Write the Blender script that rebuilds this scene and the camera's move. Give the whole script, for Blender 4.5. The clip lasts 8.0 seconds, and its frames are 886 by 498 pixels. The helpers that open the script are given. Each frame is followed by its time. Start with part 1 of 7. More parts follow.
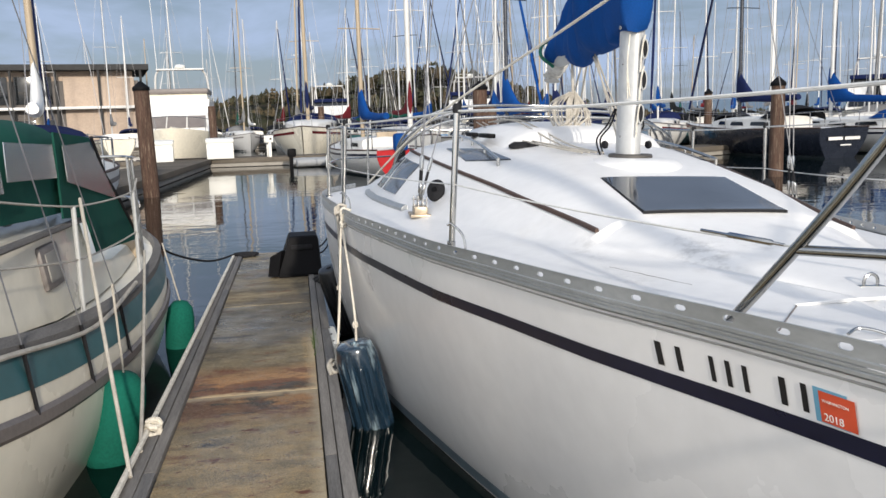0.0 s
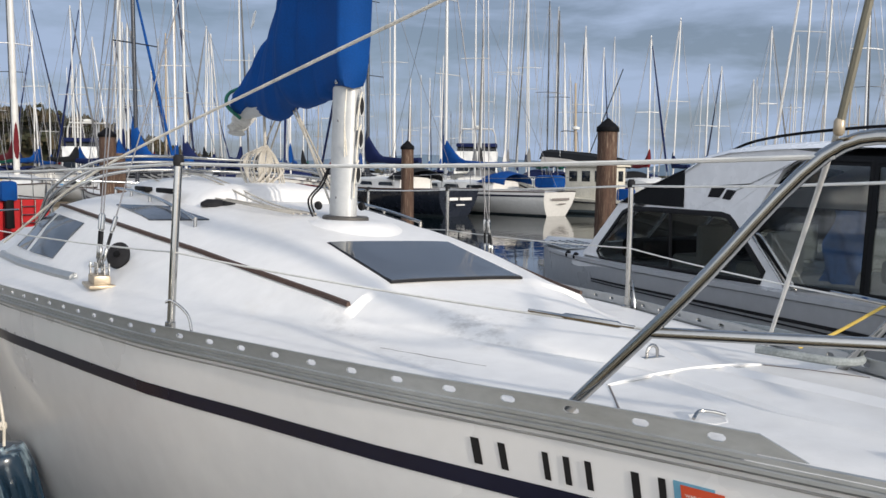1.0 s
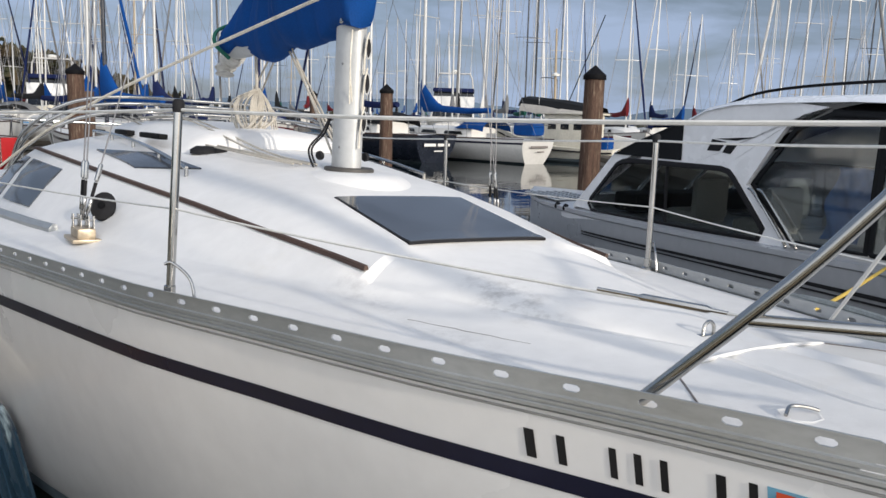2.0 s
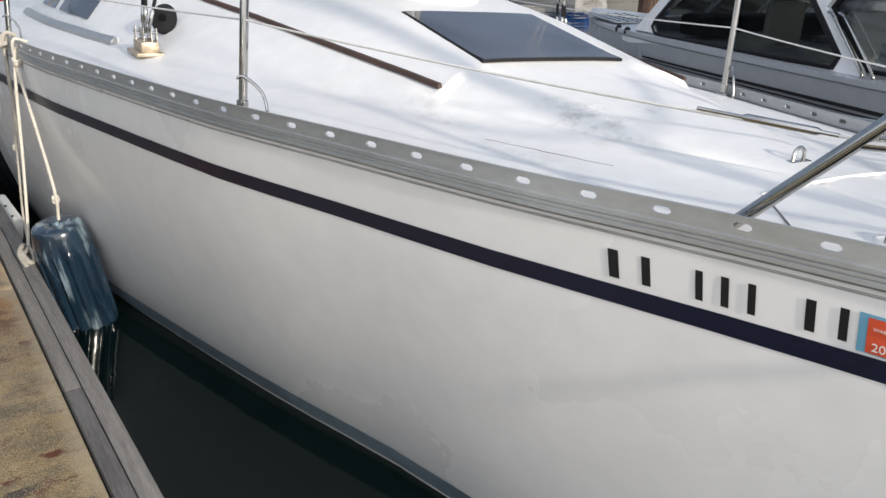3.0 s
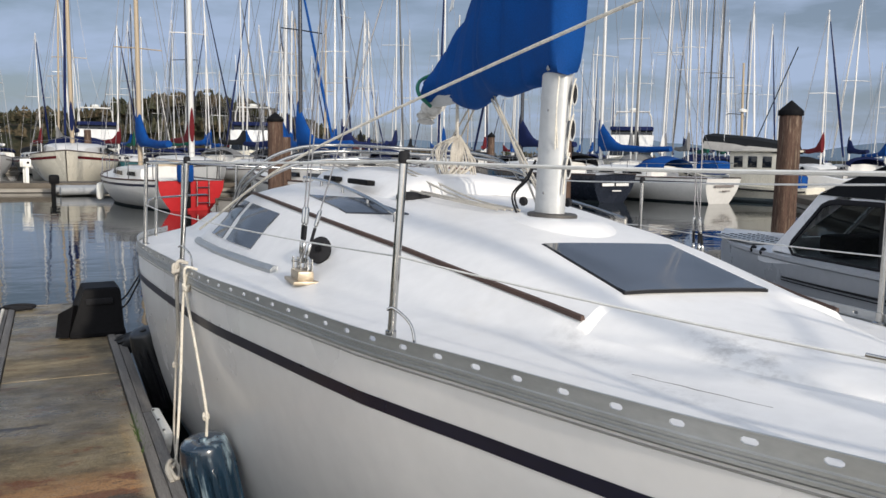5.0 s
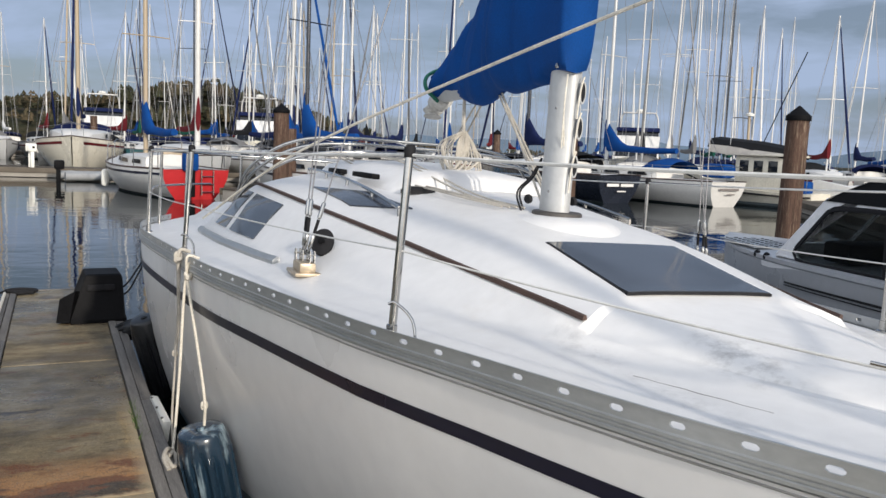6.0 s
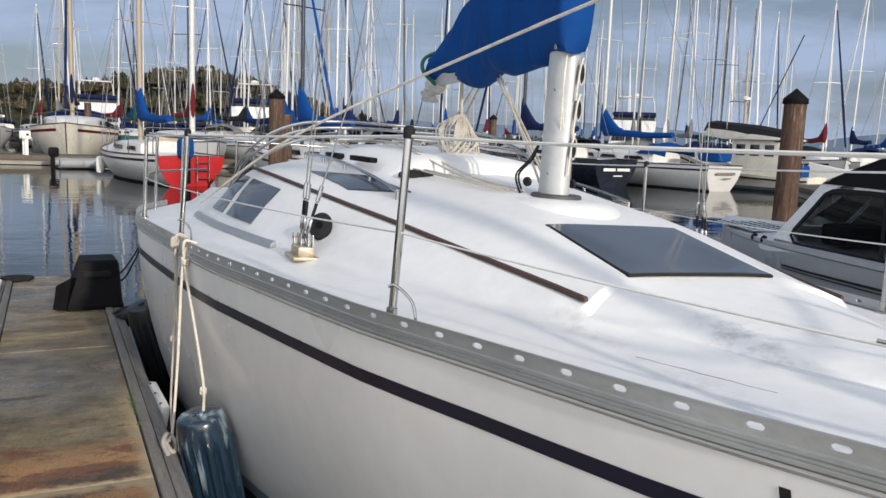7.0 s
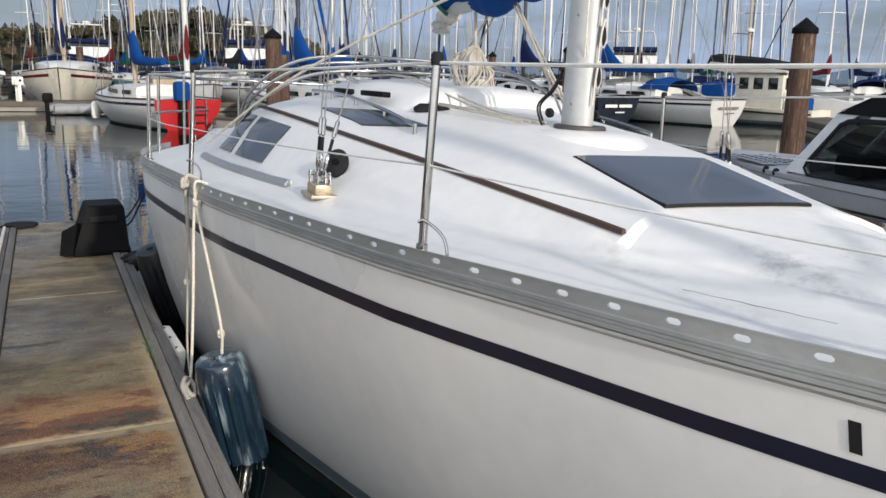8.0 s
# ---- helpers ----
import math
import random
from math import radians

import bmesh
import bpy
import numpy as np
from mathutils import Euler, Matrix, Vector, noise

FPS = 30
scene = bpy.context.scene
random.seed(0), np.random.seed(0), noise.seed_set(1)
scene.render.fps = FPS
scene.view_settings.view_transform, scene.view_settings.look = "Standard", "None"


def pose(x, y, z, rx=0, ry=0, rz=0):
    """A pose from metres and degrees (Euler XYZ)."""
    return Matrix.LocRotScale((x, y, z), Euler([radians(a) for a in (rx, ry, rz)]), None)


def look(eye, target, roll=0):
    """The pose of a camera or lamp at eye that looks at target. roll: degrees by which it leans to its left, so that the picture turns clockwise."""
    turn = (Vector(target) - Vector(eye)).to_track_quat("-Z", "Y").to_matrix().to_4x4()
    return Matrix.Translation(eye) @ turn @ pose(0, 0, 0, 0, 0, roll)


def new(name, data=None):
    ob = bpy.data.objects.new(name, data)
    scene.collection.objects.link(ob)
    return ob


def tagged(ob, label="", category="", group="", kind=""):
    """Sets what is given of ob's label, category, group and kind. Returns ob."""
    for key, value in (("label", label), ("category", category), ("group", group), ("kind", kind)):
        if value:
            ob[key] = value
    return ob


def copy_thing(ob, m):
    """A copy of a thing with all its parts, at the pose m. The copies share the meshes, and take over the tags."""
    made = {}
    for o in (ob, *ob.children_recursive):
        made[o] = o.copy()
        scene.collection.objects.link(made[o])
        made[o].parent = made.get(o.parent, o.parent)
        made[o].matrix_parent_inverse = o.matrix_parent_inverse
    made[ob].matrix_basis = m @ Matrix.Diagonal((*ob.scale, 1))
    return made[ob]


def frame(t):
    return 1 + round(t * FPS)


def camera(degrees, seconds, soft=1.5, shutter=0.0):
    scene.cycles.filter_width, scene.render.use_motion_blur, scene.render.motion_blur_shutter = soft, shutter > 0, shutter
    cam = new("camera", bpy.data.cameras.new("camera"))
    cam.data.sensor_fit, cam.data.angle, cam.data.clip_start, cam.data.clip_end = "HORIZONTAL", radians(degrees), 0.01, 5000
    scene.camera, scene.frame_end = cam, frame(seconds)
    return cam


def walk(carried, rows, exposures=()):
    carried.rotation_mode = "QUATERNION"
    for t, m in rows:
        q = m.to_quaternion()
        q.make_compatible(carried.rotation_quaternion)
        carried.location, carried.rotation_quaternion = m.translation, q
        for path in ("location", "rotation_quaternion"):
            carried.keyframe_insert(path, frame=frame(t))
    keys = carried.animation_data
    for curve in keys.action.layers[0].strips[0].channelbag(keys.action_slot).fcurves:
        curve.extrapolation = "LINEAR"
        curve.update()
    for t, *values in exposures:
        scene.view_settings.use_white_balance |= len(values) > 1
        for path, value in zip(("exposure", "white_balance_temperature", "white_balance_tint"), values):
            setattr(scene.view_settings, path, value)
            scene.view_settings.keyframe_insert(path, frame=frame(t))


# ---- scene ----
cam = camera(57.1, 8.0)
PATH = [
    (0, (-0.165, 0.247, 1.896), (0.176, 2.193, 1.585), -1.8),
    (0.5, (-0.349, 0.511, 1.89), (0.509, 2.303, 1.66), 0.3),
    (1, (-0.409, 0.804, 1.915), (0.76, 2.415, 1.726), 0.5),
    (1.2, (-0.388, 0.925, 1.908), (0.812, 2.515, 1.735), 1.4),
    (2.3, (-0.425, 1.143, 1.940), (0.775, 2.679, 1.491), 2.3),
    (2.5, (-0.449, 1.168, 1.933), (0.71, 2.702, 1.38), 2.9),
    (3, (-0.463, 1.191, 1.902), (0.612, 2.712, 1.173), 2.2),
    (3.5, (-0.447, 1.186, 1.891), (0.627, 2.693, 1.134), 1.1),
    (4, (-0.462, 1.185, 1.936), (0.652, 2.764, 1.42), 1.2),
    (4.5, (-0.501, 1.185, 1.965), (0.498, 2.896, 1.696), 0.6),
    (5, (-0.51, 1.212, 1.96), (0.353, 3.001, 1.726), 0.8),
    (6.5, (-0.505, 1.229, 1.953), (0.358, 3.015, 1.699), 2.7),
    (7, (-0.509, 1.245, 1.942), (0.355, 3.027, 1.664), 2.1),
    (7.5, (-0.535, 1.289, 1.928), (0.311, 3.069, 1.585), 1.2),
    (8, (-0.554, 1.375, 1.901), (0.304, 3.132, 1.481), 1.1),
]
EXPOSURE = [(0, -0.12), (1, -0.26), (2.5, -0.28), (3.0, -0.11), (3.5, 0.05), (4.0, 0.0), (4.5, -0.19), (5.0, -0.27), (6.5, -0.27), (8.0, -0.26)]
walk(cam, [(t, look(eye, to, roll)) for t, eye, to, roll in PATH], EXPOSURE)

# ---- world and sun ----
SUN_DIR = Vector((0.12, -0.94, 0.29)).normalized()
world = bpy.data.worlds.new("sky")
scene.world = world
world.use_nodes = True
wn, wl = world.node_tree.nodes, world.node_tree.links
wn.clear()
w_out = wn.new("ShaderNodeOutputWorld")
w_bg = wn.new("ShaderNodeBackground")
w_sky = wn.new("ShaderNodeTexSky")
w_sky.sky_type = "NISHITA"
w_sky.sun_disc = False
w_sky.sun_elevation = math.asin(SUN_DIR.z)
w_sky.sun_rotation = math.atan2(SUN_DIR.x, SUN_DIR.y)
w_sky.air_density, w_sky.dust_density, w_sky.ozone_density = 1.0, 1.2, 1.5
w_co = wn.new("ShaderNodeTexCoord")
w_map = wn.new("ShaderNodeMapping")
w_map.inputs["Scale"].default_value = (1.6, 1.6, 7.5)
w_map.inputs["Rotation"].default_value = (0.08, 0.05, 0.4)
w_noise = wn.new("ShaderNodeTexNoise")
w_noise.inputs["Scale"].default_value = 2.3
w_noise.inputs["Detail"].default_value = 9
w_noise.inputs["Roughness"].default_value = 0.58
w_noise.inputs["Distortion"].default_value = 0.35
w_ramp = wn.new("ShaderNodeValToRGB")
w_ramp.color_ramp.elements[0].position = 0.40
w_ramp.color_ramp.elements[1].position = 0.62
w_ramp.color_ramp.elements[0].color = (0.42, 0.42, 0.42, 1)
w_ramp.color_ramp.elements[1].color = (1.0, 1.0, 1.0, 1)
w_gain = wn.new("ShaderNodeVectorMath")
w_gain.operation = "SCALE"
w_gain.inputs["Scale"].default_value = 0.055
w_mix = wn.new("ShaderNodeMix")
w_mix.data_type = "RGBA"
w_mix.inputs["B"].default_value = (0.465, 0.585, 0.81, 1)
wl.new(w_co.outputs["Generated"], w_map.inputs["Vector"])
wl.new(w_map.outputs["Vector"], w_noise.inputs["Vector"])
wl.new(w_noise.outputs["Fac"], w_ramp.inputs["Fac"])
wl.new(w_sky.outputs["Color"], w_gain.inputs[0])
wl.new(w_gain.outputs["Vector"], w_mix.inputs["A"])
wl.new(w_ramp.outputs["Color"], w_mix.inputs["Factor"])
# broad low glow added left of the sun to lift the hull's shaded side
w_dot = wn.new("ShaderNodeVectorMath")
w_dot.operation = "DOT_PRODUCT"
w_dot.inputs[1].default_value = Vector((-0.62, SUN_DIR.y, 0.03)).normalized()
w_clip = wn.new("ShaderNodeMath")
w_clip.operation = "MAXIMUM"
w_clip.inputs[1].default_value = 0.0
w_pow = wn.new("ShaderNodeMath")
w_pow.operation = "POWER"
w_pow.inputs[1].default_value = 0.5
w_amp = wn.new("ShaderNodeVectorMath")
w_amp.operation = "SCALE"
w_amp.inputs[0].default_value = (1.62, 1.58, 1.52)
w_sum = wn.new("ShaderNodeVectorMath")
w_sum.operation = "ADD"
wl.new(w_co.outputs["Generated"], w_dot.inputs[0])
wl.new(w_dot.outputs["Value"], w_clip.inputs[0])
wl.new(w_clip.outputs[0], w_pow.inputs[0])
wl.new(w_pow.outputs[0], w_amp.inputs["Scale"])
wl.new(w_mix.outputs["Result"], w_sum.inputs[0])
wl.new(w_amp.outputs["Vector"], w_sum.inputs[1])
wl.new(w_sum.outputs["Vector"], w_bg.inputs["Color"])
w_bg.inputs["Strength"].default_value = 1.0
wl.new(w_bg.outputs["Background"], w_out.inputs["Surface"])

sun_data = bpy.data.lights.new("sun", "SUN")
sun_data.energy = 4.0
sun_data.angle = radians(1.6)
sun_data.color = (1.0, 0.91, 0.79)
sun = new("sun", sun_data)
sun.matrix_world = look(SUN_DIR * 50, (0, 0, 0))


# ---- materials ----
def material(name, color, rough=0.5, metal=0.0, var=0.12, grain=40.0, large=2.0, bump=0.0, bump_scale=60.0,
             stretch=(1, 1, 1), second=None, second_at=0.6, random_tone=0.0, ior=1.5, coat=0.0):
    """A procedural surface: base colour with variation at two scales, an optional second colour in patches, and fine relief."""
    m = bpy.data.materials.new(name)
    m.use_nodes = True
    n, l = m.node_tree.nodes, m.node_tree.links
    b = n["Principled BSDF"]
    b.inputs["Roughness"].default_value = rough
    b.inputs["Metallic"].default_value = metal
    b.inputs["IOR"].default_value = ior
    b.inputs["Coat Weight"].default_value = coat
    b.inputs["Coat Roughness"].default_value = 0.08
    co = n.new("ShaderNodeTexCoord")
    mp = n.new("ShaderNodeMapping")
    mp.inputs["Scale"].default_value = stretch
    l.new(co.outputs["Object"], mp.inputs["Vector"])
    big = n.new("ShaderNodeTexNoise")
    big.inputs["Scale"].default_value, big.inputs["Detail"].default_value = large, 6
    fine = n.new("ShaderNodeTexNoise")
    fine.inputs["Scale"].default_value, fine.inputs["Detail"].default_value = grain, 4
    l.new(mp.outputs["Vector"], big.inputs["Vector"])
    l.new(mp.outputs["Vector"], fine.inputs["Vector"])
    add = n.new("ShaderNodeMath")
    add.operation = "ADD"
    l.new(big.outputs["Fac"], add.inputs[0])
    l.new(fine.outputs["Fac"], add.inputs[1])
    rng = n.new("ShaderNodeMapRange")
    rng.inputs["From Min"].default_value, rng.inputs["From Max"].default_value = 0.65, 1.35
    rng.inputs["To Min"].default_value, rng.inputs["To Max"].default_value = 1 - var, 1 + var
    l.new(add.outputs[0], rng.inputs["Value"])
    value = rng.outputs["Result"]
    if random_tone:
        info = n.new("ShaderNodeObjectInfo")
        r2 = n.new("ShaderNodeMapRange")
        r2.inputs["To Min"].default_value, r2.inputs["To Max"].default_value = 1 - random_tone, 1 + random_tone
        l.new(info.outputs["Random"], r2.inputs["Value"])
        mul = n.new("ShaderNodeMath")
        mul.operation = "MULTIPLY"
        l.new(value, mul.inputs[0])
        l.new(r2.outputs["Result"], mul.inputs[1])
        value = mul.outputs[0]
    sc = n.new("ShaderNodeVectorMath")
    sc.operation = "SCALE"
    if second:
        mix = n.new("ShaderNodeMix")
        mix.data_type = "RGBA"
        mix.inputs["A"].default_value, mix.inputs["B"].default_value = (*color, 1), (*second, 1)
        patch = n.new("ShaderNodeTexNoise")
        patch.inputs["Scale"].default_value, patch.inputs["Detail"].default_value = large * 1.7, 8
        patch.inputs["Roughness"].default_value = 0.65
        l.new(mp.outputs["Vector"], patch.inputs["Vector"])
        pr = n.new("ShaderNodeMapRange")
        pr.inputs["From Min"].default_value, pr.inputs["From Max"].default_value = second_at - 0.06, second_at + 0.08
        l.new(patch.outputs["Fac"], pr.inputs["Value"])
        l.new(pr.outputs["Result"], mix.inputs["Factor"])
        l.new(mix.outputs["Result"], sc.inputs[0])
    else:
        sc.inputs[0].default_value = color
    l.new(value, sc.inputs["Scale"])
    l.new(sc.outputs["Vector"], b.inputs["Base Color"])
    rr = n.new("ShaderNodeMapRange")
    rr.inputs["From Min"].default_value, rr.inputs["From Max"].default_value = 0.3, 0.7
    rr.inputs["To Min"].default_value, rr.inputs["To Max"].default_value = max(rough - 0.08, 0.02), min(rough + 0.1, 1)
    l.new(big.outputs["Fac"], rr.inputs["Value"])
    l.new(rr.outputs["Result"], b.inputs["Roughness"])
    if bump:
        bt = n.new("ShaderNodeTexNoise")
        bt.inputs["Scale"].default_value, bt.inputs["Detail"].default_value = bump_scale, 5
        l.new(mp.outputs["Vector"], bt.inputs["Vector"])
        bp = n.new("ShaderNodeBump")
        bp.inputs["Strength"].default_value, bp.inputs["Distance"].default_value = 1.0, bump
        l.new(bt.outputs["Fac"], bp.inputs["Height"])
        l.new(bp.outputs["Normal"], b.inputs["Normal"])
    return m


def glass_material(name, color=(0.8, 0.85, 0.85), rough=0.02, mixed=0.5):
    """Thin pane: part clear, part gloss."""
    m = bpy.data.materials.new(name)
    m.use_nodes = True
    n, l = m.node_tree.nodes, m.node_tree.links
    n.remove(n["Principled BSDF"])
    tr = n.new("ShaderNodeBsdfTransparent")
    tr.inputs["Color"].default_value = (*color, 1)
    gl = n.new("ShaderNodeBsdfGlossy")
    gl.inputs["Roughness"].default_value = rough
    mx = n.new("ShaderNodeMixShader")
    mx.inputs["Fac"].default_value = mixed
    l.new(tr.outputs[0], mx.inputs[1])
    l.new(gl.outputs[0], mx.inputs[2])
    l.new(mx.outputs[0], n["Material Output"].inputs["Surface"])
    return m


GELCOAT = material("white_gelcoat", (0.80, 0.79, 0.775), 0.28, var=0.05, grain=9, large=0.9, coat=0.25)
DECK_WHITE = material("deck_gelcoat", (0.70, 0.69, 0.675), 0.38, var=0.06, grain=14, large=1.3, second=(0.66, 0.635, 0.60), second_at=0.66, bump=0.0006, bump_scale=220)
NAVY = material("navy_stripe", (0.010, 0.011, 0.028), 0.3, var=0.15, grain=20)
BOOT = material("boot_stripe_paint", (0.17, 0.225, 0.265), 0.45, var=0.25, grain=12, large=3)
JOINT_GREY = material("joint_shadow_grey", (0.36, 0.35, 0.33), 0.7, var=0.25, grain=20, large=3)
ANTIFOUL = material("antifouling", (0.02, 0.03, 0.035), 0.7, var=0.3)
ALU = material("anodised_aluminium", (0.44, 0.45, 0.45), 0.42, metal=0.75, var=0.12, grain=60, large=5, stretch=(1, 0.1, 1))
MAST_ALU = material("mast_aluminium", (0.47, 0.475, 0.47), 0.42, metal=0.2, var=0.10, grain=30, large=2)
STEEL = material("stainless_steel", (0.42, 0.415, 0.40), 0.16, metal=1.0, var=0.08, grain=30)
WIRE = material("rigging_wire", (0.22, 0.22, 0.23), 0.45, metal=0.7, var=0.1)
LIFELINE = material("coated_lifeline", (0.62, 0.61, 0.58), 0.45, var=0.15, grain=30)
TEAK = material("teak_strip", (0.062, 0.034, 0.024), 0.6, var=0.3, grain=60, large=6, stretch=(6, 0.6, 6), bump=0.001)
SMOKED = material("smoked_acrylic", (0.048, 0.054, 0.066), 0.10, var=0.10, grain=6, large=1.5)
BLACK = material("black_plastic", (0.007, 0.007, 0.008), 0.55, var=0.25, bump=0.0008, ior=1.15)
RUBBER = material("black_rubber", (0.02, 0.02, 0.022), 0.6, var=0.25, ior=1.15)
BLUE_CANVAS = material("blue_canvas", (0.0025, 0.045, 0.19), 0.85, var=0.24, grain=140, large=3.5, bump=0.0015, bump_scale=18, ior=1.25)
GREEN_CANVAS = material("green_canvas", (0.008, 0.062, 0.045), 0.85, var=0.2, grain=120, large=2, bump=0.002, bump_scale=12, ior=1.25)
NAVY_CANVAS = material("navy_canvas", (0.012, 0.018, 0.06), 0.85, var=0.2, grain=60, bump=0.003, bump_scale=9, ior=1.15)
MAROON_CANVAS = material("maroon_canvas", (0.11, 0.012, 0.016), 0.85, var=0.2, grain=60, ior=1.25)
BLACK_CANVAS = material("black_canvas", (0.015, 0.016, 0.018), 0.8, var=0.2, grain=60, bump=0.003, bump_scale=9, ior=1.15)
FENDER = material("fender_vinyl", (0.011, 0.026, 0.045), 0.20, var=0.4, grain=14, large=5, second=(0.22, 0.29, 0.33), second_at=0.57, stretch=(1.6, 1.6, 0.25), coat=0.7)
FENDER_BLACK = material("black_fender_vinyl", (0.015, 0.017, 0.02), 0.4, var=0.3)
GREEN_FENDER = material("green_fender_cloth", (0.006, 0.10, 0.07), 0.8, var=0.25, grain=60, bump=0.002, bump_scale=25, ior=1.25)
ROPE = material("white_rope", (0.62, 0.58, 0.50), 0.85, var=0.25, grain=160, large=20, second=(0.25, 0.24, 0.22), second_at=0.66, stretch=(1, 1, 0.5), ior=1.25)
ROPE_OLD = material("weathered_rope", (0.42, 0.39, 0.34), 0.9, var=0.25, grain=160, large=12, bump=0.001, bump_scale=300, ior=1.25)
ROPE_BLACK = material("black_line", (0.02, 0.02, 0.022), 0.8, var=0.2, ior=1.15)
HOSE_YELLOW = material("yellow_cord", (0.50, 0.36, 0.08), 0.5, var=0.15)
WOOD_GREY = material("weathered_timber", (0.165, 0.155, 0.145), 0.8, var=0.35, grain=45, large=5, stretch=(8, 0.5, 8), bump=0.003, bump_scale=40, random_tone=0.2, ior=1.25)
PILE_WOOD = material("piling_timber", (0.080, 0.050, 0.038), 0.9, var=0.6, second=(0.20, 0.155, 0.115), second_at=0.60, grain=30, large=4, stretch=(5, 5, 0.35), bump=0.012, bump_scale=14, ior=1.25)
CREAM = material("cream_gelcoat", (0.76, 0.71, 0.59), 0.3, var=0.07, grain=8, large=1.0, coat=0.2)
WHITE_PAINT = material("boat_white", (0.62, 0.61, 0.585), 0.35, var=0.08, grain=8, large=0.8, random_tone=0.12)
TEAL = material("teal_sheer_paint", (0.035, 0.115, 0.13), 0.35, var=0.15, grain=10)
TAUPE = material("taupe_stripe", (0.16, 0.14, 0.13), 0.5, var=0.2)
RED = material("red_paint", (0.40, 0.018, 0.022), 0.35, var=0.12, grain=10)
DARK_HULL = material("dark_navy_hull", (0.012, 0.015, 0.024), 0.25, var=0.2, coat=0.3)
ROYAL = material("light_blue_paint", (0.05, 0.30, 0.62), 0.35, var=0.1)
GREY_ALU = material("painted_grey_aluminium", (0.40, 0.415, 0.44), 0.32, metal=0.1, var=0.08, grain=12, large=1.0)
PALE_GREY = material("pale_grey_paint", (0.80, 0.81, 0.83), 0.25, var=0.06, grain=10, coat=0.2)
DARK_GLASS = material("dark_window", (0.012, 0.014, 0.016), 0.06, var=0.2, grain=3, large=0.8)
VINYL = glass_material("clear_vinyl", (0.70, 0.74, 0.76), 0.06, 0.13)
HAZY_VINYL = glass_material("hazy_vinyl", (0.78, 0.82, 0.84), 0.25, 0.42)
TINT = glass_material("tinted_glass", (0.60, 0.62, 0.62), 0.22, 0.03)
WALKWAY_WOOD = material("dark_walkway_timber", (0.10, 0.086, 0.070), 0.85, var=0.35, grain=30, large=2, random_tone=0.2, ior=1.25)
INTERIOR = material("cabin_lining", (0.25, 0.24, 0.22), 0.7, var=0.3, grain=6, large=2)
SEAT_CLOTH = material("helm_seat_cloth", (0.35, 0.34, 0.31), 0.8, var=0.2)
CONCRETE = material("concrete_bed", (0.30, 0.28, 0.25), 0.9, var=0.2)
TAN_PANEL = material("tan_panel", (0.42, 0.33, 0.26), 0.8, var=0.12, grain=6)
ROOF_DARK = material("dark_roofing", (0.05, 0.05, 0.05), 0.8, var=0.2, ior=1.15)
WOOD_MAST = material("varnished_spar", (0.34, 0.27, 0.185), 0.45, var=0.15, stretch=(4, 4, 0.3))
STICKER_RED = material("orange_red_decal", (0.62, 0.085, 0.035), 0.4, var=0.06)
STICKER_BLUE = material("blue_decal", (0.16, 0.38, 0.52), 0.4, var=0.08)
LETTER = material("black_vinyl_letter", (0.012, 0.012, 0.014), 0.4, var=0.1)
WHITE_PLASTIC = material("white_plastic", (0.72, 0.71, 0.66), 0.4, var=0.08)
BRONZE = material("worn_chainplate_cover", (0.40, 0.33, 0.24), 0.4, metal=0.35, var=0.2)
FOREST_A = material("conifer_green", (0.034, 0.036, 0.022), 0.9, var=0.6, grain=0.8, large=0.06, second=(0.075, 0.058, 0.036), second_at=0.52, random_tone=0.15, ior=1.15)
# blue of the distant air is put into the hill colour
HILL_FAR = material("hazed_hill", (0.10, 0.14, 0.19), 0.95, var=0.15, grain=0.02, large=0.004, ior=1.15)


# ---- mesh helpers ----
def V(*a):
    return Vector(a)


def part(name, bm, mat, parent=None, label="", sharp=38):
    """Links a bmesh as one mesh object under a thing or a part; a normal matches the faces, sharp edges by angle."""
    bmesh.ops.recalc_face_normals(bm, faces=bm.faces)
    lim = radians(sharp)
    for f in bm.faces:
        f.smooth = True
    for e in bm.edges:
        if len(e.link_faces) == 2 and e.calc_face_angle(0) > lim:
            e.smooth = False
    me = bpy.data.meshes.new(name)
    bm.to_mesh(me)
    bm.free()
    me.materials.append(mat)
    ob = new(name, me)
    if parent:
        ob.parent = parent
    if label:
        tagged(ob, label)
    return ob


def thing(name, label, category, m=None, group="", kind=""):
    ob = new(name)
    ob.empty_display_size = 0.2
    if m is not None:
        ob.matrix_basis = m
    return tagged(ob, label, category, group, kind)


def B():
    return bmesh.new()


def box(bm, c, s, m=None, bevel=0.0):
    """A box of size s at c, its edges bevelled; m turns it round its centre."""
    t = bmesh.new()
    bmesh.ops.create_cube(t, size=1.0)
    for v in t.verts:
        v.co = Vector((v.co.x * s[0], v.co.y * s[1], v.co.z * s[2]))
    if bevel:
        bmesh.ops.bevel(t, geom=list(t.edges), offset=bevel, segments=2, affect="EDGES", profile=0.6)
    mm = Matrix.Translation(c) @ (m if m is not None else Matrix())
    put(bm, t, mm)
    return bm


def put(bm, t, m=None):
    """Copies the bmesh t into bm, moved by m."""
    vs = {}
    for v in t.verts:
        vs[v] = bm.verts.new(m @ v.co if m is not None else v.co)
    for f in t.faces:
        try:
            bm.faces.new([vs[v] for v in f.verts])
        except ValueError:
            pass
    t.free()


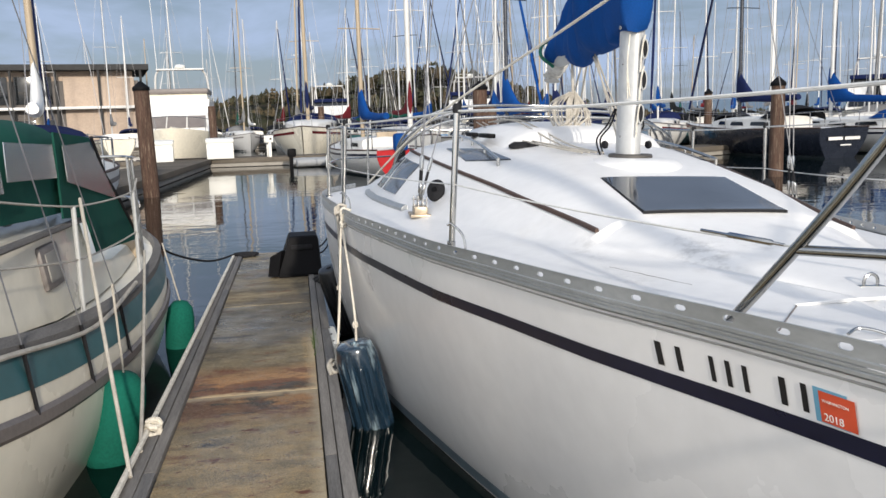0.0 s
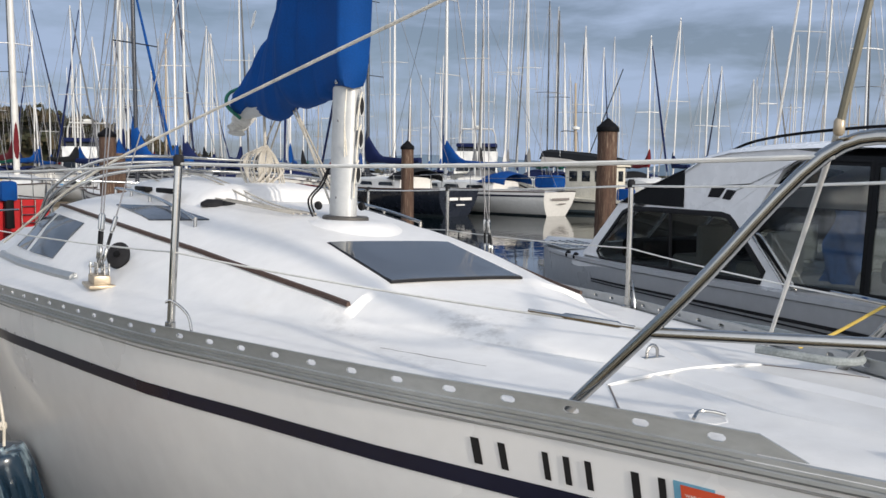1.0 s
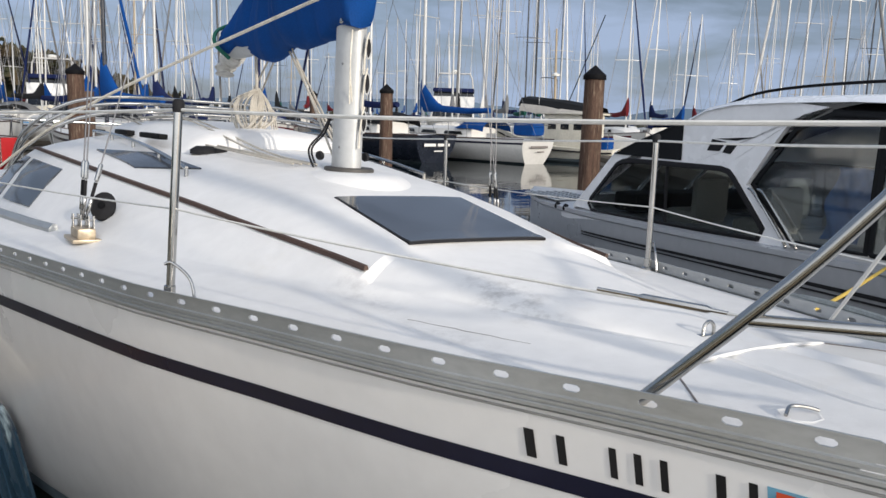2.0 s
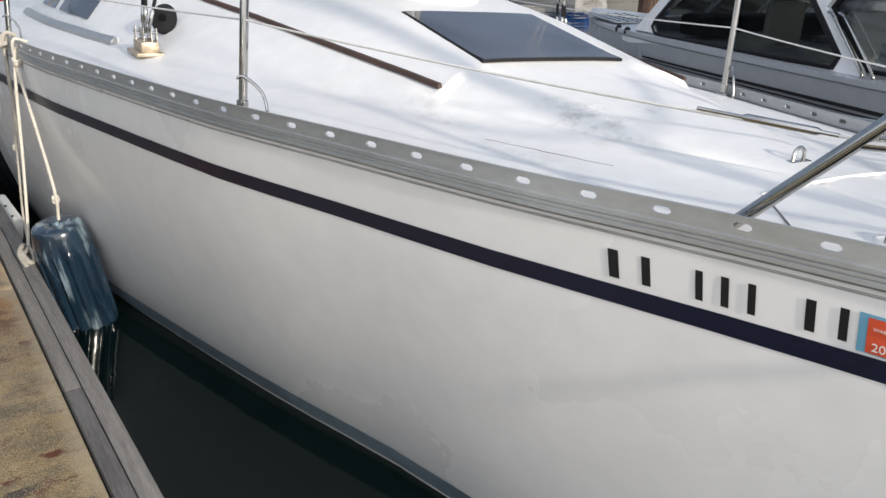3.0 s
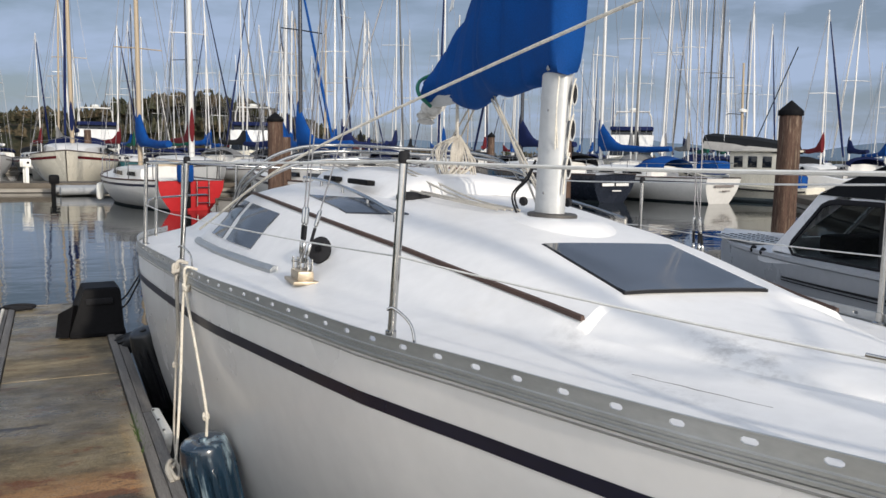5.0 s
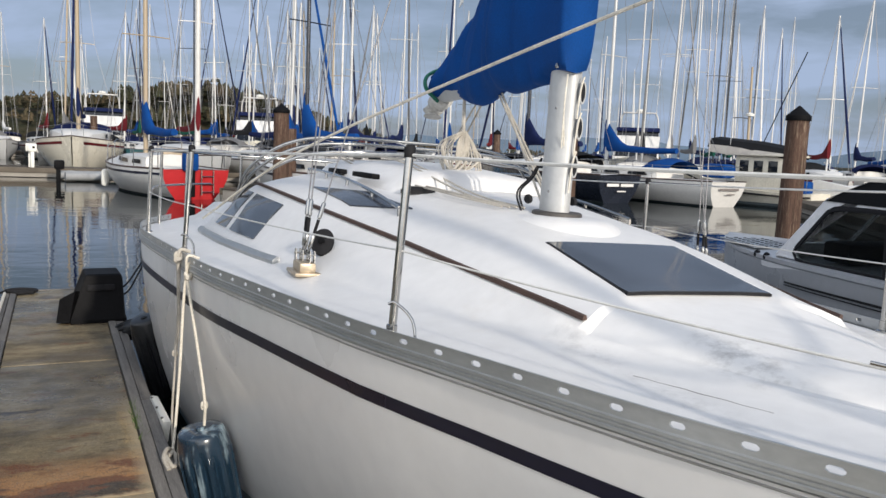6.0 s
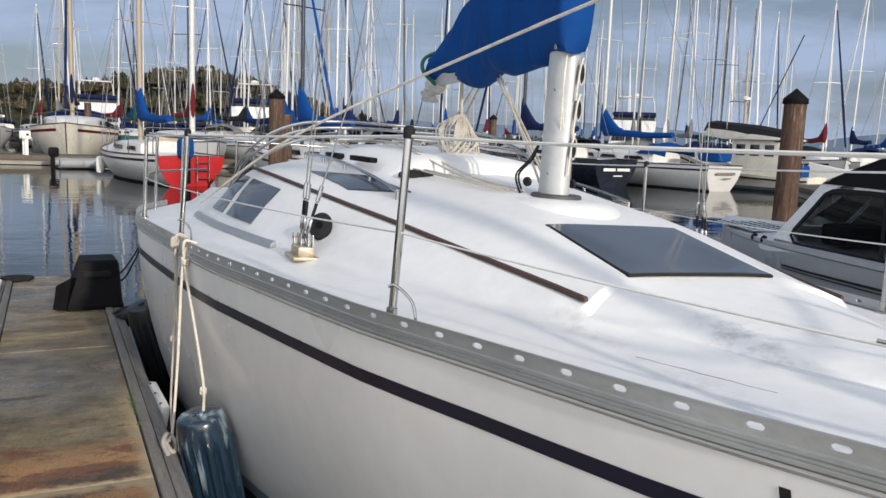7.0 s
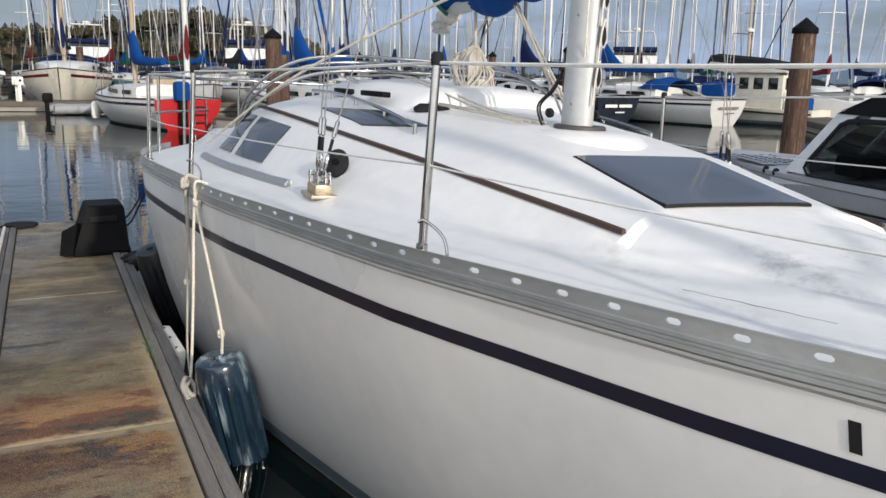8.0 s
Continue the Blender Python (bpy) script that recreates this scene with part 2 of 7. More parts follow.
def loft(bm, rows, closed=False, cap=False):
    """Skin over rows of points; closed joins each row's ends; cap fills the first and last row."""
    vv = [[bm.verts.new(p) for p in r] for r in rows]
    n = len(rows[0])
    for a, b in zip(vv[:-1], vv[1:]):
        for i in range(n if closed else n - 1):
            j = (i + 1) % n
            try:
                bm.faces.new((a[i], a[j], b[j], b[i]))
            except ValueError:
                pass
    if cap:
        for r in (vv[0], vv[-1]):
            try:
                bm.faces.new(r)
            except ValueError:
                pass
    return vv


def smooth_line(pts, n=6):
    """A Catmull-Rom line through pts."""
    pts = [Vector(p) for p in pts]
    ext = [pts[0] * 2 - pts[1]] + pts + [pts[-1] * 2 - pts[-2]]
    out = []
    for i in range(1, len(ext) - 2):
        p0, p1, p2, p3 = ext[i - 1:i + 3]
        for k in range(n):
            t = k / n
            out.append(0.5 * ((2 * p1) + (p2 - p0) * t + (2 * p0 - 5 * p1 + 4 * p2 - p3) * t * t + (3 * p1 - p0 - 3 * p2 + p3) * t ** 3))
    out.append(pts[-1])
    return out


def tube(bm, pts, r, seg=8, cap=True, squash=1.0):
    """A round tube along pts; r is one radius or one for each point."""
    pts = [Vector(p) for p in pts]
    rows, side = [], None
    for i, p in enumerate(pts):
        a, b = pts[max(i - 1, 0)], pts[min(i + 1, len(pts) - 1)]
        d = (b - a).normalized()
        if side is None:
            side = d.orthogonal().normalized()
        side = (side - d * side.dot(d)).normalized()
        up = d.cross(side)
        rad = r[i] if isinstance(r, (list, tuple)) else r
        rows.append([p + (side * math.cos(q) * squash + up * math.sin(q)) * rad for q in [2 * math.pi * k / seg for k in range(seg)]])
    loft(bm, rows, closed=True, cap=cap)
    return bm


def sag(a, b, drop, n=10):
    a, b = Vector(a), Vector(b)
    return [a.lerp(b, i / n) - V(0, 0, drop * 4 * (i / n) * (1 - i / n)) for i in range(n + 1)]


def lathe(bm, profile, seg=20, m=None, wave=None):
    """Turns a profile of (radius, height) round z; wave(angle, i) changes the radius."""
    rows = []
    for i, (r, z) in enumerate(profile):
        row = []
        for k in range(seg):
            q = 2 * math.pi * k / seg
            rr = r * (wave(q, i) if wave else 1)
            p = V(rr * math.cos(q), rr * math.sin(q), z)
            row.append(m @ p if m is not None else p)
        rows.append(row)
    loft(bm, rows, closed=True, cap=True)
    return bm


def slab(bm, pts, thick):
    """A panel with a given outline, thickened along its normal."""
    pts = [Vector(p) for p in pts]
    nrm = V(0, 0, 0)
    for i in range(len(pts)):
        nrm += (pts[i] - pts[0]).cross(pts[(i + 1) % len(pts)] - pts[0])
    nrm.normalize()
    loft(bm, [[p for p in pts], [p + nrm * thick for p in pts]], closed=True, cap=True)
    return bm


def curve_of(table):
    """A smooth function through a table of (x, y)."""
    xs, ys = [p[0] for p in table], [p[1] for p in table]
    sl = []
    for i in range(len(xs)):
        a, b = max(i - 1, 0), min(i + 1, len(xs) - 1)
        sl.append((ys[b] - ys[a]) / (xs[b] - xs[a]))

    def f(x):
        if x <= xs[0]:
            return ys[0]
        if x >= xs[-1]:
            return ys[-1]
        i = max(k for k in range(len(xs)) if xs[k] <= x)
        i = min(i, len(xs) - 2)
        h = xs[i + 1] - xs[i]
        t = (x - xs[i]) / h
        return ((2 * t ** 3 - 3 * t * t + 1) * ys[i] + (t ** 3 - 2 * t * t + t) * h * sl[i]
                + (-2 * t ** 3 + 3 * t * t) * ys[i + 1] + (t ** 3 - t * t) * h * sl[i + 1])
    return f


# ---- water ----
def make_water():
    m = bpy.data.materials.new("harbour_water")
    m.use_nodes = True
    n, l = m.node_tree.nodes, m.node_tree.links
    b = n["Principled BSDF"]
    b.inputs["Base Color"].default_value = (0.0015, 0.005, 0.005, 1)
    b.inputs["Roughness"].default_value = 0.03
    b.inputs["IOR"].default_value = 1.33
    b.inputs["Specular IOR Level"].default_value = 0.5
    co = n.new("ShaderNodeTexCoord")
    height = None
    for scale, amount, sx in ((0.55, 1.0, 0.6), (2.6, 0.30, 0.7), (9.0, 0.05, 1.0)):
        mp = n.new("ShaderNodeMapping")
        mp.inputs["Scale"].default_value = (sx, 1, 1)
        nz = n.new("ShaderNodeTexNoise")
        nz.inputs["Scale"].default_value, nz.inputs["Detail"].default_value = scale, 3
        l.new(co.outputs["Object"], mp.inputs["Vector"])
        l.new(mp.outputs["Vector"], nz.inputs["Vector"])
        k = n.new("ShaderNodeMath")
        k.operation = "MULTIPLY"
        k.inputs[1].default_value = amount
        l.new(nz.outputs["Fac"], k.inputs[0])
        if height is None:
            height = k.outputs[0]
        else:
            a = n.new("ShaderNodeMath")
            a.operation = "ADD"
            l.new(height, a.inputs[0])
            l.new(k.outputs[0], a.inputs[1])
            height = a.outputs[0]
    bp = n.new("ShaderNodeBump")
    bp.inputs["Strength"].default_value, bp.inputs["Distance"].default_value = 1.0, 0.013
    l.new(height, bp.inputs["Height"])
    l.new(bp.outputs["Normal"], b.inputs["Normal"])
    bm = B()
    bmesh.ops.create_grid(bm, x_segments=8, y_segments=8, size=2500)
    w = part("water", bm, m)
    tagged(w, "calm dark green harbour water with soft reflections", "water", kind="structure")


make_water()

# ---- finger dock ----
DOCK_Z, DOCK_END = 0.34, 10.45


def dock_material():
    """Wet brown decking: olive grey sheets, rusty bands across, pale worn spots."""
    m = bpy.data.materials.new("wet_dock_sheet")
    m.use_nodes = True
    n, l = m.node_tree.nodes, m.node_tree.links
    b = n["Principled BSDF"]
    co = n.new("ShaderNodeTexCoord")

    def noise_at(scale, stretch, detail=11, rough=0.72, off=(0, 0, 0)):
        mp = n.new("ShaderNodeMapping")
        mp.inputs["Scale"].default_value, mp.inputs["Location"].default_value = stretch, off
        nz = n.new("ShaderNodeTexNoise")
        nz.inputs["Scale"].default_value, nz.inputs["Detail"].default_value = scale, detail
        nz.inputs["Roughness"].default_value = rough
        l.new(co.outputs["Object"], mp.inputs["Vector"])
        l.new(mp.outputs["Vector"], nz.inputs["Vector"])
        return nz.outputs["Fac"]

    def ramp(src, a, b2):
        r = n.new("ShaderNodeMapRange")
        r.inputs["From Min"].default_value, r.inputs["From Max"].default_value = a, b2
        l.new(src, r.inputs["Value"])
        return r.outputs["Result"]

    def mixed(fac, a, c):
        x = n.new("ShaderNodeMix")
        x.data_type = "RGBA"
        l.new(fac, x.inputs["Factor"])
        for key, v in (("A", a), ("B", c)):
            if isinstance(v, tuple):
                x.inputs[key].default_value = (*v, 1)
            else:
                l.new(v, x.inputs[key])
        return x.outputs["Result"]
    # the sheets near the bow are worn down to ochre, the further ones grey and wet
    sep = n.new("ShaderNodeSeparateXYZ")
    l.new(co.outputs["Object"], sep.inputs[0])

    def math_node(op, a, b2, c2=None):
        k = n.new("ShaderNodeMath")
        k.operation = op
        for socket, v in zip(k.inputs, (a, b2, c2)):
            if v is None:
                continue
            if isinstance(v, (int, float)):
                socket.default_value = v
            else:
                l.new(v, socket)
        return k.outputs[0]
    ragged = math_node("MULTIPLY_ADD", noise_at(7, (1, 1, 1), off=(2, 5, 0)), 0.22, sep.outputs["Y"])
    soft = math_node("MULTIPLY_ADD", noise_at(1.8, (1.6, 0.7, 1), off=(2, 5, 0)), 2.2, sep.outputs["Y"])
    strip = math_node("MULTIPLY_ADD", noise_at(6, (1, 0.7, 1), off=(6, 1, 0)), 0.10, sep.outputs["X"])
    strip = math_node("MULTIPLY", ramp(strip, -0.16, -0.13), ramp(ragged, 6.7, 6.2))
    worn = math_node("MAXIMUM", ramp(ragged, 5.13, 5.09), math_node("MAXIMUM", math_node("MULTIPLY", ramp(soft, 6.75, 5.9), 0.75), strip))
    band = math_node("MULTIPLY", ramp(ragged, 4.55, 4.95), ramp(ragged, 5.75, 5.25))
    grey = mixed(ramp(noise_at(2.4, (0.8, 1.4, 1), 12, 0.78), 0.42, 0.60), (0.088, 0.068, 0.038), (0.27, 0.215, 0.125))
    ochre = mixed(ramp(noise_at(4.0, (0.8, 1.3, 1), 12, 0.78, off=(5, 1, 0)), 0.42, 0.60), (0.37, 0.255, 0.115), (0.15, 0.115, 0.058))
    col = mixed(worn, grey, ochre)
    rust = math_node("MULTIPLY", band, ramp(noise_at(2.2, (0.6, 2.2, 1), off=(3, 9, 0)), 0.34, 0.50))
    col = mixed(rust, col, (0.40, 0.175, 0.048))
    stain = math_node("MULTIPLY_ADD", band, 0.16, noise_at(3.4, (0.7, 1.5, 1), off=(7, 3.4, 0)))
    col = mixed(ramp(stain, 0.57, 0.63), col, (0.14, 0.044, 0.013))
    dark = math_node("MULTIPLY_ADD", band, 0.10, noise_at(4.6, (0.65, 1.7, 1), off=(1, 8, 0)))
    col = mixed(ramp(dark, 0.59, 0.65), col, (0.022, 0.016, 0.014))
    col = mixed(ramp(noise_at(150, (1, 1, 1), 2), 0.48, 0.72), col, (0.05, 0.040, 0.028))
    col = mixed(ramp(noise_at(70, (1, 1, 1), 5, 0.75), 0.60, 0.76), col, (0.34, 0.29, 0.21))
    grit = math_node("MULTIPLY", ramp(noise_at(260, (1, 1, 1), 2, 0.5, off=(9, 2, 0)), 0.52, 0.66), math_node("MULTIPLY_ADD", worn, 0.55, 0.2))
    col = mixed(grit, col, (0.44, 0.35, 0.22))
    pits = math_node("MULTIPLY", ramp(noise_at(190, (1, 1, 1), 2, 0.5, off=(1, 7, 0)), 0.56, 0.68), math_node("MULTIPLY_ADD", worn, 0.6, 0.25))
    col = mixed(pits, col, (0.030, 0.024, 0.016))
    spots = math_node("MULTIPLY", ramp(noise_at(8.5, (0.8, 1.6, 1), 6, 0.6, off=(3, 3, 0)), 0.61, 0.65), math_node("MULTIPLY_ADD", worn, 0.85, 0.15))
    col = mixed(spots, col, (0.10, 0.030, 0.012))
    seam = math_node("MULTIPLY", ramp(ragged, 5.03, 5.07), ramp(ragged, 5.15, 5.11))
    col = mixed(math_node("MULTIPLY", seam, 0.75), col, (0.46, 0.36, 0.22))
    edge = math_node("MULTIPLY_ADD", noise_at(5, (1, 0.5, 1), off=(8, 8, 0)), 0.18, sep.outputs["X"])
    col = mixed(math_node("MULTIPLY", ramp(edge, -0.10, -0.04), math_node("MULTIPLY", worn, 0.7)), col, (0.40, 0.33, 0.22))
    l.new(col, b.inputs["Base Color"])
    wet = ramp(noise_at(1.1, (0.8, 1.0, 1), off=(4, 4, 0)), 0.40, 0.60)
    rr = n.new("ShaderNodeMapRange")
    rr.inputs["To Min"].default_value, rr.inputs["To Max"].default_value = 0.24, 0.75
    l.new(wet, rr.inputs["Value"])
    l.new(rr.outputs["Result"], b.inputs["Roughness"])
    bp = n.new("ShaderNodeBump")
    bp.inputs["Strength"].default_value, bp.inputs["Distance"].default_value = 0.8, 0.0025
    l.new(noise_at(120, (1, 0.6, 1), 4), bp.inputs["Height"])
    l.new(bp.outputs["Normal"], b.inputs["Normal"])
    return m


DOCK_SHEET = dock_material()


def make_dock():
    d = thing("dock", "narrow floating finger dock with wet stained sheets and timber edges", "dock", kind="structure")
    y, i = -4.80, 0
    while y < DOCK_END - 0.05:
        y2 = min(y + 2.45, DOCK_END)
        bm = B()
        box(bm, (-0.495, (y + y2) / 2, DOCK_Z - 0.017 + 0.002 * (i % 2)), (0.75, y2 - y - 0.012, 0.03), bevel=0.004)
        part("sheet", bm, DOCK_SHEET, d)
        y, i = y2, i + 1
    for x, w, dz in ((-0.085, 0.056, 0.012), (-0.022, 0.062, 0.006), (-0.905, 0.055, 0.012), (-0.972, 0.065, 0.006)):
        y = -4.6
        k = 0
        while y < DOCK_END:
            length = 3.66 if x > -0.05 or x < -0.95 else 4.27
            y2 = min(y + length, DOCK_END)
            bm = B()
            box(bm, (x, (y + y2) / 2, DOCK_Z - 0.09 + dz), (w, y2 - y - 0.006, 0.19), bevel=0.006)
            part("board", bm, WOOD_GREY, d)
            y, k = y2, k + 1
    bm = B()
    box(bm, (-0.5, 3.0, 0.05), (0.86, 14.8, 0.36), bevel=0.02)
    part("float", bm, CONCRETE, d)
    bm = B()
    box(bm, (-0.495, DOCK_END + 0.02, DOCK_Z - 0.08), (0.98, 0.04, 0.17), bevel=0.006)
    part("end_board", bm, WOOD_GREY, d)
    return d


make_dock()


def make_dock_step():
    """Black moulded corner bumper on the dock's end."""
    t = thing("dock_bumper", "black moulded plastic dock box with sloping sides on the dock end", "dock box", pose(-0.185, 8.72, DOCK_Z + 0.004, 0, 0, 2))
    bm = B()
    rows = []
    for z, hx, y0, y1, sh in ((0.0, 0.225, -0.02, 0.58, 0.0), (0.03, 0.225, -0.02, 0.58, 0.0), (0.06, 0.215, 0.0, 0.56, 0.0), (0.37, 0.155, 0.06, 0.48, 0.045), (0.40, 0.145, 0.07, 0.46, 0.045), (0.41, 0.13, 0.09, 0.44, 0.045)):
        rows.append([V(-hx + sh, y0, z), V(hx * 0.94 + sh, y0, z), V(hx + sh, y0 + 0.03, z), V(hx + sh, y1, z), V(-hx + sh, y1, z), V(-hx + sh, y0 + 0.03, z)])
    loft(bm, rows, closed=True, cap=True)
    part("body", bm, BLACK, t, sharp=25)
    bm = B()
    slab(bm, [V(-0.30, 0.10, 0), V(-0.20, 0.06, 0), V(-0.15, 0.08, 0.27), V(-0.27, 0.12, 0.20)], 0.10)
    part("side_wing", bm, BLACK, t)
    bm = B()
    box(bm, (0.02, 0.035, 0.30), (0.22, 0.02, 0.05), bevel=0.006)
    part("handle_slot", bm, RUBBER, t)


make_dock_step()

# ---- the white sloop ----
SLOOP_M = (Matrix.Translation((1.431, 1.25, 1.35)) @ pose(0, 0, 0, 0, 0, -3.15) @ pose(0, 0, 0, 0, 2.1, 0) @ Matrix.Translation((0, 0, -1.35)))
sloop = thing("sailboat", "white sailing sloop with navy stripe moored at the finger dock", "sailboat", SLOOP_M)

half_beam = curve_of([(-0.52, 0.0), (-0.42, 0.10), (-0.18, 0.22), (0.05, 0.32), (0.3, 0.41), (0.57, 0.505), (0.87, 0.62), (1.28, 0.79), (1.94, 1.01), (2.37, 1.155), (2.77, 1.25), (3.35, 1.375), (3.93, 1.495), (4.8, 1.60), (5.5, 1.68), (6.1, 1.72), (6.8, 1.66), (7.5, 1.45), (8.45, 1.10)])
half_water = curve_of([(-0.12, 0.0), (0.4, 0.13), (1.1, 0.31), (1.72, 0.49), (2.11, 0.60), (2.73, 0.82), (3.54, 1.07), (4.2, 1.25), (5.28, 1.40), (6.2, 1.45), (7.2, 1.25), (8.1, 0.85)])


def sheer(y):
    return 1.358 - 0.031 * y + 0.0008 * y * y


def hull_point(u, f, side=-1, out=0.0):
    """A point on the topsides: u from stem to stern, f from waterline (0) to sheer (1)."""
    ys, yw = -0.52 + 8.97 * u, -0.12 + 8.22 * u
    y = yw + (ys - yw) * f
    w = half_water(yw) + (half_beam(ys) - half_water(yw)) * f
    w += 0.055 * 4 * f * (1 - f) * min(1.0, 3 * u) * (1 if f > 0 else 0.3)
    return V(side * (w + out), y, sheer(ys) * f)


def hull_at(y, z, side=-1, out=0.0):
    """The point of the topsides at a station and height."""
    f = 0.5
    u = 0.2
    for _ in range(12):
        lo, hi = 0.0, 1.0
        f = z / sheer(-0.52 + 8.97 * u)
        for _ in range(22):
            mid = (lo + hi) / 2
            if hull_point(mid, f).y < y:
                lo = mid
            else:
                hi = mid
        u = (lo + hi) / 2
    return hull_point(u, f, side, out)


US = [0.0, 0.006, 0.014, 0.025, 0.04, 0.06] + [0.085 + 0.0305 * i for i in range(31)]
US[-1] = 1.0


def make_sloop_hull():
    bm = B()
    fs = [-0.3, -0.12, 0.0, 0.1, 0.25, 0.4, 0.55, 0.7, 0.82, 0.92, 1.0]
    rows = []
    for u in US:
        row = []
        for f in fs:
            p = hull_point(u, max(f, 0.0), -1)
            if f < 0:
                p = V(p.x * (1 + f * 0.9), p.y - f * 0.5 * (1 - u), 1.3 * f)
            row.append(p)
        rows.append(row + [V(-p.x, p.y, p.z) for p in reversed(row)])
    loft(bm, rows)
    try:
        bm.faces.new([v for v in bm.verts][-len(rows[0]):])
    except ValueError:
        pass
    part("hull", bm, GELCOAT, sloop)
    for side in (-1, 1):
        bm = B()
        loft(bm, [[hull_point(u, f, side, 0.004) for f in (0.0, 0.024, 0.046, 0.068)] for u in US])
        part("boot_stripe", bm, BOOT, sloop, "blue-grey boot stripe")
        bm = B()
        rows = []
        for u in US[2:]:
            top = sheer(-0.52 + 8.97 * u)
            rows.append([hull_point(u, (top - d) / top, side, 0.003) for d in (0.178, 0.193, 0.21, 0.227)])
        loft(bm, rows)
        part("sheer_stripe", bm, NAVY, sloop, "navy blue sheer stripe")
        # grey joint line under the toe rail, its shadow put into the colour
        bm = B()
        rows = []
        for u in US[3:]:
            top = sheer(-0.52 + 8.97 * u)
            rows.append([hull_point(u, (top - d) / top, side, o) for d, o in ((0.046, 0.001), (0.048, 0.004), (0.051, 0.004), (0.053, 0.001))])
        loft(bm, rows)
        part("joint_line", bm, JOINT_GREY, sloop, "grey line of the hull and deck joint, its shadow put into the colour")


make_sloop_hull()

# deck sections: station, foot half width, foot height, knuckle half width, knuckle height, centre height
DECK_ROWS = [(-0.51, 0.006, 0.008, 0.004, 0.009, 0.01), (-0.14, 0.015, 0.01, 0.01, 0.012, 0.014), (-0.02, 0.08, 0.01, 0.05, 0.013, 0.016), (0.2, 0.15, 0.012, 0.1, 0.016, 0.02), (0.6, 0.2, 0.015, 0.12, 0.02, 0.025)]
TRUNK_ROWS = [(1.05, 0.14, 1.352, 0.07, 1.362, 1.368), (1.5, 0.38, 1.352, 0.31, 1.375, 1.408), (2.0, 0.60, 1.350, 0.53, 1.390, 1.470),
              (2.03, 0.615, 1.350, 0.545, 1.418, 1.482), (2.18, 0.67, 1.35, 0.565, 1.43, 1.492), (2.7, 0.86, 1.345, 0.67, 1.475, 1.587), (3.2, 1.02, 1.335, 0.75, 1.515, 1.67),
              (3.6, 1.11, 1.328, 0.83, 1.545, 1.705), (4.1, 1.20, 1.315, 0.92, 1.582, 1.74), (4.8, 1.29, 1.30, 1.0, 1.62, 1.77), (5.5, 1.32, 1.28, 1.0, 1.63, 1.77),
              (5.9, 1.31, 1.27, 0.96, 1.60, 1.74), (5.93, 1.30, 1.27, 1.05, 1.50, 1.50)]
SECTIONS = [(y, a, sheer(y) + b, k, sheer(y) + zk, sheer(y) + zc) for y, a, b, k, zk, zc in DECK_ROWS] + TRUNK_ROWS


def section_at(y):
    for a, b in zip(SECTIONS[:-1], SECTIONS[1:]):
        if a[0] <= y <= b[0]:
            t = (y - a[0]) / (b[0] - a[0])
            return tuple(a[i] + (b[i] - a[i]) * t for i in range(6))
    return SECTIONS[-1]


def section_points(y, well=False):
    _, foot, zf, kn, zk, zc = section_at(y)
    hbv, sh = half_beam(y) - 0.004, sheer(y)
    if well:
        foot, zf, kn, zk = min(1.30, hbv - 0.2), sh + 0.03, min(1.05, hbv - 0.3), sh + 0.26 - 0.05 * (y - 6)
    pts = [(hbv, sh), (hbv - 0.02, sh + 0.006), ((hbv + foot) / 2, (sh + zf) / 2 + 0.008), (foot + 0.025, zf + 0.002), (foot, zf + 0.012),
           ((foot * 0.5 + kn * 0.5), zf + (zk - zf) * 0.58), (kn + 0.012, zk - 0.008), (kn, zk)]
    if well:
        pts += [(kn * 0.9, zk + 0.005), (kn * 0.62, zk - 0.04), (kn * 0.58, zk - 0.1), (kn * 0.56, 0.95), (0, 0.93)]
    else:
        for s in (0.88, 0.7, 0.48, 0.25, 0.0):
            pts.append((kn * s, zc - (zc - zk) * s ** crown(y)))
    return pts


def crown(y):
    """How flat the deck is across: nearly flat before the hatch, rounder on the coachroof."""
    return 2.5 + 2.0 * min(max((y - 1.0) / 0.9, 0), 1) * min(max((3.3 - y) / 0.6, 0), 1)


def roof_z(x, y):
    _, foot, zf, kn, zk, zc = section_at(y)
    s = abs(x) / kn
    return zc - (zc - zk) * s ** crown(y)


def deck_z(x, y):
    """Height of the deck or coachroof at a place."""
    pts = section_points(y)
    for (xa, za), (xb, zb) in zip(pts[:-1], pts[1:]):
        if xb <= abs(x) <= xa:
            return zb + (za - zb) * (abs(x) - xb) / max(xa - xb, 1e-6)
    return pts[0][1]


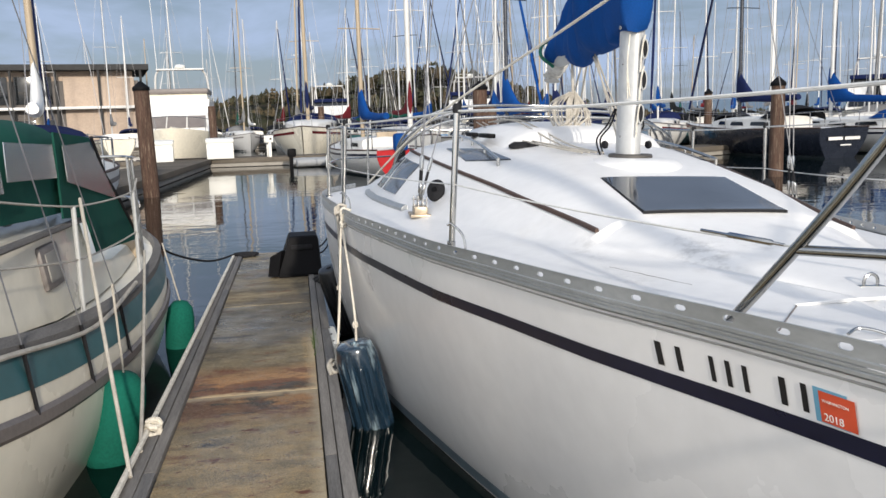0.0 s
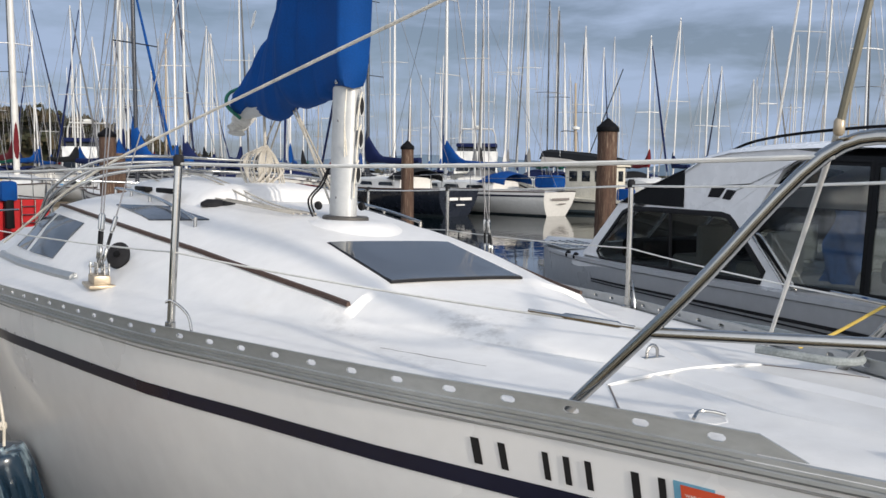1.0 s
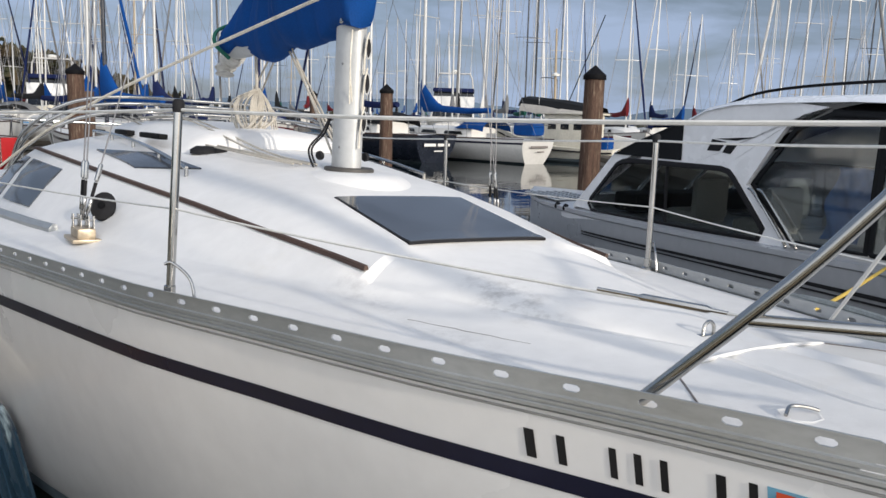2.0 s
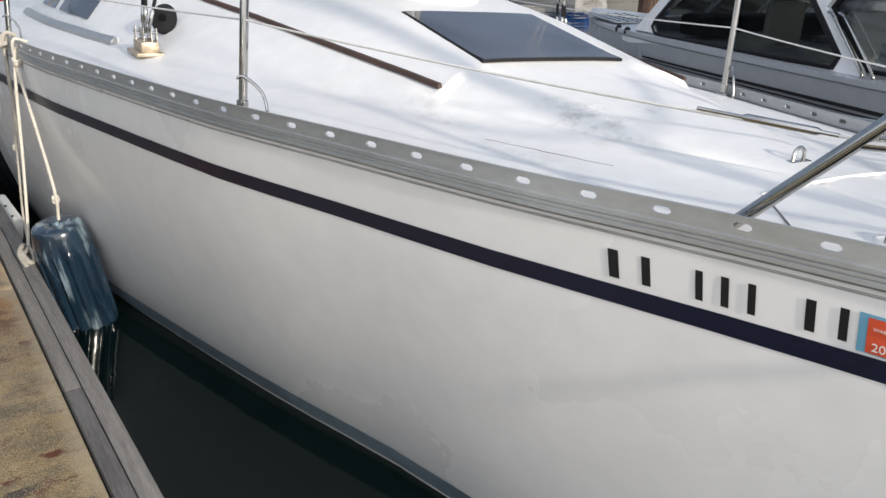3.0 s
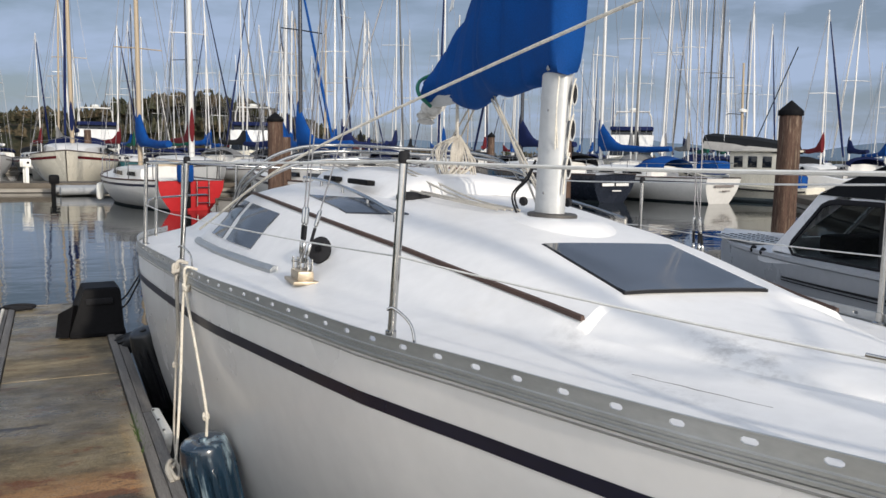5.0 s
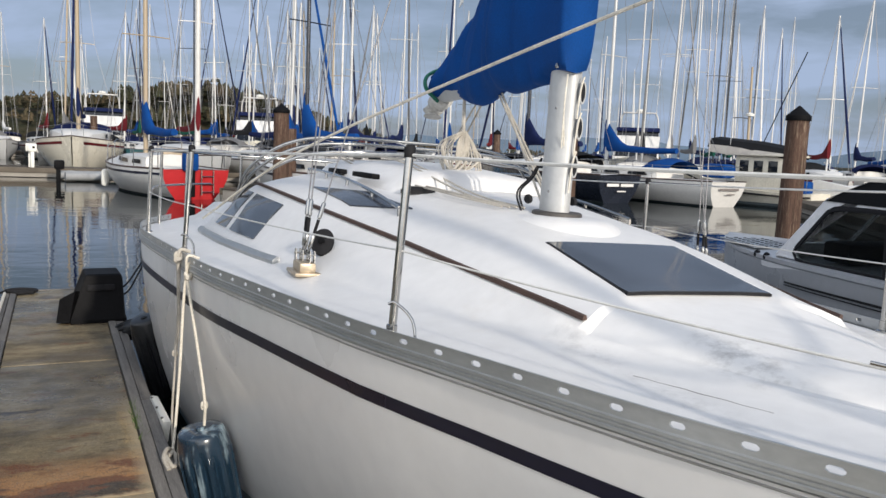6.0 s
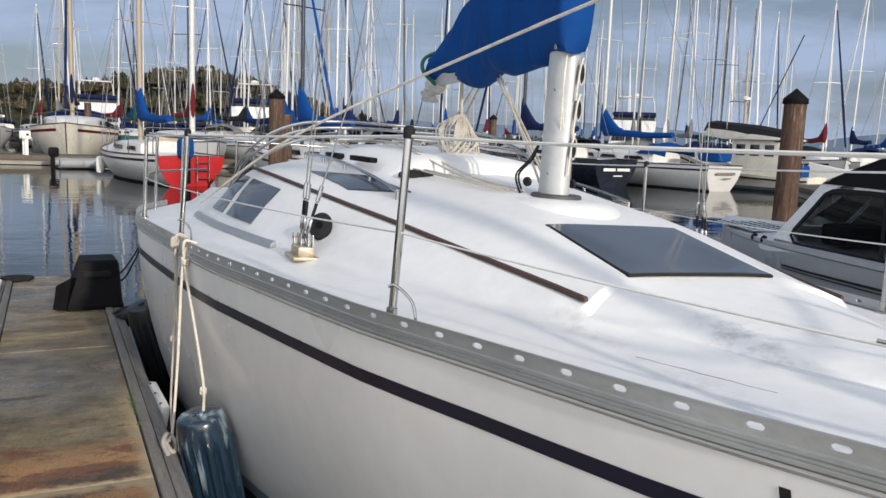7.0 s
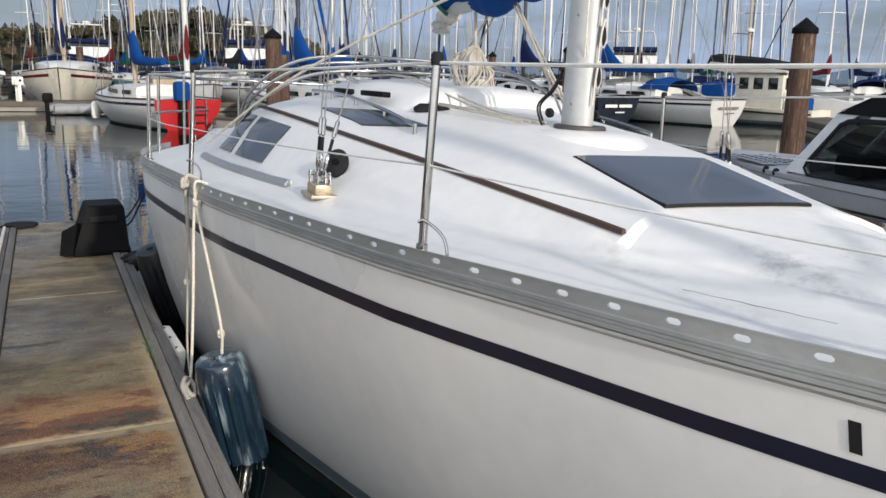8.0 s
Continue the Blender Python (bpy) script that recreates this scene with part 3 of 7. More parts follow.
def add_smudges(m, spots):
    """Grey foot marks: soft blotches near the given places, broken up by noise."""
    n, l = m.node_tree.nodes, m.node_tree.links
    b = n["Principled BSDF"]
    base = b.inputs["Base Color"].links[0].from_socket
    co = n.new("ShaderNodeTexCoord")
    nz = n.new("ShaderNodeTexNoise")
    nz.inputs["Scale"].default_value, nz.inputs["Detail"].default_value, nz.inputs["Roughness"].default_value = 16, 7, 0.7
    l.new(co.outputs["Object"], nz.inputs["Vector"])
    for at, size, weight in spots:
        mp = n.new("ShaderNodeMapping")
        mp.inputs["Location"].default_value = [-a / k for a, k in zip(at, size)]
        mp.inputs["Scale"].default_value = [1 / k for k in size]
        ln = n.new("ShaderNodeVectorMath")
        ln.operation = "LENGTH"
        fall = n.new("ShaderNodeMapRange")
        fall.inputs["From Min"].default_value, fall.inputs["From Max"].default_value = 1.0, 0.2
        k1 = n.new("ShaderNodeMapRange")
        k1.inputs["From Min"].default_value, k1.inputs["From Max"].default_value = 0.47, 0.68
        k1.inputs["To Max"].default_value = weight
        mu = n.new("ShaderNodeMath")
        mu.operation = "MULTIPLY"
        mx = n.new("ShaderNodeMix")
        mx.data_type = "RGBA"
        mx.inputs["B"].default_value = (0.23, 0.215, 0.20, 1)
        l.new(co.outputs["Object"], mp.inputs["Vector"])
        l.new(mp.outputs["Vector"], ln.inputs[0])
        l.new(ln.outputs["Value"], fall.inputs["Value"])
        l.new(nz.outputs["Fac"], k1.inputs["Value"])
        l.new(fall.outputs["Result"], mu.inputs[0])
        l.new(k1.outputs["Result"], mu.inputs[1])
        l.new(mu.outputs[0], mx.inputs["Factor"])
        l.new(base, mx.inputs["A"])
        base = mx.outputs["Result"]
    l.new(base, b.inputs["Base Color"])


DECK_SCUFFED = material("scuffed_deck_gelcoat", (0.70, 0.69, 0.675), 0.38, var=0.06, grain=14, large=1.3, second=(0.66, 0.635, 0.60), second_at=0.66, bump=0.0006, bump_scale=220)
add_smudges(DECK_SCUFFED, [((-0.30, 1.60, 1.41), (0.13, 0.30, 0.2), 0.6), ((-0.10, 1.62, 1.42), (0.10, 0.12, 0.2), 0.5), ((-0.60, 1.95, 1.38), (0.10, 0.22, 0.2), 0.35), ((-0.62, 1.45, 1.36), (0.10, 0.5, 0.2), 0.3), ((-0.5, 0.6, 1.36), (0.3, 0.5, 0.2), 0.25)])


def make_sloop_deck():
    bm = B()
    ys = [-0.508, -0.48, -0.4, -0.3, -0.2, -0.1, 0.05, 0.2, 0.4, 0.6, 0.85, 1.05, 1.25, 1.5, 1.75, 2.0, 2.03, 2.18, 2.4, 2.7, 2.95, 3.2, 3.4, 3.6, 3.85, 4.1, 4.45, 4.8, 5.15, 5.5, 5.7, 5.9, 5.93]
    rows = []
    for y in ys:
        p = section_points(y)
        bend = [0.125 * (1 - min(max((x - 0.33) / 0.215, 0), 1)) if 1.99 < y < 2.04 else 0 for x, z in p]
        row = [V(-x, y + b, z) for (x, z), b in zip(p, bend)]
        rows.append(row + [V(-v.x, v.y, v.z) for v in reversed(row[:-1])])
    for y in (6.0, 6.05, 6.6, 7.2, 7.9, 7.95, 8.44):
        p = section_points(y, well=6.02 < y < 7.92)
        if not 6.02 < y < 7.92:
            p = [(x, z) for x, z in section_points(y, True)[:8]] + [(section_points(y, True)[7][0] * s, section_points(y, True)[7][1]) for s in (0.9, 0.62, 0.58, 0.56, 0)]
        row = [V(-x, y, z) for x, z in p]
        rows.append(row + [V(x, y, z) for x, z in reversed(p[:-1])])
    loft(bm, rows)
    part("deck", bm, DECK_SCUFFED, sloop, "white moulded deck and coachroof with scuffs", sharp=24)


make_sloop_deck()


def make_toe_rail(side):
    """Perforated extrusion: a web with long holes every 153 mm, and three ridges below."""
    bm = B()
    pitch, y0, n = 0.153, 0.42, 47

    def at(y, z, o):
        b = half_beam(y)
        d = 0.01
        slope = (half_beam(y + d) - half_beam(y - d)) / (2 * d)
        nx, ny = 1 / math.hypot(1, slope), -slope / math.hypot(1, slope)
        return V(side * (b + o * nx), y + o * ny, sheer(y) + z)
    lo, hi = 0.008, 0.046
    for i in range(n):
        a, b = y0 + i * pitch, y0 + (i + 1) * pitch
        c, zc = (a + b) / 2, (lo + hi) / 2 + 0.001
        outer = [(a, lo), (c - 0.02, lo), (c + 0.02, lo), (b, lo), (b, hi), (c + 0.02, hi), (c - 0.02, hi), (a, hi)]
        hole = [(c - 0.018, zc - 0.003), (c - 0.011, zc - 0.008), (c + 0.011, zc - 0.008), (c + 0.018, zc - 0.003), (c + 0.018, zc + 0.003), (c + 0.011, zc + 0.008), (c - 0.011, zc + 0.008), (c - 0.018, zc + 0.003)]
        for o in (0.006, 0.0):
            loft(bm, [[at(y, z, o) for y, z in outer + outer[:1]], [at(y, z, o) for y, z in hole + hole[:1]]])
        loft(bm, [[at(y, z, 0.006) for y, z in hole + hole[:1]], [at(y, z, 0.0) for y, z in hole + hole[:1]]])
    ys = [y0 + i * pitch * 0.5 for i in range(2 * n + 1)]
    prof = [(0.0, 0.046), (0.001, 0.050), (0.008, 0.050), (0.008, 0.046), (0.006, 0.046)]
    loft(bm, [[at(y, z, o) for o, z in prof] for y in ys])
    prof = [(0.006, 0.008), (0.012, 0.006), (0.012, -0.003), (0.009, -0.005), (0.013, -0.007), (0.013, -0.013), (0.010, -0.015), (0.014, -0.018), (0.014, -0.026), (0.008, -0.032), (-0.001, -0.033)]
    loft(bm, [[at(y, z, o) for o, z in prof] for y in [-0.40 + 0.082 * i for i in range(10)] + ys])
    slab(bm, [at(y0, 0.05, 0.0), at(y0, 0.01, 0.0), at(y0 - 0.09, 0.01, 0.0)], 0.006)
    return part("toe_rail", bm, ALU, sloop, "perforated grey aluminium toe rail", sharp=20)


for s in (-1, 1):
    make_toe_rail(s)
    bm = B()
    tube(bm, [V(s * (half_beam(y) + 0.003), y, sheer(y) - 0.008) for y in [0.44 - 0.08 * i for i in range(13)]], 0.009, 8)
    part("bow_rub_edge", bm, DECK_WHITE, sloop)
    bm = B()
    line = [(V(s * (section_at(y)[3] + 0.004), y, section_at(y)[4] + 0.002)) for y in [2.03 + 0.16 * i for i in range(24)]]
    rows = [[p + V(s * 0.009, 0, -0.004), p + V(s * 0.008, 0, 0.011), p + V(-s * 0.004, 0, 0.014), p + V(-s * 0.008, 0, 0.0)] for p in line]
    loft(bm, rows, closed=True, cap=True)
    part("teak_strip", bm, TEAK, sloop, "dark brown teak strip along the coachroof")


def roof_panel(bm, corners, lift, thick, n=6):
    """A panel that follows the coachroof, from four (x, y) corners."""
    (ax, ay), (bx, by), (cx, cy), (dx, dy) = corners
    top = []
    for i in range(n + 1):
        t = i / n
        row = []
        for k in range(n + 1):
            q = k / n
            x = (ax + (bx - ax) * q) * (1 - t) + (dx + (cx - dx) * q) * t
            y = (ay + (by - ay) * q) * (1 - t) + (dy + (cy - dy) * q) * t
            row.append(V(x, y, roof_z(x, y) + lift))
        top.append(row)
    rim = top[0] + [r[-1] for r in top[1:]] + top[-1][::-1][1:] + [r[0] for r in top[::-1][1:-1]]
    loft(bm, top)
    loft(bm, [rim + rim[:1], [p - V(0, 0, thick) for p in rim + rim[:1]]])
    return bm


def make_hatch():
    h = part("hatch", roof_panel(B(), [(-0.318, 2.142), (0.318, 2.142), (0.318, 2.725), (-0.318, 2.725)], 0.003, 0.010, 10), RUBBER, sloop, "flush foredeck hatch with a dark seal")
    part("hatch_lens", roof_panel(B(), [(-0.312, 2.146), (0.312, 2.146), (0.312, 2.719), (-0.312, 2.719)], 0.006, 0.006, 10), SMOKED, h, "smoked grey acrylic lens")
    for s in (-1, 1):
        part("roof_window", roof_panel(B(), [(s * 0.58, 3.58), (s * 0.64, 4.15), (s * 0.82, 4.65), (s * 0.79, 3.95)], 0.007, 0.012, 5), SMOKED, sloop, "dark tinted roof window")


make_hatch()


def side_point(y, v, s=-1, out=0.0):
    """On the coachroof side, v from foot (0) to knuckle (1)."""
    _, foot, zf, kn, zk, _ = section_at(y)
    x, z = foot + (kn - foot) * v, zf + 0.012 + (zk - zf - 0.012) * (v * 1.08 if v < 0.5 else 0.58 + (v - 0.5) * 0.84)
    nx, nz = (zk - zf), (foot - kn)
    L = math.hypot(nx, nz)
    return V(s * (x + out * nx / L), y, z + out * nz / L)


for s in (-1, 1):
    for (y0, y1, y2, y3) in ((4.42, 4.98, 5.20, 4.52), (5.12, 5.52, 5.68, 5.34)):
        bm = B()
        rows = []
        for i in range(6):
            v = 0.16 + 0.66 * i / 5
            a, b = y0 + (y3 - y0) * i / 5, y1 + (y2 - y1) * i / 5
            rows.append([side_point(a + (b - a) * k / 5, v, s, 0.008) for k in range(6)])
        loft(bm, rows)
        rim = rows[0] + [r[-1] for r in rows[1:]] + rows[-1][::-1][1:] + [r[0] for r in rows[::-1][1:-1]]
        cen = sum(rim, V(0, 0, 0)) / len(rim)
        loft(bm, [rim + rim[:1], [p + V(-s * 0.02, 0, -0.01) for p in rim + rim[:1]]])
        part("side_window", bm, SMOKED, sloop, "dark tinted cabin side window")
    bm = B()
    tube(bm, [V(s * (section_at(y)[1] + 0.03), y, section_at(y)[2] + 0.012) for y in [3.83 + 0.12 * i for i in range(17)]], 0.017, 6, squash=1.6)
    part("window_track", bm, ALU, sloop, "grey genoa track along the side deck")


def make_mast():
    bm = B()
    rows = []
    for z in (1.60, 1.70, 2.4, 6.0, 11.0):
        rows.append([V(-0.014 + 0.062 * math.cos(q), 3.20 + 0.098 * math.sin(q) * (1 if math.sin(q) > 0 else 0.9), z) for q in [2 * math.pi * k / 20 for k in range(20)]])
    loft(bm, rows, closed=True, cap=True)
    mast = part("mast", bm, MAST_ALU, sloop, "silver aluminium mast")
    bm = B()
    lathe(bm, [(0.118, 1.655), (0.118, 1.682), (0.11, 1.688), (0.06, 1.688)], 24, Matrix.Translation((0, 3.2, 0)))
    part("mast_step", bm, material("worn_mast_step", (0.07, 0.065, 0.06), 0.5, metal=0.3, var=0.3), mast, "dark metal mast step")
    bm = B()
    rows = []
    for z, r in ((1.56, 0.42), (1.645, 0.31), (1.664, 0.265), (1.668, 0.2)):
        rows.append([V(r * 0.8 * math.cos(q), 3.18 + r * math.sin(q), z + 0.0) for q in [2 * math.pi * k / 28 for k in range(28)]])
    loft(bm, rows, closed=True, cap=True)
    part("mast_plinth", bm, DECK_WHITE, sloop)
    # halyard exits: raised oval rims round dark slots, with a sheave in each
    for k, z in enumerate((1.90, 2.075, 2.235)):
        x, y = (0.022, 3.1055) if k else (0.012, 3.1035)
        bm = B()
        ring = [V(x + 0.017 * math.cos(q), y - 0.002 + 0.006 * math.cos(q), z + 0.048 * math.sin(q)) for q in [2 * math.pi * i / 20 for i in range(21)]]
        tube(bm, ring, 0.0045, 6)
        ex = part("halyard_exit", bm, MAST_ALU, mast)
        bm = B()
        lathe(bm, [(0.001, 0.006), (0.012, 0.006), (0.016, 0.0), (0.016, -0.006)], 18, Matrix.Translation((x, y - 0.001, z)) @ pose(0, 0, 0, 90, 0, 18) @ Matrix.Diagonal((1, 2.8, 1, 1)))
        part("slot", bm, RUBBER, ex)
        bm = B()
        tube(bm, smooth_line([V(x - 0.004, y - 0.012, z + 0.07), V(x - 0.016, y - 0.014, z + 0.03), V(x - 0.022, y - 0.012, z - 0.04), V(x - 0.024, y - 0.010, z - 0.12)], 5), 0.0045, 6)
        part("halyard_fall", bm, ROPE, ex)
    for x, y, z in ((-0.125, 3.26, 1.735), (0.13, 3.28, 1.735)):
        bm = B()
        lathe(bm, [(0.001, -0.010), (0.019, -0.010), (0.022, -0.006), (0.022, 0.006), (0.019, 0.010), (0.001, 0.010)], 16, Matrix.Translation((x, y, z)) @ pose(0, 0, 0, 0, 80, 20))
        part("turning_block", bm, RUBBER, mast, "dark turning block at the mast foot")
    for z in (2.16, 1.78):
        bm = B()
        lathe(bm, [(0.001, 0.004), (0.006, 0.004), (0.007, 0.0)], 10, Matrix.Translation((-0.070, 3.17, z)) @ pose(0, 0, 0, 0, -90, 0))
        part("rivet", bm, WIRE, mast)
    bm = B()
    for k, (dx, dz) in enumerate(((0.0, 0.0), (0.012, 0.01))):
        tube(bm, smooth_line([V(-0.06 + dx, 3.11, 1.98 + dz), V(-0.075, 3.09, 2.15), V(-0.06, 3.11, 2.31)], 5), 0.0035, 6)
    part("halyard", bm, ROPE, mast, "white halyards on the mast")
    bm = B()
    tube(bm, [V(0, 3.30, 2.36), V(0, 4.78, 2.30)], 0.055, 12)
    part("boom", bm, MAST_ALU, sloop)
    bm = B()
    tube(bm, smooth_line([V(0, 4.72, 2.28), V(0.01, 4.80, 2.26), V(-0.01, 4.86, 2.22), V(-0.02, 4.85, 2.16)], 5), [0.055 + 0.012 * math.sin(1.7 * i) for i in range(16)], 12)
    part("boom_end", bm, material("bundled_sailcloth", (0.50, 0.49, 0.46), 0.85, var=0.3, grain=40, large=9), sloop, "bundle of pale sailcloth at the boom end")


make_mast()


def make_sail_cover():
    """Blue canvas over boom and mast foot of the sail, with sag and folds."""
    t = thing("sail_cover", "royal blue canvas sail cover over boom and mast", "sail cover", SLOOP_M)
    bm = B()
    rows = []
    n = 64
    for i in range(n + 1):
        q = i / n
        y = 3.085 + 1.685 * q
        low = 2.30 - 0.03 * math.sin(q * 3.1) + 0.02 * math.sin(q * 17) - 0.05 * math.exp(-((q - 0.62) / 0.2) ** 2)
        if y < 3.33:
            low = 2.315
        high = 2.43 + 1.75 * max(0, 1 - q * 1.02) ** 1.25
        w = 0.105 + 0.09 * math.sin(min(1, q * 1.5) * math.pi) ** 0.8 + 0.02 * math.sin(q * 21)
        if q > 0.97:
            w *= 0.6
        row = []
        seg = 22
        for k in range(seg):
            a = 2 * math.pi * k / seg
            f = (1 - math.cos(a)) / 2
            ww = w * (1.0 - 0.45 * f * (high - low > 0.5) - 0.2 * f) if y > 3.42 else 0.094 * (0.85 if i == 0 else 1)
            fold = 1 + 0.10 * math.sin(9 * q * 6.0 + 5 * f) + 0.08 * math.sin(23 * q + 3 * math.sin(a) + 9 * f) + 0.04 * math.sin(97 * q + 7 * f)
            sx = math.sin(a)
            if y <= 3.42:
                f = (1 - math.copysign(abs(math.cos(a)) ** 0.35, math.cos(a))) / 2
                sx, fold = math.copysign(abs(sx) ** 0.35, sx) if abs(sx) > 1e-6 else 0.0, 1 + 0.03 * math.sin(7 * f + 20 * q)
            row.append(V(sx * ww * fold - 0.032 * (1 - q) + 0.01 * math.sin(12 * q), y, low + (high - low) * f + 0.008 * math.sin(31 * q + a * 2)))
        rows.append(row)
    loft(bm, rows, closed=True, cap=True)
    part("cover_cloth", bm, BLUE_CANVAS, t, sharp=70)
    for (y, z) in ((3.06, 2.345), (3.06, 2.60), (3.06, 2.85)):
        bm = B()
        lathe(bm, [(0.012, 0), (0.012, 0.006), (0.006, 0.008)], 10, Matrix.Translation((-0.10, y + 0.08, z)) @ pose(0, 0, 0, 0, -90, 0))
        part("snap", bm, STEEL, t)
    bm = B()
    slab(bm, [V(-0.20, 4.05, 2.74), V(-0.20, 4.10, 2.72), V(-0.185, 4.10, 2.81), V(-0.185, 4.06, 2.82)], -0.004)
    part("patch", bm, WHITE_PLASTIC, t, "small white patch")
    bm = B()
    tube(bm, smooth_line([V(-0.02, 4.72, 2.46), V(-0.13, 4.70, 2.40), V(-0.15, 4.66, 2.32), V(-0.05, 4.70, 2.25)], 5), 0.012, 6)
    part("lashing", bm, material("green_lashing", (0.01, 0.12, 0.08), 0.8), t, "dark green lashing")


make_sail_cover()


def stanchion(x, y, h=0.605, lean=0.0, brace=True, s=-1, name="stanchion"):
    z0 = sheer(y) + 0.01
    bm = B()
    tube(bm, [V(x, y, z0 - 0.01), V(x + lean * 0.5, y, z0 + h * 0.5), V(x + lean, y, z0 + h)], 0.0135, 12)
    lathe(bm, [(0.03, -0.004), (0.03, 0.006), (0.018, 0.012), (0.018, 0.05), (0.0135, 0.052)], 14, Matrix.Translation((x, y, z0)))
    ob = part(name, bm, STEEL, sloop, "polished stainless stanchion")
    bm = B()
    lathe(bm, [(0.017, 0), (0.019, 0.01), (0.019, 0.03), (0.012, 0.04)], 12, Matrix.Translation((x + lean, y, z0 + h - 0.02)))
    part("cap", bm, RUBBER, ob)
    if brace:
        bm = B()
        tube(bm, smooth_line([V(x - 0.02 * -s, y - 0.01, z0 + 0.12), V(x - s * 0.0, y - 0.025, z0 + 0.125), V(x - s * 0.04, y - 0.075, z0 + 0.08), V(x - s * 0.05, y - 0.10, z0 - 0.005)], 5), 0.005, 8)
        part("brace", bm, STEEL, ob)
    return V(x + lean, y, z0 + h), V(x + lean * 0.5, y, z0 + h * 0.48)


def make_rails():
    for s in (-1, 1):
        tops = []
        for y in (2.29, 4.60):
            tops.append(stanchion(s * (half_beam(y) - 0.03), y, s=s, lean=s * -0.02))
        y = 6.15
        tops.append(stanchion(s * (half_beam(y) - 0.05), y, brace=False, s=s))
        foot = V(s * 0.565, 0.872, sheer(0.87) + 0.005)
        head = V(s * 0.43, 0.29, 1.965)
        # lifelines
        a = head + V(0, 0.03, -0.02)
        for k, (p, q) in enumerate(zip([a] + [t[0] for t in tops], [t[0] for t in tops])):
            bm = B()
            tube(bm, sag(p - V(0, 0, 0.012), q - V(0, 0, 0.012), 0.006 if k else 0.012), 0.0052, 6)
            part("upper_lifeline", bm, LIFELINE, sloop, "pale coated upper lifeline")
        mid = foot.lerp(head, 0.36)
        for k, (p, q) in enumerate(zip([mid] + [t[1] for t in tops], [t[1] for t in tops])):
            bm = B()
            tube(bm, sag(p, q, 0.012), 0.0034, 6)
            part("lower_lifeline", bm, LIFELINE, sloop, "pale lower lifeline")
        bm = B()
        d = (tops[0][1] - mid).normalized()
        tube(bm, [mid + d * 0.03, mid + d * 0.06, mid + d * 0.07, mid + d * 0.20, mid + d * 0.21, mid + d * 0.30], [0.004, 0.004, 0.008, 0.008, 0.004, 0.004], 8)
        part("turnbuckle", bm, STEEL, sloop)
    # bow pulpit
    for s in (-1, 1):
        foot = V(s * 0.565, 0.872, sheer(0.87) - 0.005)
        head = V(s * 0.43, 0.29, 1.965)
        bm = B()
        tube(bm, smooth_line([foot, foot.lerp(head, 0.5), head + V(0, 0.05, -0.03), head + V(-s * 0.03, -0.12, 0.005)], 6), 0.0145, 12)
        part("pulpit_leg", bm, STEEL, sloop)
        bm = B()
        m0 = foot.lerp(head, 0.36)
        tube(bm, smooth_line([m0, V(s * 0.34, 0.2, 1.60), V(s * 0.14, -0.18, 1.63)], 6), 0.0125, 10)
        part("pulpit_mid_rail", bm, STEEL, sloop)
    bm = B()
    tube(bm, smooth_line([V(-0.40, 0.18, 1.97), V(-0.28, -0.12, 1.975), V(-0.12, -0.36, 1.98), V(0.12, -0.36, 1.98), V(0.28, -0.12, 1.975), V(0.40, 0.18, 1.97)], 7), 0.0145, 12)
    part("pulpit_rail", bm, STEEL, sloop, "stainless bow pulpit rail")
    # stern rail
    for s in (-1, 1):
        bm = B()
        tube(bm, smooth_line([V(s * 1.66, 6.2, sheer(6.2) + 0.6), V(s * 1.58, 6.9, sheer(7) + 0.62), V(s * 1.30, 7.8, sheer(8) + 0.62), V(s * 1.0, 8.35, sheer(8.3) + 0.62), V(0, 8.42, sheer(8.3) + 0.62)], 5), 0.0125, 10)
        tube(bm, smooth_line([V(s * 1.66, 6.2, sheer(6.2) + 0.3), V(s * 1.58, 6.9, sheer(7) + 0.32), V(s * 1.30, 7.8, sheer(8) + 0.32), V(s * 1.0, 8.35, sheer(8.3) + 0.32)], 5), 0.010, 10)
        for y, x in ((6.95, 1.55), (7.85, 1.27), (8.38, 0.7)):
            tube(bm, [V(s * x, y, sheer(y)), V(s * x, y, sheer(y) + 0.62)], 0.0125, 10)
        part("stern_rail", bm, STEEL, sloop, "stainless stern pushpit rail")


make_rails()


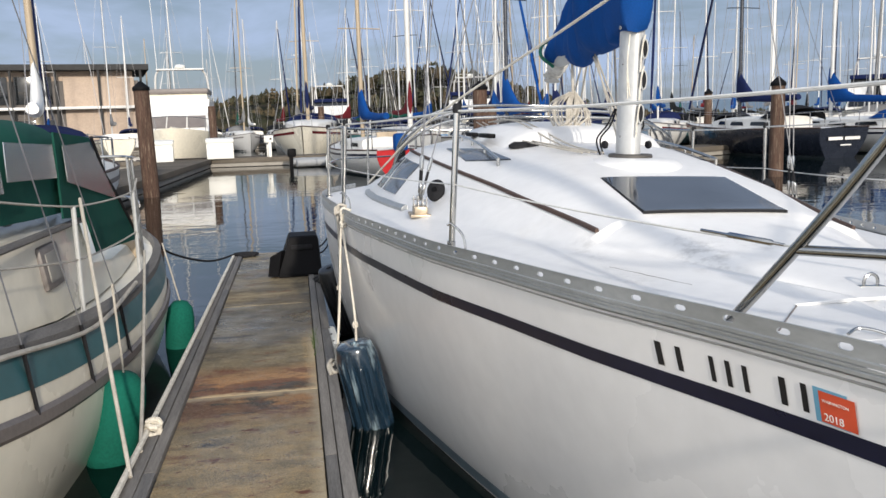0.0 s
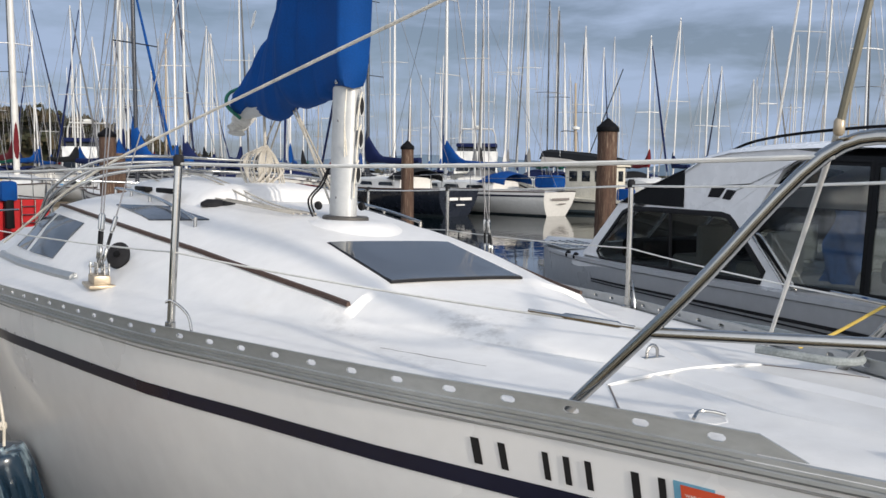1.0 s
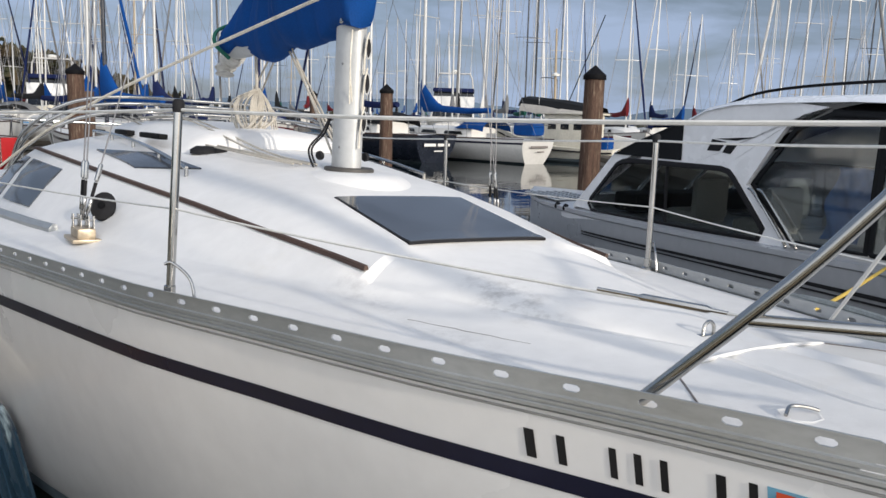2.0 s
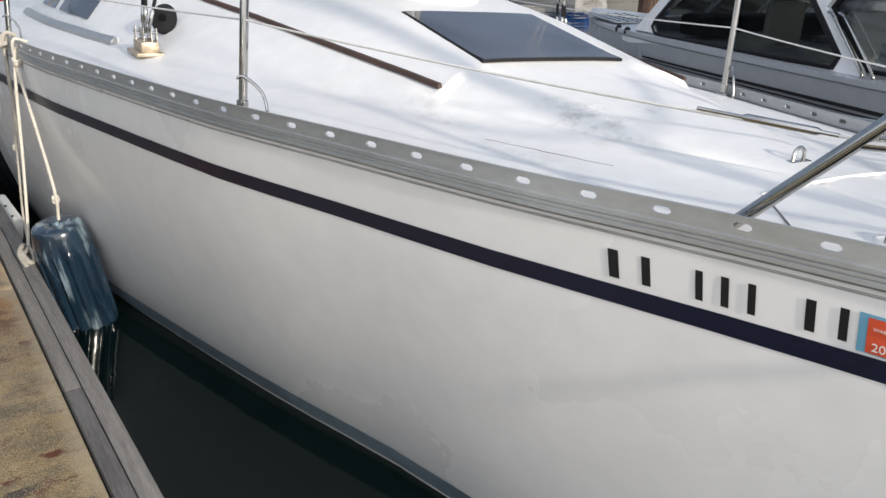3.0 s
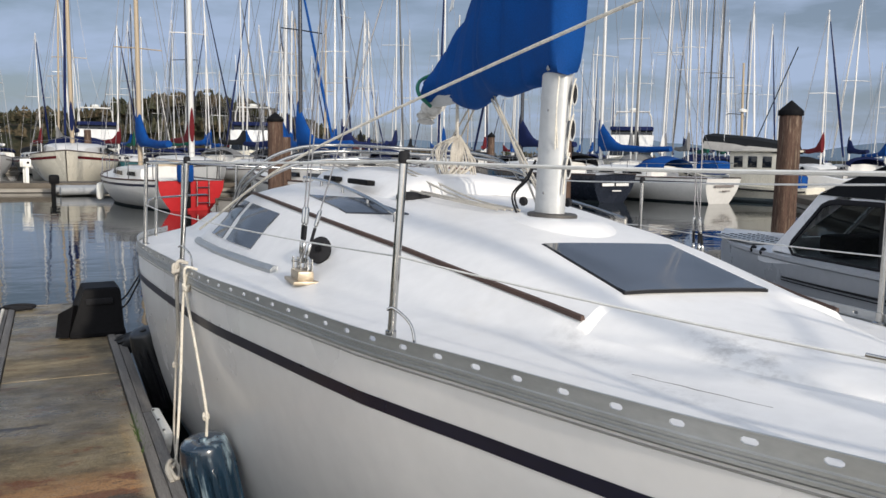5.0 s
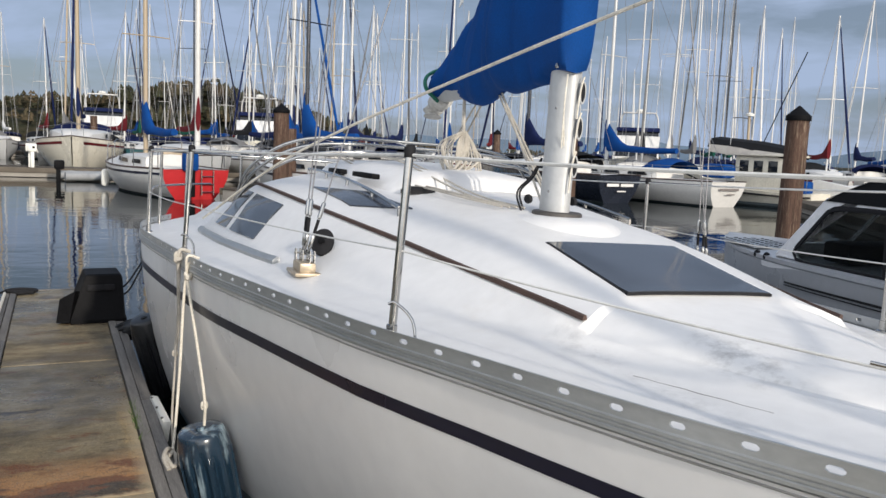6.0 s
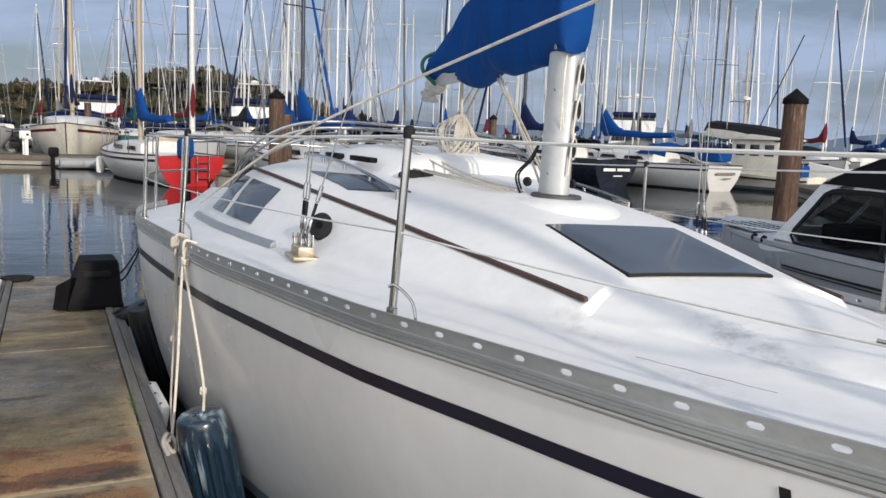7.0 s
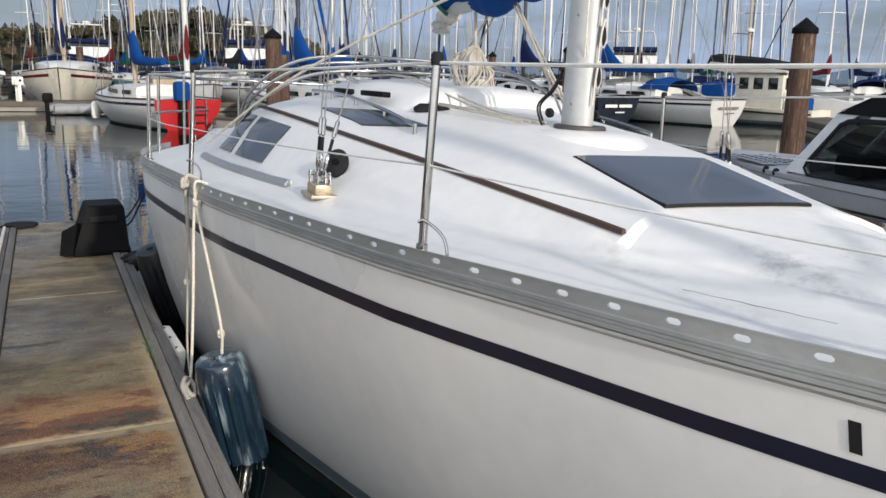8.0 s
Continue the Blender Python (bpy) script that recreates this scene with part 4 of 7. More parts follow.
def make_rigging():
    for s in (-1, 1):
        # chainplate block with three wires and turnbuckles
        c = V(s * 1.12, 3.49, 1.335)
        bm = B()
        box(bm, c + V(0, -0.01, 0.0), (0.12, 0.20, 0.016), bevel=0.004)
        box(bm, c + V(0, -0.01, 0.028), (0.075, 0.15, 0.045), bevel=0.010)
        base = part("chainplate", bm, BRONZE, sloop, "worn cream chainplate cover")
        for k, dy in enumerate((-0.055, -0.01, 0.035)):
            bm = B()
            for dx in (-0.010, 0.010):
                box(bm, c + V(s * 0.022 * (k - 1) + dx, dy, 0.066), (0.006, 0.028, 0.075), bevel=0.002)
            tube(bm, [c + V(s * 0.022 * (k - 1) - 0.018, dy, 0.085), c + V(s * 0.022 * (k - 1) + 0.018, dy, 0.085)], 0.006, 8)
            part("strap", bm, STEEL, base, "steel strap with a clevis pin" if k == 0 else "")
        for k, (dy, top) in enumerate(((-0.055, V(s * 0.05, 3.25, 5.6)), (-0.01, V(s * 0.82, 3.45, 6.2)), (0.035, V(s * 0.86, 3.56, 6.2)))):
            a = c + V(0, dy, 0.085)
            d = (top - a).normalized()
            bm = B()
            tube(bm, [a, a + d * 0.03, a + d * 0.035, a + d * 0.09, a + d * 0.095, a + d * 0.17, a + d * 0.175, a + d * 0.24, a + d * 0.25], [0.005, 0.005, 0.009, 0.009, 0.005, 0.005, 0.010, 0.010, 0.004], 8)
            tb = part("shroud_turnbuckle", bm, STEEL, sloop)
            bm = B()
            tube(bm, [a + d * 0.10, a + d * 0.165], 0.0075, 8)
            part("tape", bm, RUBBER, tb)
            bm = B()
            tube(bm, [a + d * 0.25, top], 0.0032, 6)
            part("shroud", bm, WIRE, sloop)
        # round black turning block behind the shrouds
        bm = B()
        mm = Matrix.Translation(side_point(3.57, 0.40, s, 0.045)) @ V(s * 0.50, -0.78, 0.36).to_track_quat("Z", "Y").to_matrix().to_4x4()
        lathe(bm, [(0.052, -0.012), (0.056, 0.0), (0.052, 0.012), (0.030, 0.018), (0.012, 0.022), (0.001, 0.022)], 24, mm @ Matrix.Diagonal((1, 1.2, 1, 1)))
        pl = part("shroud_block", bm, RUBBER, sloop, "round black turning block by the shrouds")
        bm = B()
        lathe(bm, [(0.012, 0.021), (0.016, 0.021), (0.016, 0.027), (0.010, 0.028)], 16, mm)
        part("sheave_pin", bm, BLACK, pl)
    bm = B()
    tube(bm, [V(0, -0.42, 1.42), V(0, 3.1, 11.0)], 0.004, 6)
    part("forestay", bm, WIRE, sloop)
    bm = B()
    tube(bm, [V(0, -0.34, 1.64), V(0, -0.28, 1.8), V(0, 0.27, 3.3), V(0, 2.6, 9.6)], [0.02, 0.045, 0.06, 0.03], 10)
    part("furled_genoa", bm, WHITE_PAINT, sloop, "white furled headsail")
    # genoa sheet from the clew back to the side deck
    bm = B()
    tube(bm, smooth_line([V(-0.03, 0.62, 2.75), V(-0.42, 3.0, 2.33), V(-0.95, 4.6, 1.86), V(-1.33, 5.75, 1.36)], 8), 0.0075, 8)
    part("genoa_sheet", bm, ROPE, sloop, "pale braided headsail sheet")


make_rigging()


# ---- sloop: deck gear ----
def make_deck_gear():
    # padeye
    bm = B()
    tube(bm, smooth_line([V(-0.022, 1.115, 1.362), V(-0.020, 1.115, 1.395), V(0, 1.115, 1.408), V(0.020, 1.115, 1.395), V(0.022, 1.115, 1.362)], 5), 0.005, 8)
    box(bm, (0, 1.115, 1.371), (0.08, 0.03, 0.006), bevel=0.002)
    part("padeye", bm, STEEL, sloop, "stainless folding padeye")
    # anchor locker lid: a fine joint in the deck, and a recessed latch
    z = deck_z(-0.345, 0.63) - 0.008
    for a, b, mat, r, words in ((V(-0.32, 0.965, 0), V(-0.50, 0.735, 0), TAUPE, 0.0028, "dark joint at the side of the anchor locker lid"), (V(0.32, 0.965, 0), V(0.50, 0.735, 0), TAUPE, 0.0028, ""),
                                (V(-0.32, 0.972, 0), V(0.32, 0.972, 0), DECK_WHITE, 0.0052, "raised white lip behind the anchor locker lid")):
        bm = B()
        pts = []
        za, zb, zm = deck_z(a.x, a.y), deck_z(b.x, b.y), deck_z((a.x + b.x) / 2, (a.y + b.y) / 2)
        for i in range(13):
            q, u = a.lerp(b, i / 12), i / 6 - 1
            pts.append(V(q.x, q.y, zm + (zb - za) / 2 * u + ((za + zb) / 2 - zm) * u * u + 0.0008 - 0.3 * r))
        tube(bm, pts, r, 6)
        part("lid_joint" if r < 0.005 else "lid_lip", bm, mat, sloop, words)
    bm = B()
    rows = []
    for zz, r in ((0.004, 0.052), (0.010, 0.044), (0.010, 0.040), (0.006, 0.034)):
        rows.append([V(-0.345 + r * 1.1 * math.cos(q), 0.63 + r * math.sin(q), z + zz) for q in [2 * math.pi * (k + 0.5) / 8 for k in range(8)]])
    loft(bm, rows, closed=True, cap=True)
    lat = part("latch_recess", bm, DECK_WHITE, sloop)
    bm = B()
    tube(bm, smooth_line([V(-0.385, 0.635, z + 0.012), V(-0.355, 0.645, z + 0.023), V(-0.325, 0.63, z + 0.022), V(-0.302, 0.615, z + 0.016)], 4), 0.004, 8)
    part("latch", bm, STEEL, lat)
    # bow cleat with a made-fast line
    bm = B()
    tube(bm, [V(-0.22, 0.02, 1.42), V(-0.20, -0.10, 1.43), V(-0.17, -0.22, 1.42)], [0.008, 0.013, 0.008], 8)
    tube(bm, [V(-0.205, -0.07, 1.36), V(-0.205, -0.07, 1.43)], 0.011, 8)
    tube(bm, [V(-0.19, -0.13, 1.36), V(-0.19, -0.13, 1.43)], 0.011, 8)
    cl = part("bow_cleat", bm, ALU, sloop, "grey bow cleat")
    bm = B()
    for k in range(3):
        tube(bm, smooth_line([V(-0.25, -0.03 - 0.02 * k, 1.40 + 0.014 * k), V(-0.20, -0.13, 1.435 + 0.014 * k), V(-0.14, -0.06 + 0.02 * k, 1.40 + 0.012 * k), V(-0.20, -0.02, 1.43 + 0.014 * k), V(-0.25, -0.08, 1.405 + 0.012 * k)], 5), 0.010, 8)
    tube(bm, smooth_line([V(-0.22, -0.10, 1.43), V(-0.34, -0.16, 1.36), V(-0.42, -0.30, 1.0), V(-0.6, -0.8, 0.5)], 6), 0.010, 8)
    part("bow_line", bm, ROPE_OLD, sloop, "white dock line on the bow cleat")
    # sea hood with slot, and the low hatch behind
    bm = B()
    rows = []
    for y, h, w in ((3.98, 0.0, 0.54), (4.02, 0.055, 0.54), (4.10, 0.085, 0.56), (4.9, 0.095, 0.60), (5.6, 0.085, 0.60), (5.7, 0.0, 0.60)):
        row = []
        for k in range(13):
            x = -w + 2 * w * k / 12
            e = 1 - abs(2 * k / 12 - 1) ** 6
            row.append(V(x, y, roof_z(min(abs(x), 0.6), min(y, 5.6)) + 0.0 + h * e - (0.02 if e == 0 else 0)))
        rows.append(row)
    loft(bm, rows)
    part("sea_hood", bm, DECK_WHITE, sloop, "white moulded sliding-hatch hood", sharp=50)
    for (y0, y1) in ((4.22, 4.62), (4.9, 5.2)):
        bm = B()
        box(bm, (-0.575, (y0 + y1) / 2, roof_z(0.57, 4.5) + 0.05), (0.05, y1 - y0, 0.03), bevel=0.008)
        part("hood_slot", bm, BLACK, sloop, "dark ventilation slot")
    # grab rail and folded spray-hood bows on the coachroof
    for s in (-1, 1):
        bm = B()
        pts = [V(s * 0.66, y, roof_z(0.66, y) + 0.035) for y in (3.55, 4.0, 4.5, 5.0, 5.5)]
        tube(bm, smooth_line(pts, 4), 0.010, 8)
        for p in pts:
            tube(bm, [p, p - V(0, 0, 0.05)], 0.009, 6)
        part("grab_rail", bm, STEEL, sloop)
    for k, (y, h) in enumerate(((5.05, 0.07), (5.22, 0.12), (5.40, 0.16))):
        bm = B()
        tube(bm, smooth_line([V(-1.13, 5.75, 1.48), V(-1.05, y + 0.1, 1.66 + h * 0.6), V(-0.72, y - 0.05, 1.80 + h), V(0, y - 0.1, 1.83 + h), V(0.72, y - 0.05, 1.80 + h), V(1.05, y + 0.1, 1.66 + h * 0.6), V(1.13, 5.75, 1.48)], 7), 0.011, 10)
        part("spray_hood_bow", bm, STEEL, sloop, "folded stainless spray-hood bow")
    # coiled halyards hanging below the boom
    rnd = random.Random(4)
    bm = B()
    tube(bm, [V(0.01, 4.39, 2.05), V(0.0, 4.40, 2.28)], 0.010, 8)
    coil = part("coil_hank", bm, ROPE_OLD, sloop, "coil of weathered rope hanging from the boom")
    for k in range(13):
        bm = B()
        a = rnd.uniform(-0.09, 0.09)
        b = rnd.uniform(0.16, 0.30)
        tube(bm, smooth_line([V(0.0 + a * 0.3, 4.38 + a * 0.4, 2.06), V(-0.08 + a, 4.36, 1.97), V(-0.05 + a, 4.34 + a, 2.06 - b - 0.05), V(0.06 + a, 4.38, 2.06 - b * 0.9), V(0.07 + a * 0.5, 4.42, 1.97), V(0.02, 4.39, 2.07)], 5), 0.0055, 6)
        part("rope_loop", bm, ROPE_OLD, coil)
    # mainsheet and vang tackle
    bm = B()
    for a, b in ((V(0.0, 3.95, 2.28), V(0.02, 3.32, 1.72)), (V(0.02, 3.95, 2.28), V(0.05, 3.34, 1.72)), (V(0.0, 3.9, 2.28), V(-0.02, 3.32, 1.72)), (V(0.05, 4.2, 2.27), V(0.35, 5.5, 1.74)), (V(0.02, 4.2, 2.27), V(0.25, 5.5, 1.74))):
        bm = B()
        tube(bm, [a, b], 0.006, 6)
        part("vang_tackle", bm, ROPE_OLD, sloop)
    for k, (x, y) in enumerate(((-0.10, 3.33), (-0.13, 3.30), (0.09, 3.33))):
        bm = B()
        tube(bm, smooth_line([V(x, y, 1.66), V(x - 0.02, y + 0.03, 1.76), V(x + 0.02, y - 0.02, 1.84), V(x * 0.6, y - 0.05, 1.93)], 5), 0.005, 6)
        part("halyard_tail", bm, ROPE_BLACK, sloop)
    for k in range(4):
        bm = B()
        tube(bm, smooth_line([V(-0.12 - 0.04 * k, 3.30, 1.69), V(-0.2 - 0.06 * k, 3.7, roof_z(0.25, 3.7) + 0.02), V(-0.30 - 0.05 * k, 4.6, roof_z(0.35, 4.6) + 0.02 + 0.1 * (k < 2)), V(-0.30 - 0.05 * k, 5.6, roof_z(0.35, 5.5) + 0.1)], 5), 0.0055, 6)
        part("deck_line", bm, ROPE_OLD, sloop, "line led aft from the mast foot")
    bm = B()
    rows = []
    for zz, r in ((0.0, 0.045), (0.02, 0.045), (0.03, 0.038), (0.04, 0.03)):
        rows.append([V(-0.42 + r * 2.2 * math.cos(q), 3.95 + r * 1.4 * math.sin(q), roof_z(0.42, 3.95) + zz - 0.01) for q in [2 * math.pi * k / 14 for k in range(14)]])
    loft(bm, rows, closed=True, cap=True)
    part("rope_clutch", bm, RUBBER, sloop, "dark rope clutch on the coachroof")
    # hairline crack along the side of the foredeck
    bm = B()
    tube(bm, [V(x, y, deck_z(x, y) + 0.0006) for x, y in [(-0.62 + 0.145 * i / 10 + 0.003 * math.sin(2.1 * i), 1.66 - 0.36 * i / 10) for i in range(11)]], 0.0011, 5)
    part("crack", bm, TAUPE, sloop, "fine dark hairline crack in the gelcoat")
    # line lashed to the pulpit
    bm = B()
    lo, hi = V(0.40, 1.02, 1.37), V(-0.448, 0.305, 1.985)
    tube(bm, [lo, hi], 0.0055, 8)
    part("lashed_line", bm, LIFELINE, sloop, "pale line from foredeck to pulpit")
    bm = B()
    tube(bm, [hi, V(-0.446, 0.266, 2.214), V(-0.443, 0.20, 2.60)], 0.0075, 8)
    part("pulpit_pole", bm, material("olive_pole", (0.13, 0.12, 0.085), 0.5), sloop, "olive pole lashed to the pulpit")
    bm = B()
    lathe(bm, [(0.006, -0.016), (0.010, -0.010), (0.010, 0.010), (0.006, 0.016)], 10, Matrix.Translation(hi))
    part("pulpit_shackle", bm, BRONZE, sloop)


make_deck_gear()


def hull_quad(bm, y0, y1, z0, z1, out, n=3):
    loft(bm, [[hull_at(y0 + (y1 - y0) * i / n, z0 + (z1 - z0) * k / 2, -1, out) for k in range(3)] for i in range(n + 1)])


def make_registration():
    """Plain bars in place of the registration, and the yearly decal."""
    y = 1.085
    for group in ((0.075, 0.062), (0.050, 0.052, 0.050), (0.060, 0.052)):
        for w in group:
            bm = B()
            top = sheer(y) - 0.088
            hull_quad(bm, y - w * 0.24, y - w * 0.54, top - 0.070, top, 0.0035, 2)
            part("registration_bar", bm, LETTER, sloop, "black lettering bar")
            y -= w
        y -= 0.052
    y0, y1 = 0.572, 0.484
    top = sheer(0.5) - 0.095
    bm = B()
    hull_quad(bm, y0 + 0.016, y1 + 0.02, top - 0.078, top + 0.006, 0.003, 2)
    part("old_decal", bm, STICKER_BLUE, sloop, "faded blue registration decal")
    bm = B()
    hull_quad(bm, y0, y1, top - 0.075, top, 0.0055, 2)
    dec = part("decal", bm, STICKER_RED, sloop, "orange-red yearly decal marked 2018")
    for text, size, fy, fz in (("2018", 0.026, 0.12, 0.10), ("WASHINGTON", 0.0100, 0.12, 0.68)):
        cu = bpy.data.curves.new("decal_text", "FONT")
        cu.body, cu.size, cu.extrude = text, size, 0.0004
        tmp = bpy.data.objects.new("decal_text", cu)
        scene.collection.objects.link(tmp)
        bpy.context.view_layer.update()
        me = bpy.data.meshes.new_from_object(tmp.evaluated_get(bpy.context.evaluated_depsgraph_get()))
        bpy.data.objects.remove(tmp)
        o = hull_at(y0, top - 0.075, -1, 0.008)
        ex = (hull_at(y1, top - 0.075, -1, 0.008) - o)
        ez = (hull_at(y0, top, -1, 0.008) - o)
        L, Hh = ex.length, ez.length
        ex.normalize()
        ez.normalize()
        nn = ex.cross(ez).normalized()
        base = o + ex * (L * fy) + ez * (Hh * fz) + nn * 0.001
        for v in me.vertices:
            v.co = base + ex * v.co.x + ez * v.co.y + nn * v.co.z
        me.materials.clear()
        me.materials.append(WHITE_PLASTIC)
        ob = new("decal_text", me)
        ob.parent = dec


make_registration()


# ---- fenders and lines ----
def make_fender(m, mat, r=0.125, length=0.56, ribs=14, label="", name="fender", groups=""):
    t = thing(name, label, "fender", m, group=groups)
    prof = [(0.02, 0.046), (r * 0.5, 0.046), (r * 0.78, 0.042), (r * 0.84, 0.030), (r * 0.87, 0.010), (r * 0.95, -0.04), (r, -0.09)]
    n = 12
    prof += [(r, -0.09 - (length - 0.2) * i / n) for i in range(1, n + 1)]
    prof += [(r * 0.96, -length + 0.06), (r * 0.8, -length + 0.01), (r * 0.45, -length), (0.02, -length)]

    def wave(q, i):
        if 6 <= i <= 18:
            k = min(1, (i - 5) / 2, (20 - i) / 2)
            return 1 - 0.19 * k * max(0, math.cos(ribs * q)) ** 0.45 if math.cos(ribs * q) > 0 else 1
        return 1
    bm = B()
    lathe(bm, prof, ribs * 10, None, wave)
    part("body", bm, mat, t, sharp=60)
    bm = B()
    lathe(bm, [(0.022, 0.045), (0.022, 0.055), (0.012, 0.06), (0.001, 0.06)], 14)
    part("eye", bm, mat, t)
    return t


fender_groups = "fenders of the sloop"
make_fender(pose(0.125, 5.20, 0.50, 4, -11, 0), FENDER, 0.135, 0.60, 14, "blue-grey ribbed vinyl fender hanging against the hull", groups=fender_groups)
make_fender(pose(0.07, 7.42, 0.60, 10, -16, 0), FENDER_BLACK, 0.12, 0.62, 14, "black ribbed fender hanging against the hull", groups=fender_groups)
make_fender(pose(0.075, 8.20, 0.40, 70, 0, 20), FENDER_BLACK, 0.085, 0.36, 12, "dark round fender lying by the dock edge", groups=fender_groups)


def rope_thing(name, label, pts, r, mat, n=6, extra=()):
    """A loose line with its knots."""
    t = thing(name, label, "rope")
    bm = B()
    tube(bm, smooth_line(pts, n), r, 8)
    part("line", bm, mat, t)
    for p, size in extra:
        bm = B()
        rnd = random.Random(int(p[1] * 100))
        p = Vector(p)
        for k in range(3):
            ax = Matrix.Rotation(rnd.uniform(0, 3.1), 4, "X") @ Matrix.Rotation(rnd.uniform(0, 3.1), 4, "Z")
            ring = [p + V(rnd.uniform(-.2, .2) * size, 0, (k - 1) * size * 0.5) + ax @ V(size * math.cos(q), size * math.sin(q), 0.3 * size * math.sin(2 * q)) for q in [2 * math.pi * j / 10 for j in range(11)]]
            tube(bm, ring, r * 0.95, 7)
        part("knot", bm, mat, t)
    return t


def boat_w(x, y, z):
    return SLOOP_M @ V(x, y, z)


R1 = boat_w(-half_beam(4.23) - 0.015, 4.23, sheer(4.23) + 0.05)
R2 = boat_w(-half_beam(4.45) - 0.015, 4.45, sheer(4.45) + 0.05)
F1 = V(0.135, 5.20, 0.56)
rope_thing("fender_line", "pale flecked line from toe rail to fender", [R1 + V(0.05, 0, -0.01), R1 + V(-0.01, 0, 0.0), R1 + V(-0.01, 0, -0.12), (R1 + F1) / 2 + V(0.0, 0.02, 0), F1 + V(0, 0, 0.14), F1], 0.0075, ROPE, extra=((R1 + V(-0.005, 0, -0.10), 0.017), (F1 + V(0, 0, 0.10), 0.012)))
rope_thing("dock_line", "flecked mooring line from toe rail to dock cleat", [R1 + V(0.04, 0.01, 0.0), R1 + V(-0.015, 0.015, -0.10), V(0.06, 5.52, 0.75), V(0.02, 5.42, 0.42), V(-0.01, 5.33, 0.375)], 0.0075, ROPE)
rope_thing("line_tail", "cream rope tail hanging from the toe rail", [R2 + V(0.05, 0, 0), R2 + V(-0.01, 0, 0.0), R2 + V(-0.012, 0, -0.2), R2 + V(-0.01, 0.01, -0.38), R2 + V(-0.03, 0.0, -0.56)], 0.010, ROPE_OLD, extra=((R2 + V(-0.01, 0, -0.03), 0.02), (R2 + V(-0.03, 0, -0.56), 0.008)))
rope_thing("dock_line", "thin grey mooring line down to the dock edge", [R2 + V(0.0, 0.02, -0.02), R2 + V(-0.02, 0.0, -0.45), V(0.04, 5.66, 0.45), V(0.03, 5.45, 0.30), V(0.02, 5.36, 0.36)], 0.006, ROPE_OLD)
rope_thing("cleat_rope", "loop of weathered rope on the dock edge", [V(-0.03, 5.20, 0.352), V(-0.045, 5.28, 0.385), V(-0.02, 5.36, 0.40), V(0.01, 5.38, 0.375), V(0.02, 5.30, 0.355), V(-0.01, 5.22, 0.36), V(-0.03, 5.30, 0.385), V(-0.01, 5.38, 0.365)], 0.011, ROPE_OLD)
rope_thing("shore_cable", "black cables from dock box to the boat", [V(-0.05, 8.86, 0.60), V(0.05, 9.0, 0.62), V(0.16, 9.2, 0.72), V(0.35, 9.5, 0.95)], 0.008, ROPE_BLACK)
rope_thing("shore_cable", "black cables from dock box to the boat", [V(-0.05, 8.90, 0.55), V(0.06, 9.0, 0.55), V(0.18, 9.25, 0.68), V(0.38, 9.5, 1.0)], 0.008, ROPE_BLACK)
rope_thing("edge_line", "white line along the dock's far edge", [V(-1.01, 2.2, 0.36), V(-1.0, 3.6, 0.375), V(-0.995, 5.0, 0.37), V(-0.99, 6.6, 0.365), V(-0.985, 8.3, 0.365), V(-0.98, 10.2, 0.365)], 0.015, ROPE, extra=((V(-0.97, 4.45, 0.39), 0.032),))
rope_thing("black_dock_line", "black line coiled at the dock end", [V(-0.98, 10.40, 0.352), V(-0.85, 10.2, 0.36), V(-0.7, 10.35, 0.36), V(-0.85, 10.42, 0.365), V(-0.97, 10.3, 0.37), V(-0.72, 10.22, 0.365)], 0.018, ROPE_BLACK)
rope_thing("black_dock_line", "black mooring line to the green boat", [V(-0.95, 10.35, 0.37), V(-1.2, 9.6, 0.42), V(-1.45, 8.6, 0.68), V(-1.52, 7.9, 0.95)], 0.012, ROPE_BLACK)
t_edge = thing("edge_bumper", "white plastic bumper strip on the dock edge", "dock bumper", pose(0.025, 6.15, 0.30, 0, 8, 2))
bm = B()
box(bm, (0, 0, 0), (0.05, 0.52, 0.13), bevel=0.016)
part("pad", bm, WHITE_PLASTIC, t_edge)
for k in (-0.2, 0.0, 0.2):
    bm = B()
    tube(bm, [V(-0.02, k, 0.06), V(-0.02, k, 0.07)], 0.008, 8)
    part("nail", bm, STEEL, t_edge)
bm = B()
rnd = random.Random(3)
for k in range(60):
    x, y = -0.115 + rnd.gauss(0, 0.012), 6.05 + rnd.gauss(0, 0.16)
    h = rnd.uniform(0.02, 0.06)
    d = V(rnd.uniform(-0.03, 0.03), rnd.uniform(-0.03, 0.03), h)
    a = V(x, y, DOCK_Z)
    slab(bm, [a, a + V(0.003, 0, 0), a + d], 0.0006)
ob = part("dock_grass", bm, material("green_weed", (0.06, 0.11, 0.02), 0.8))
tagged(ob, "small tufts of weed in the dock joint", "weed", kind="stuff")


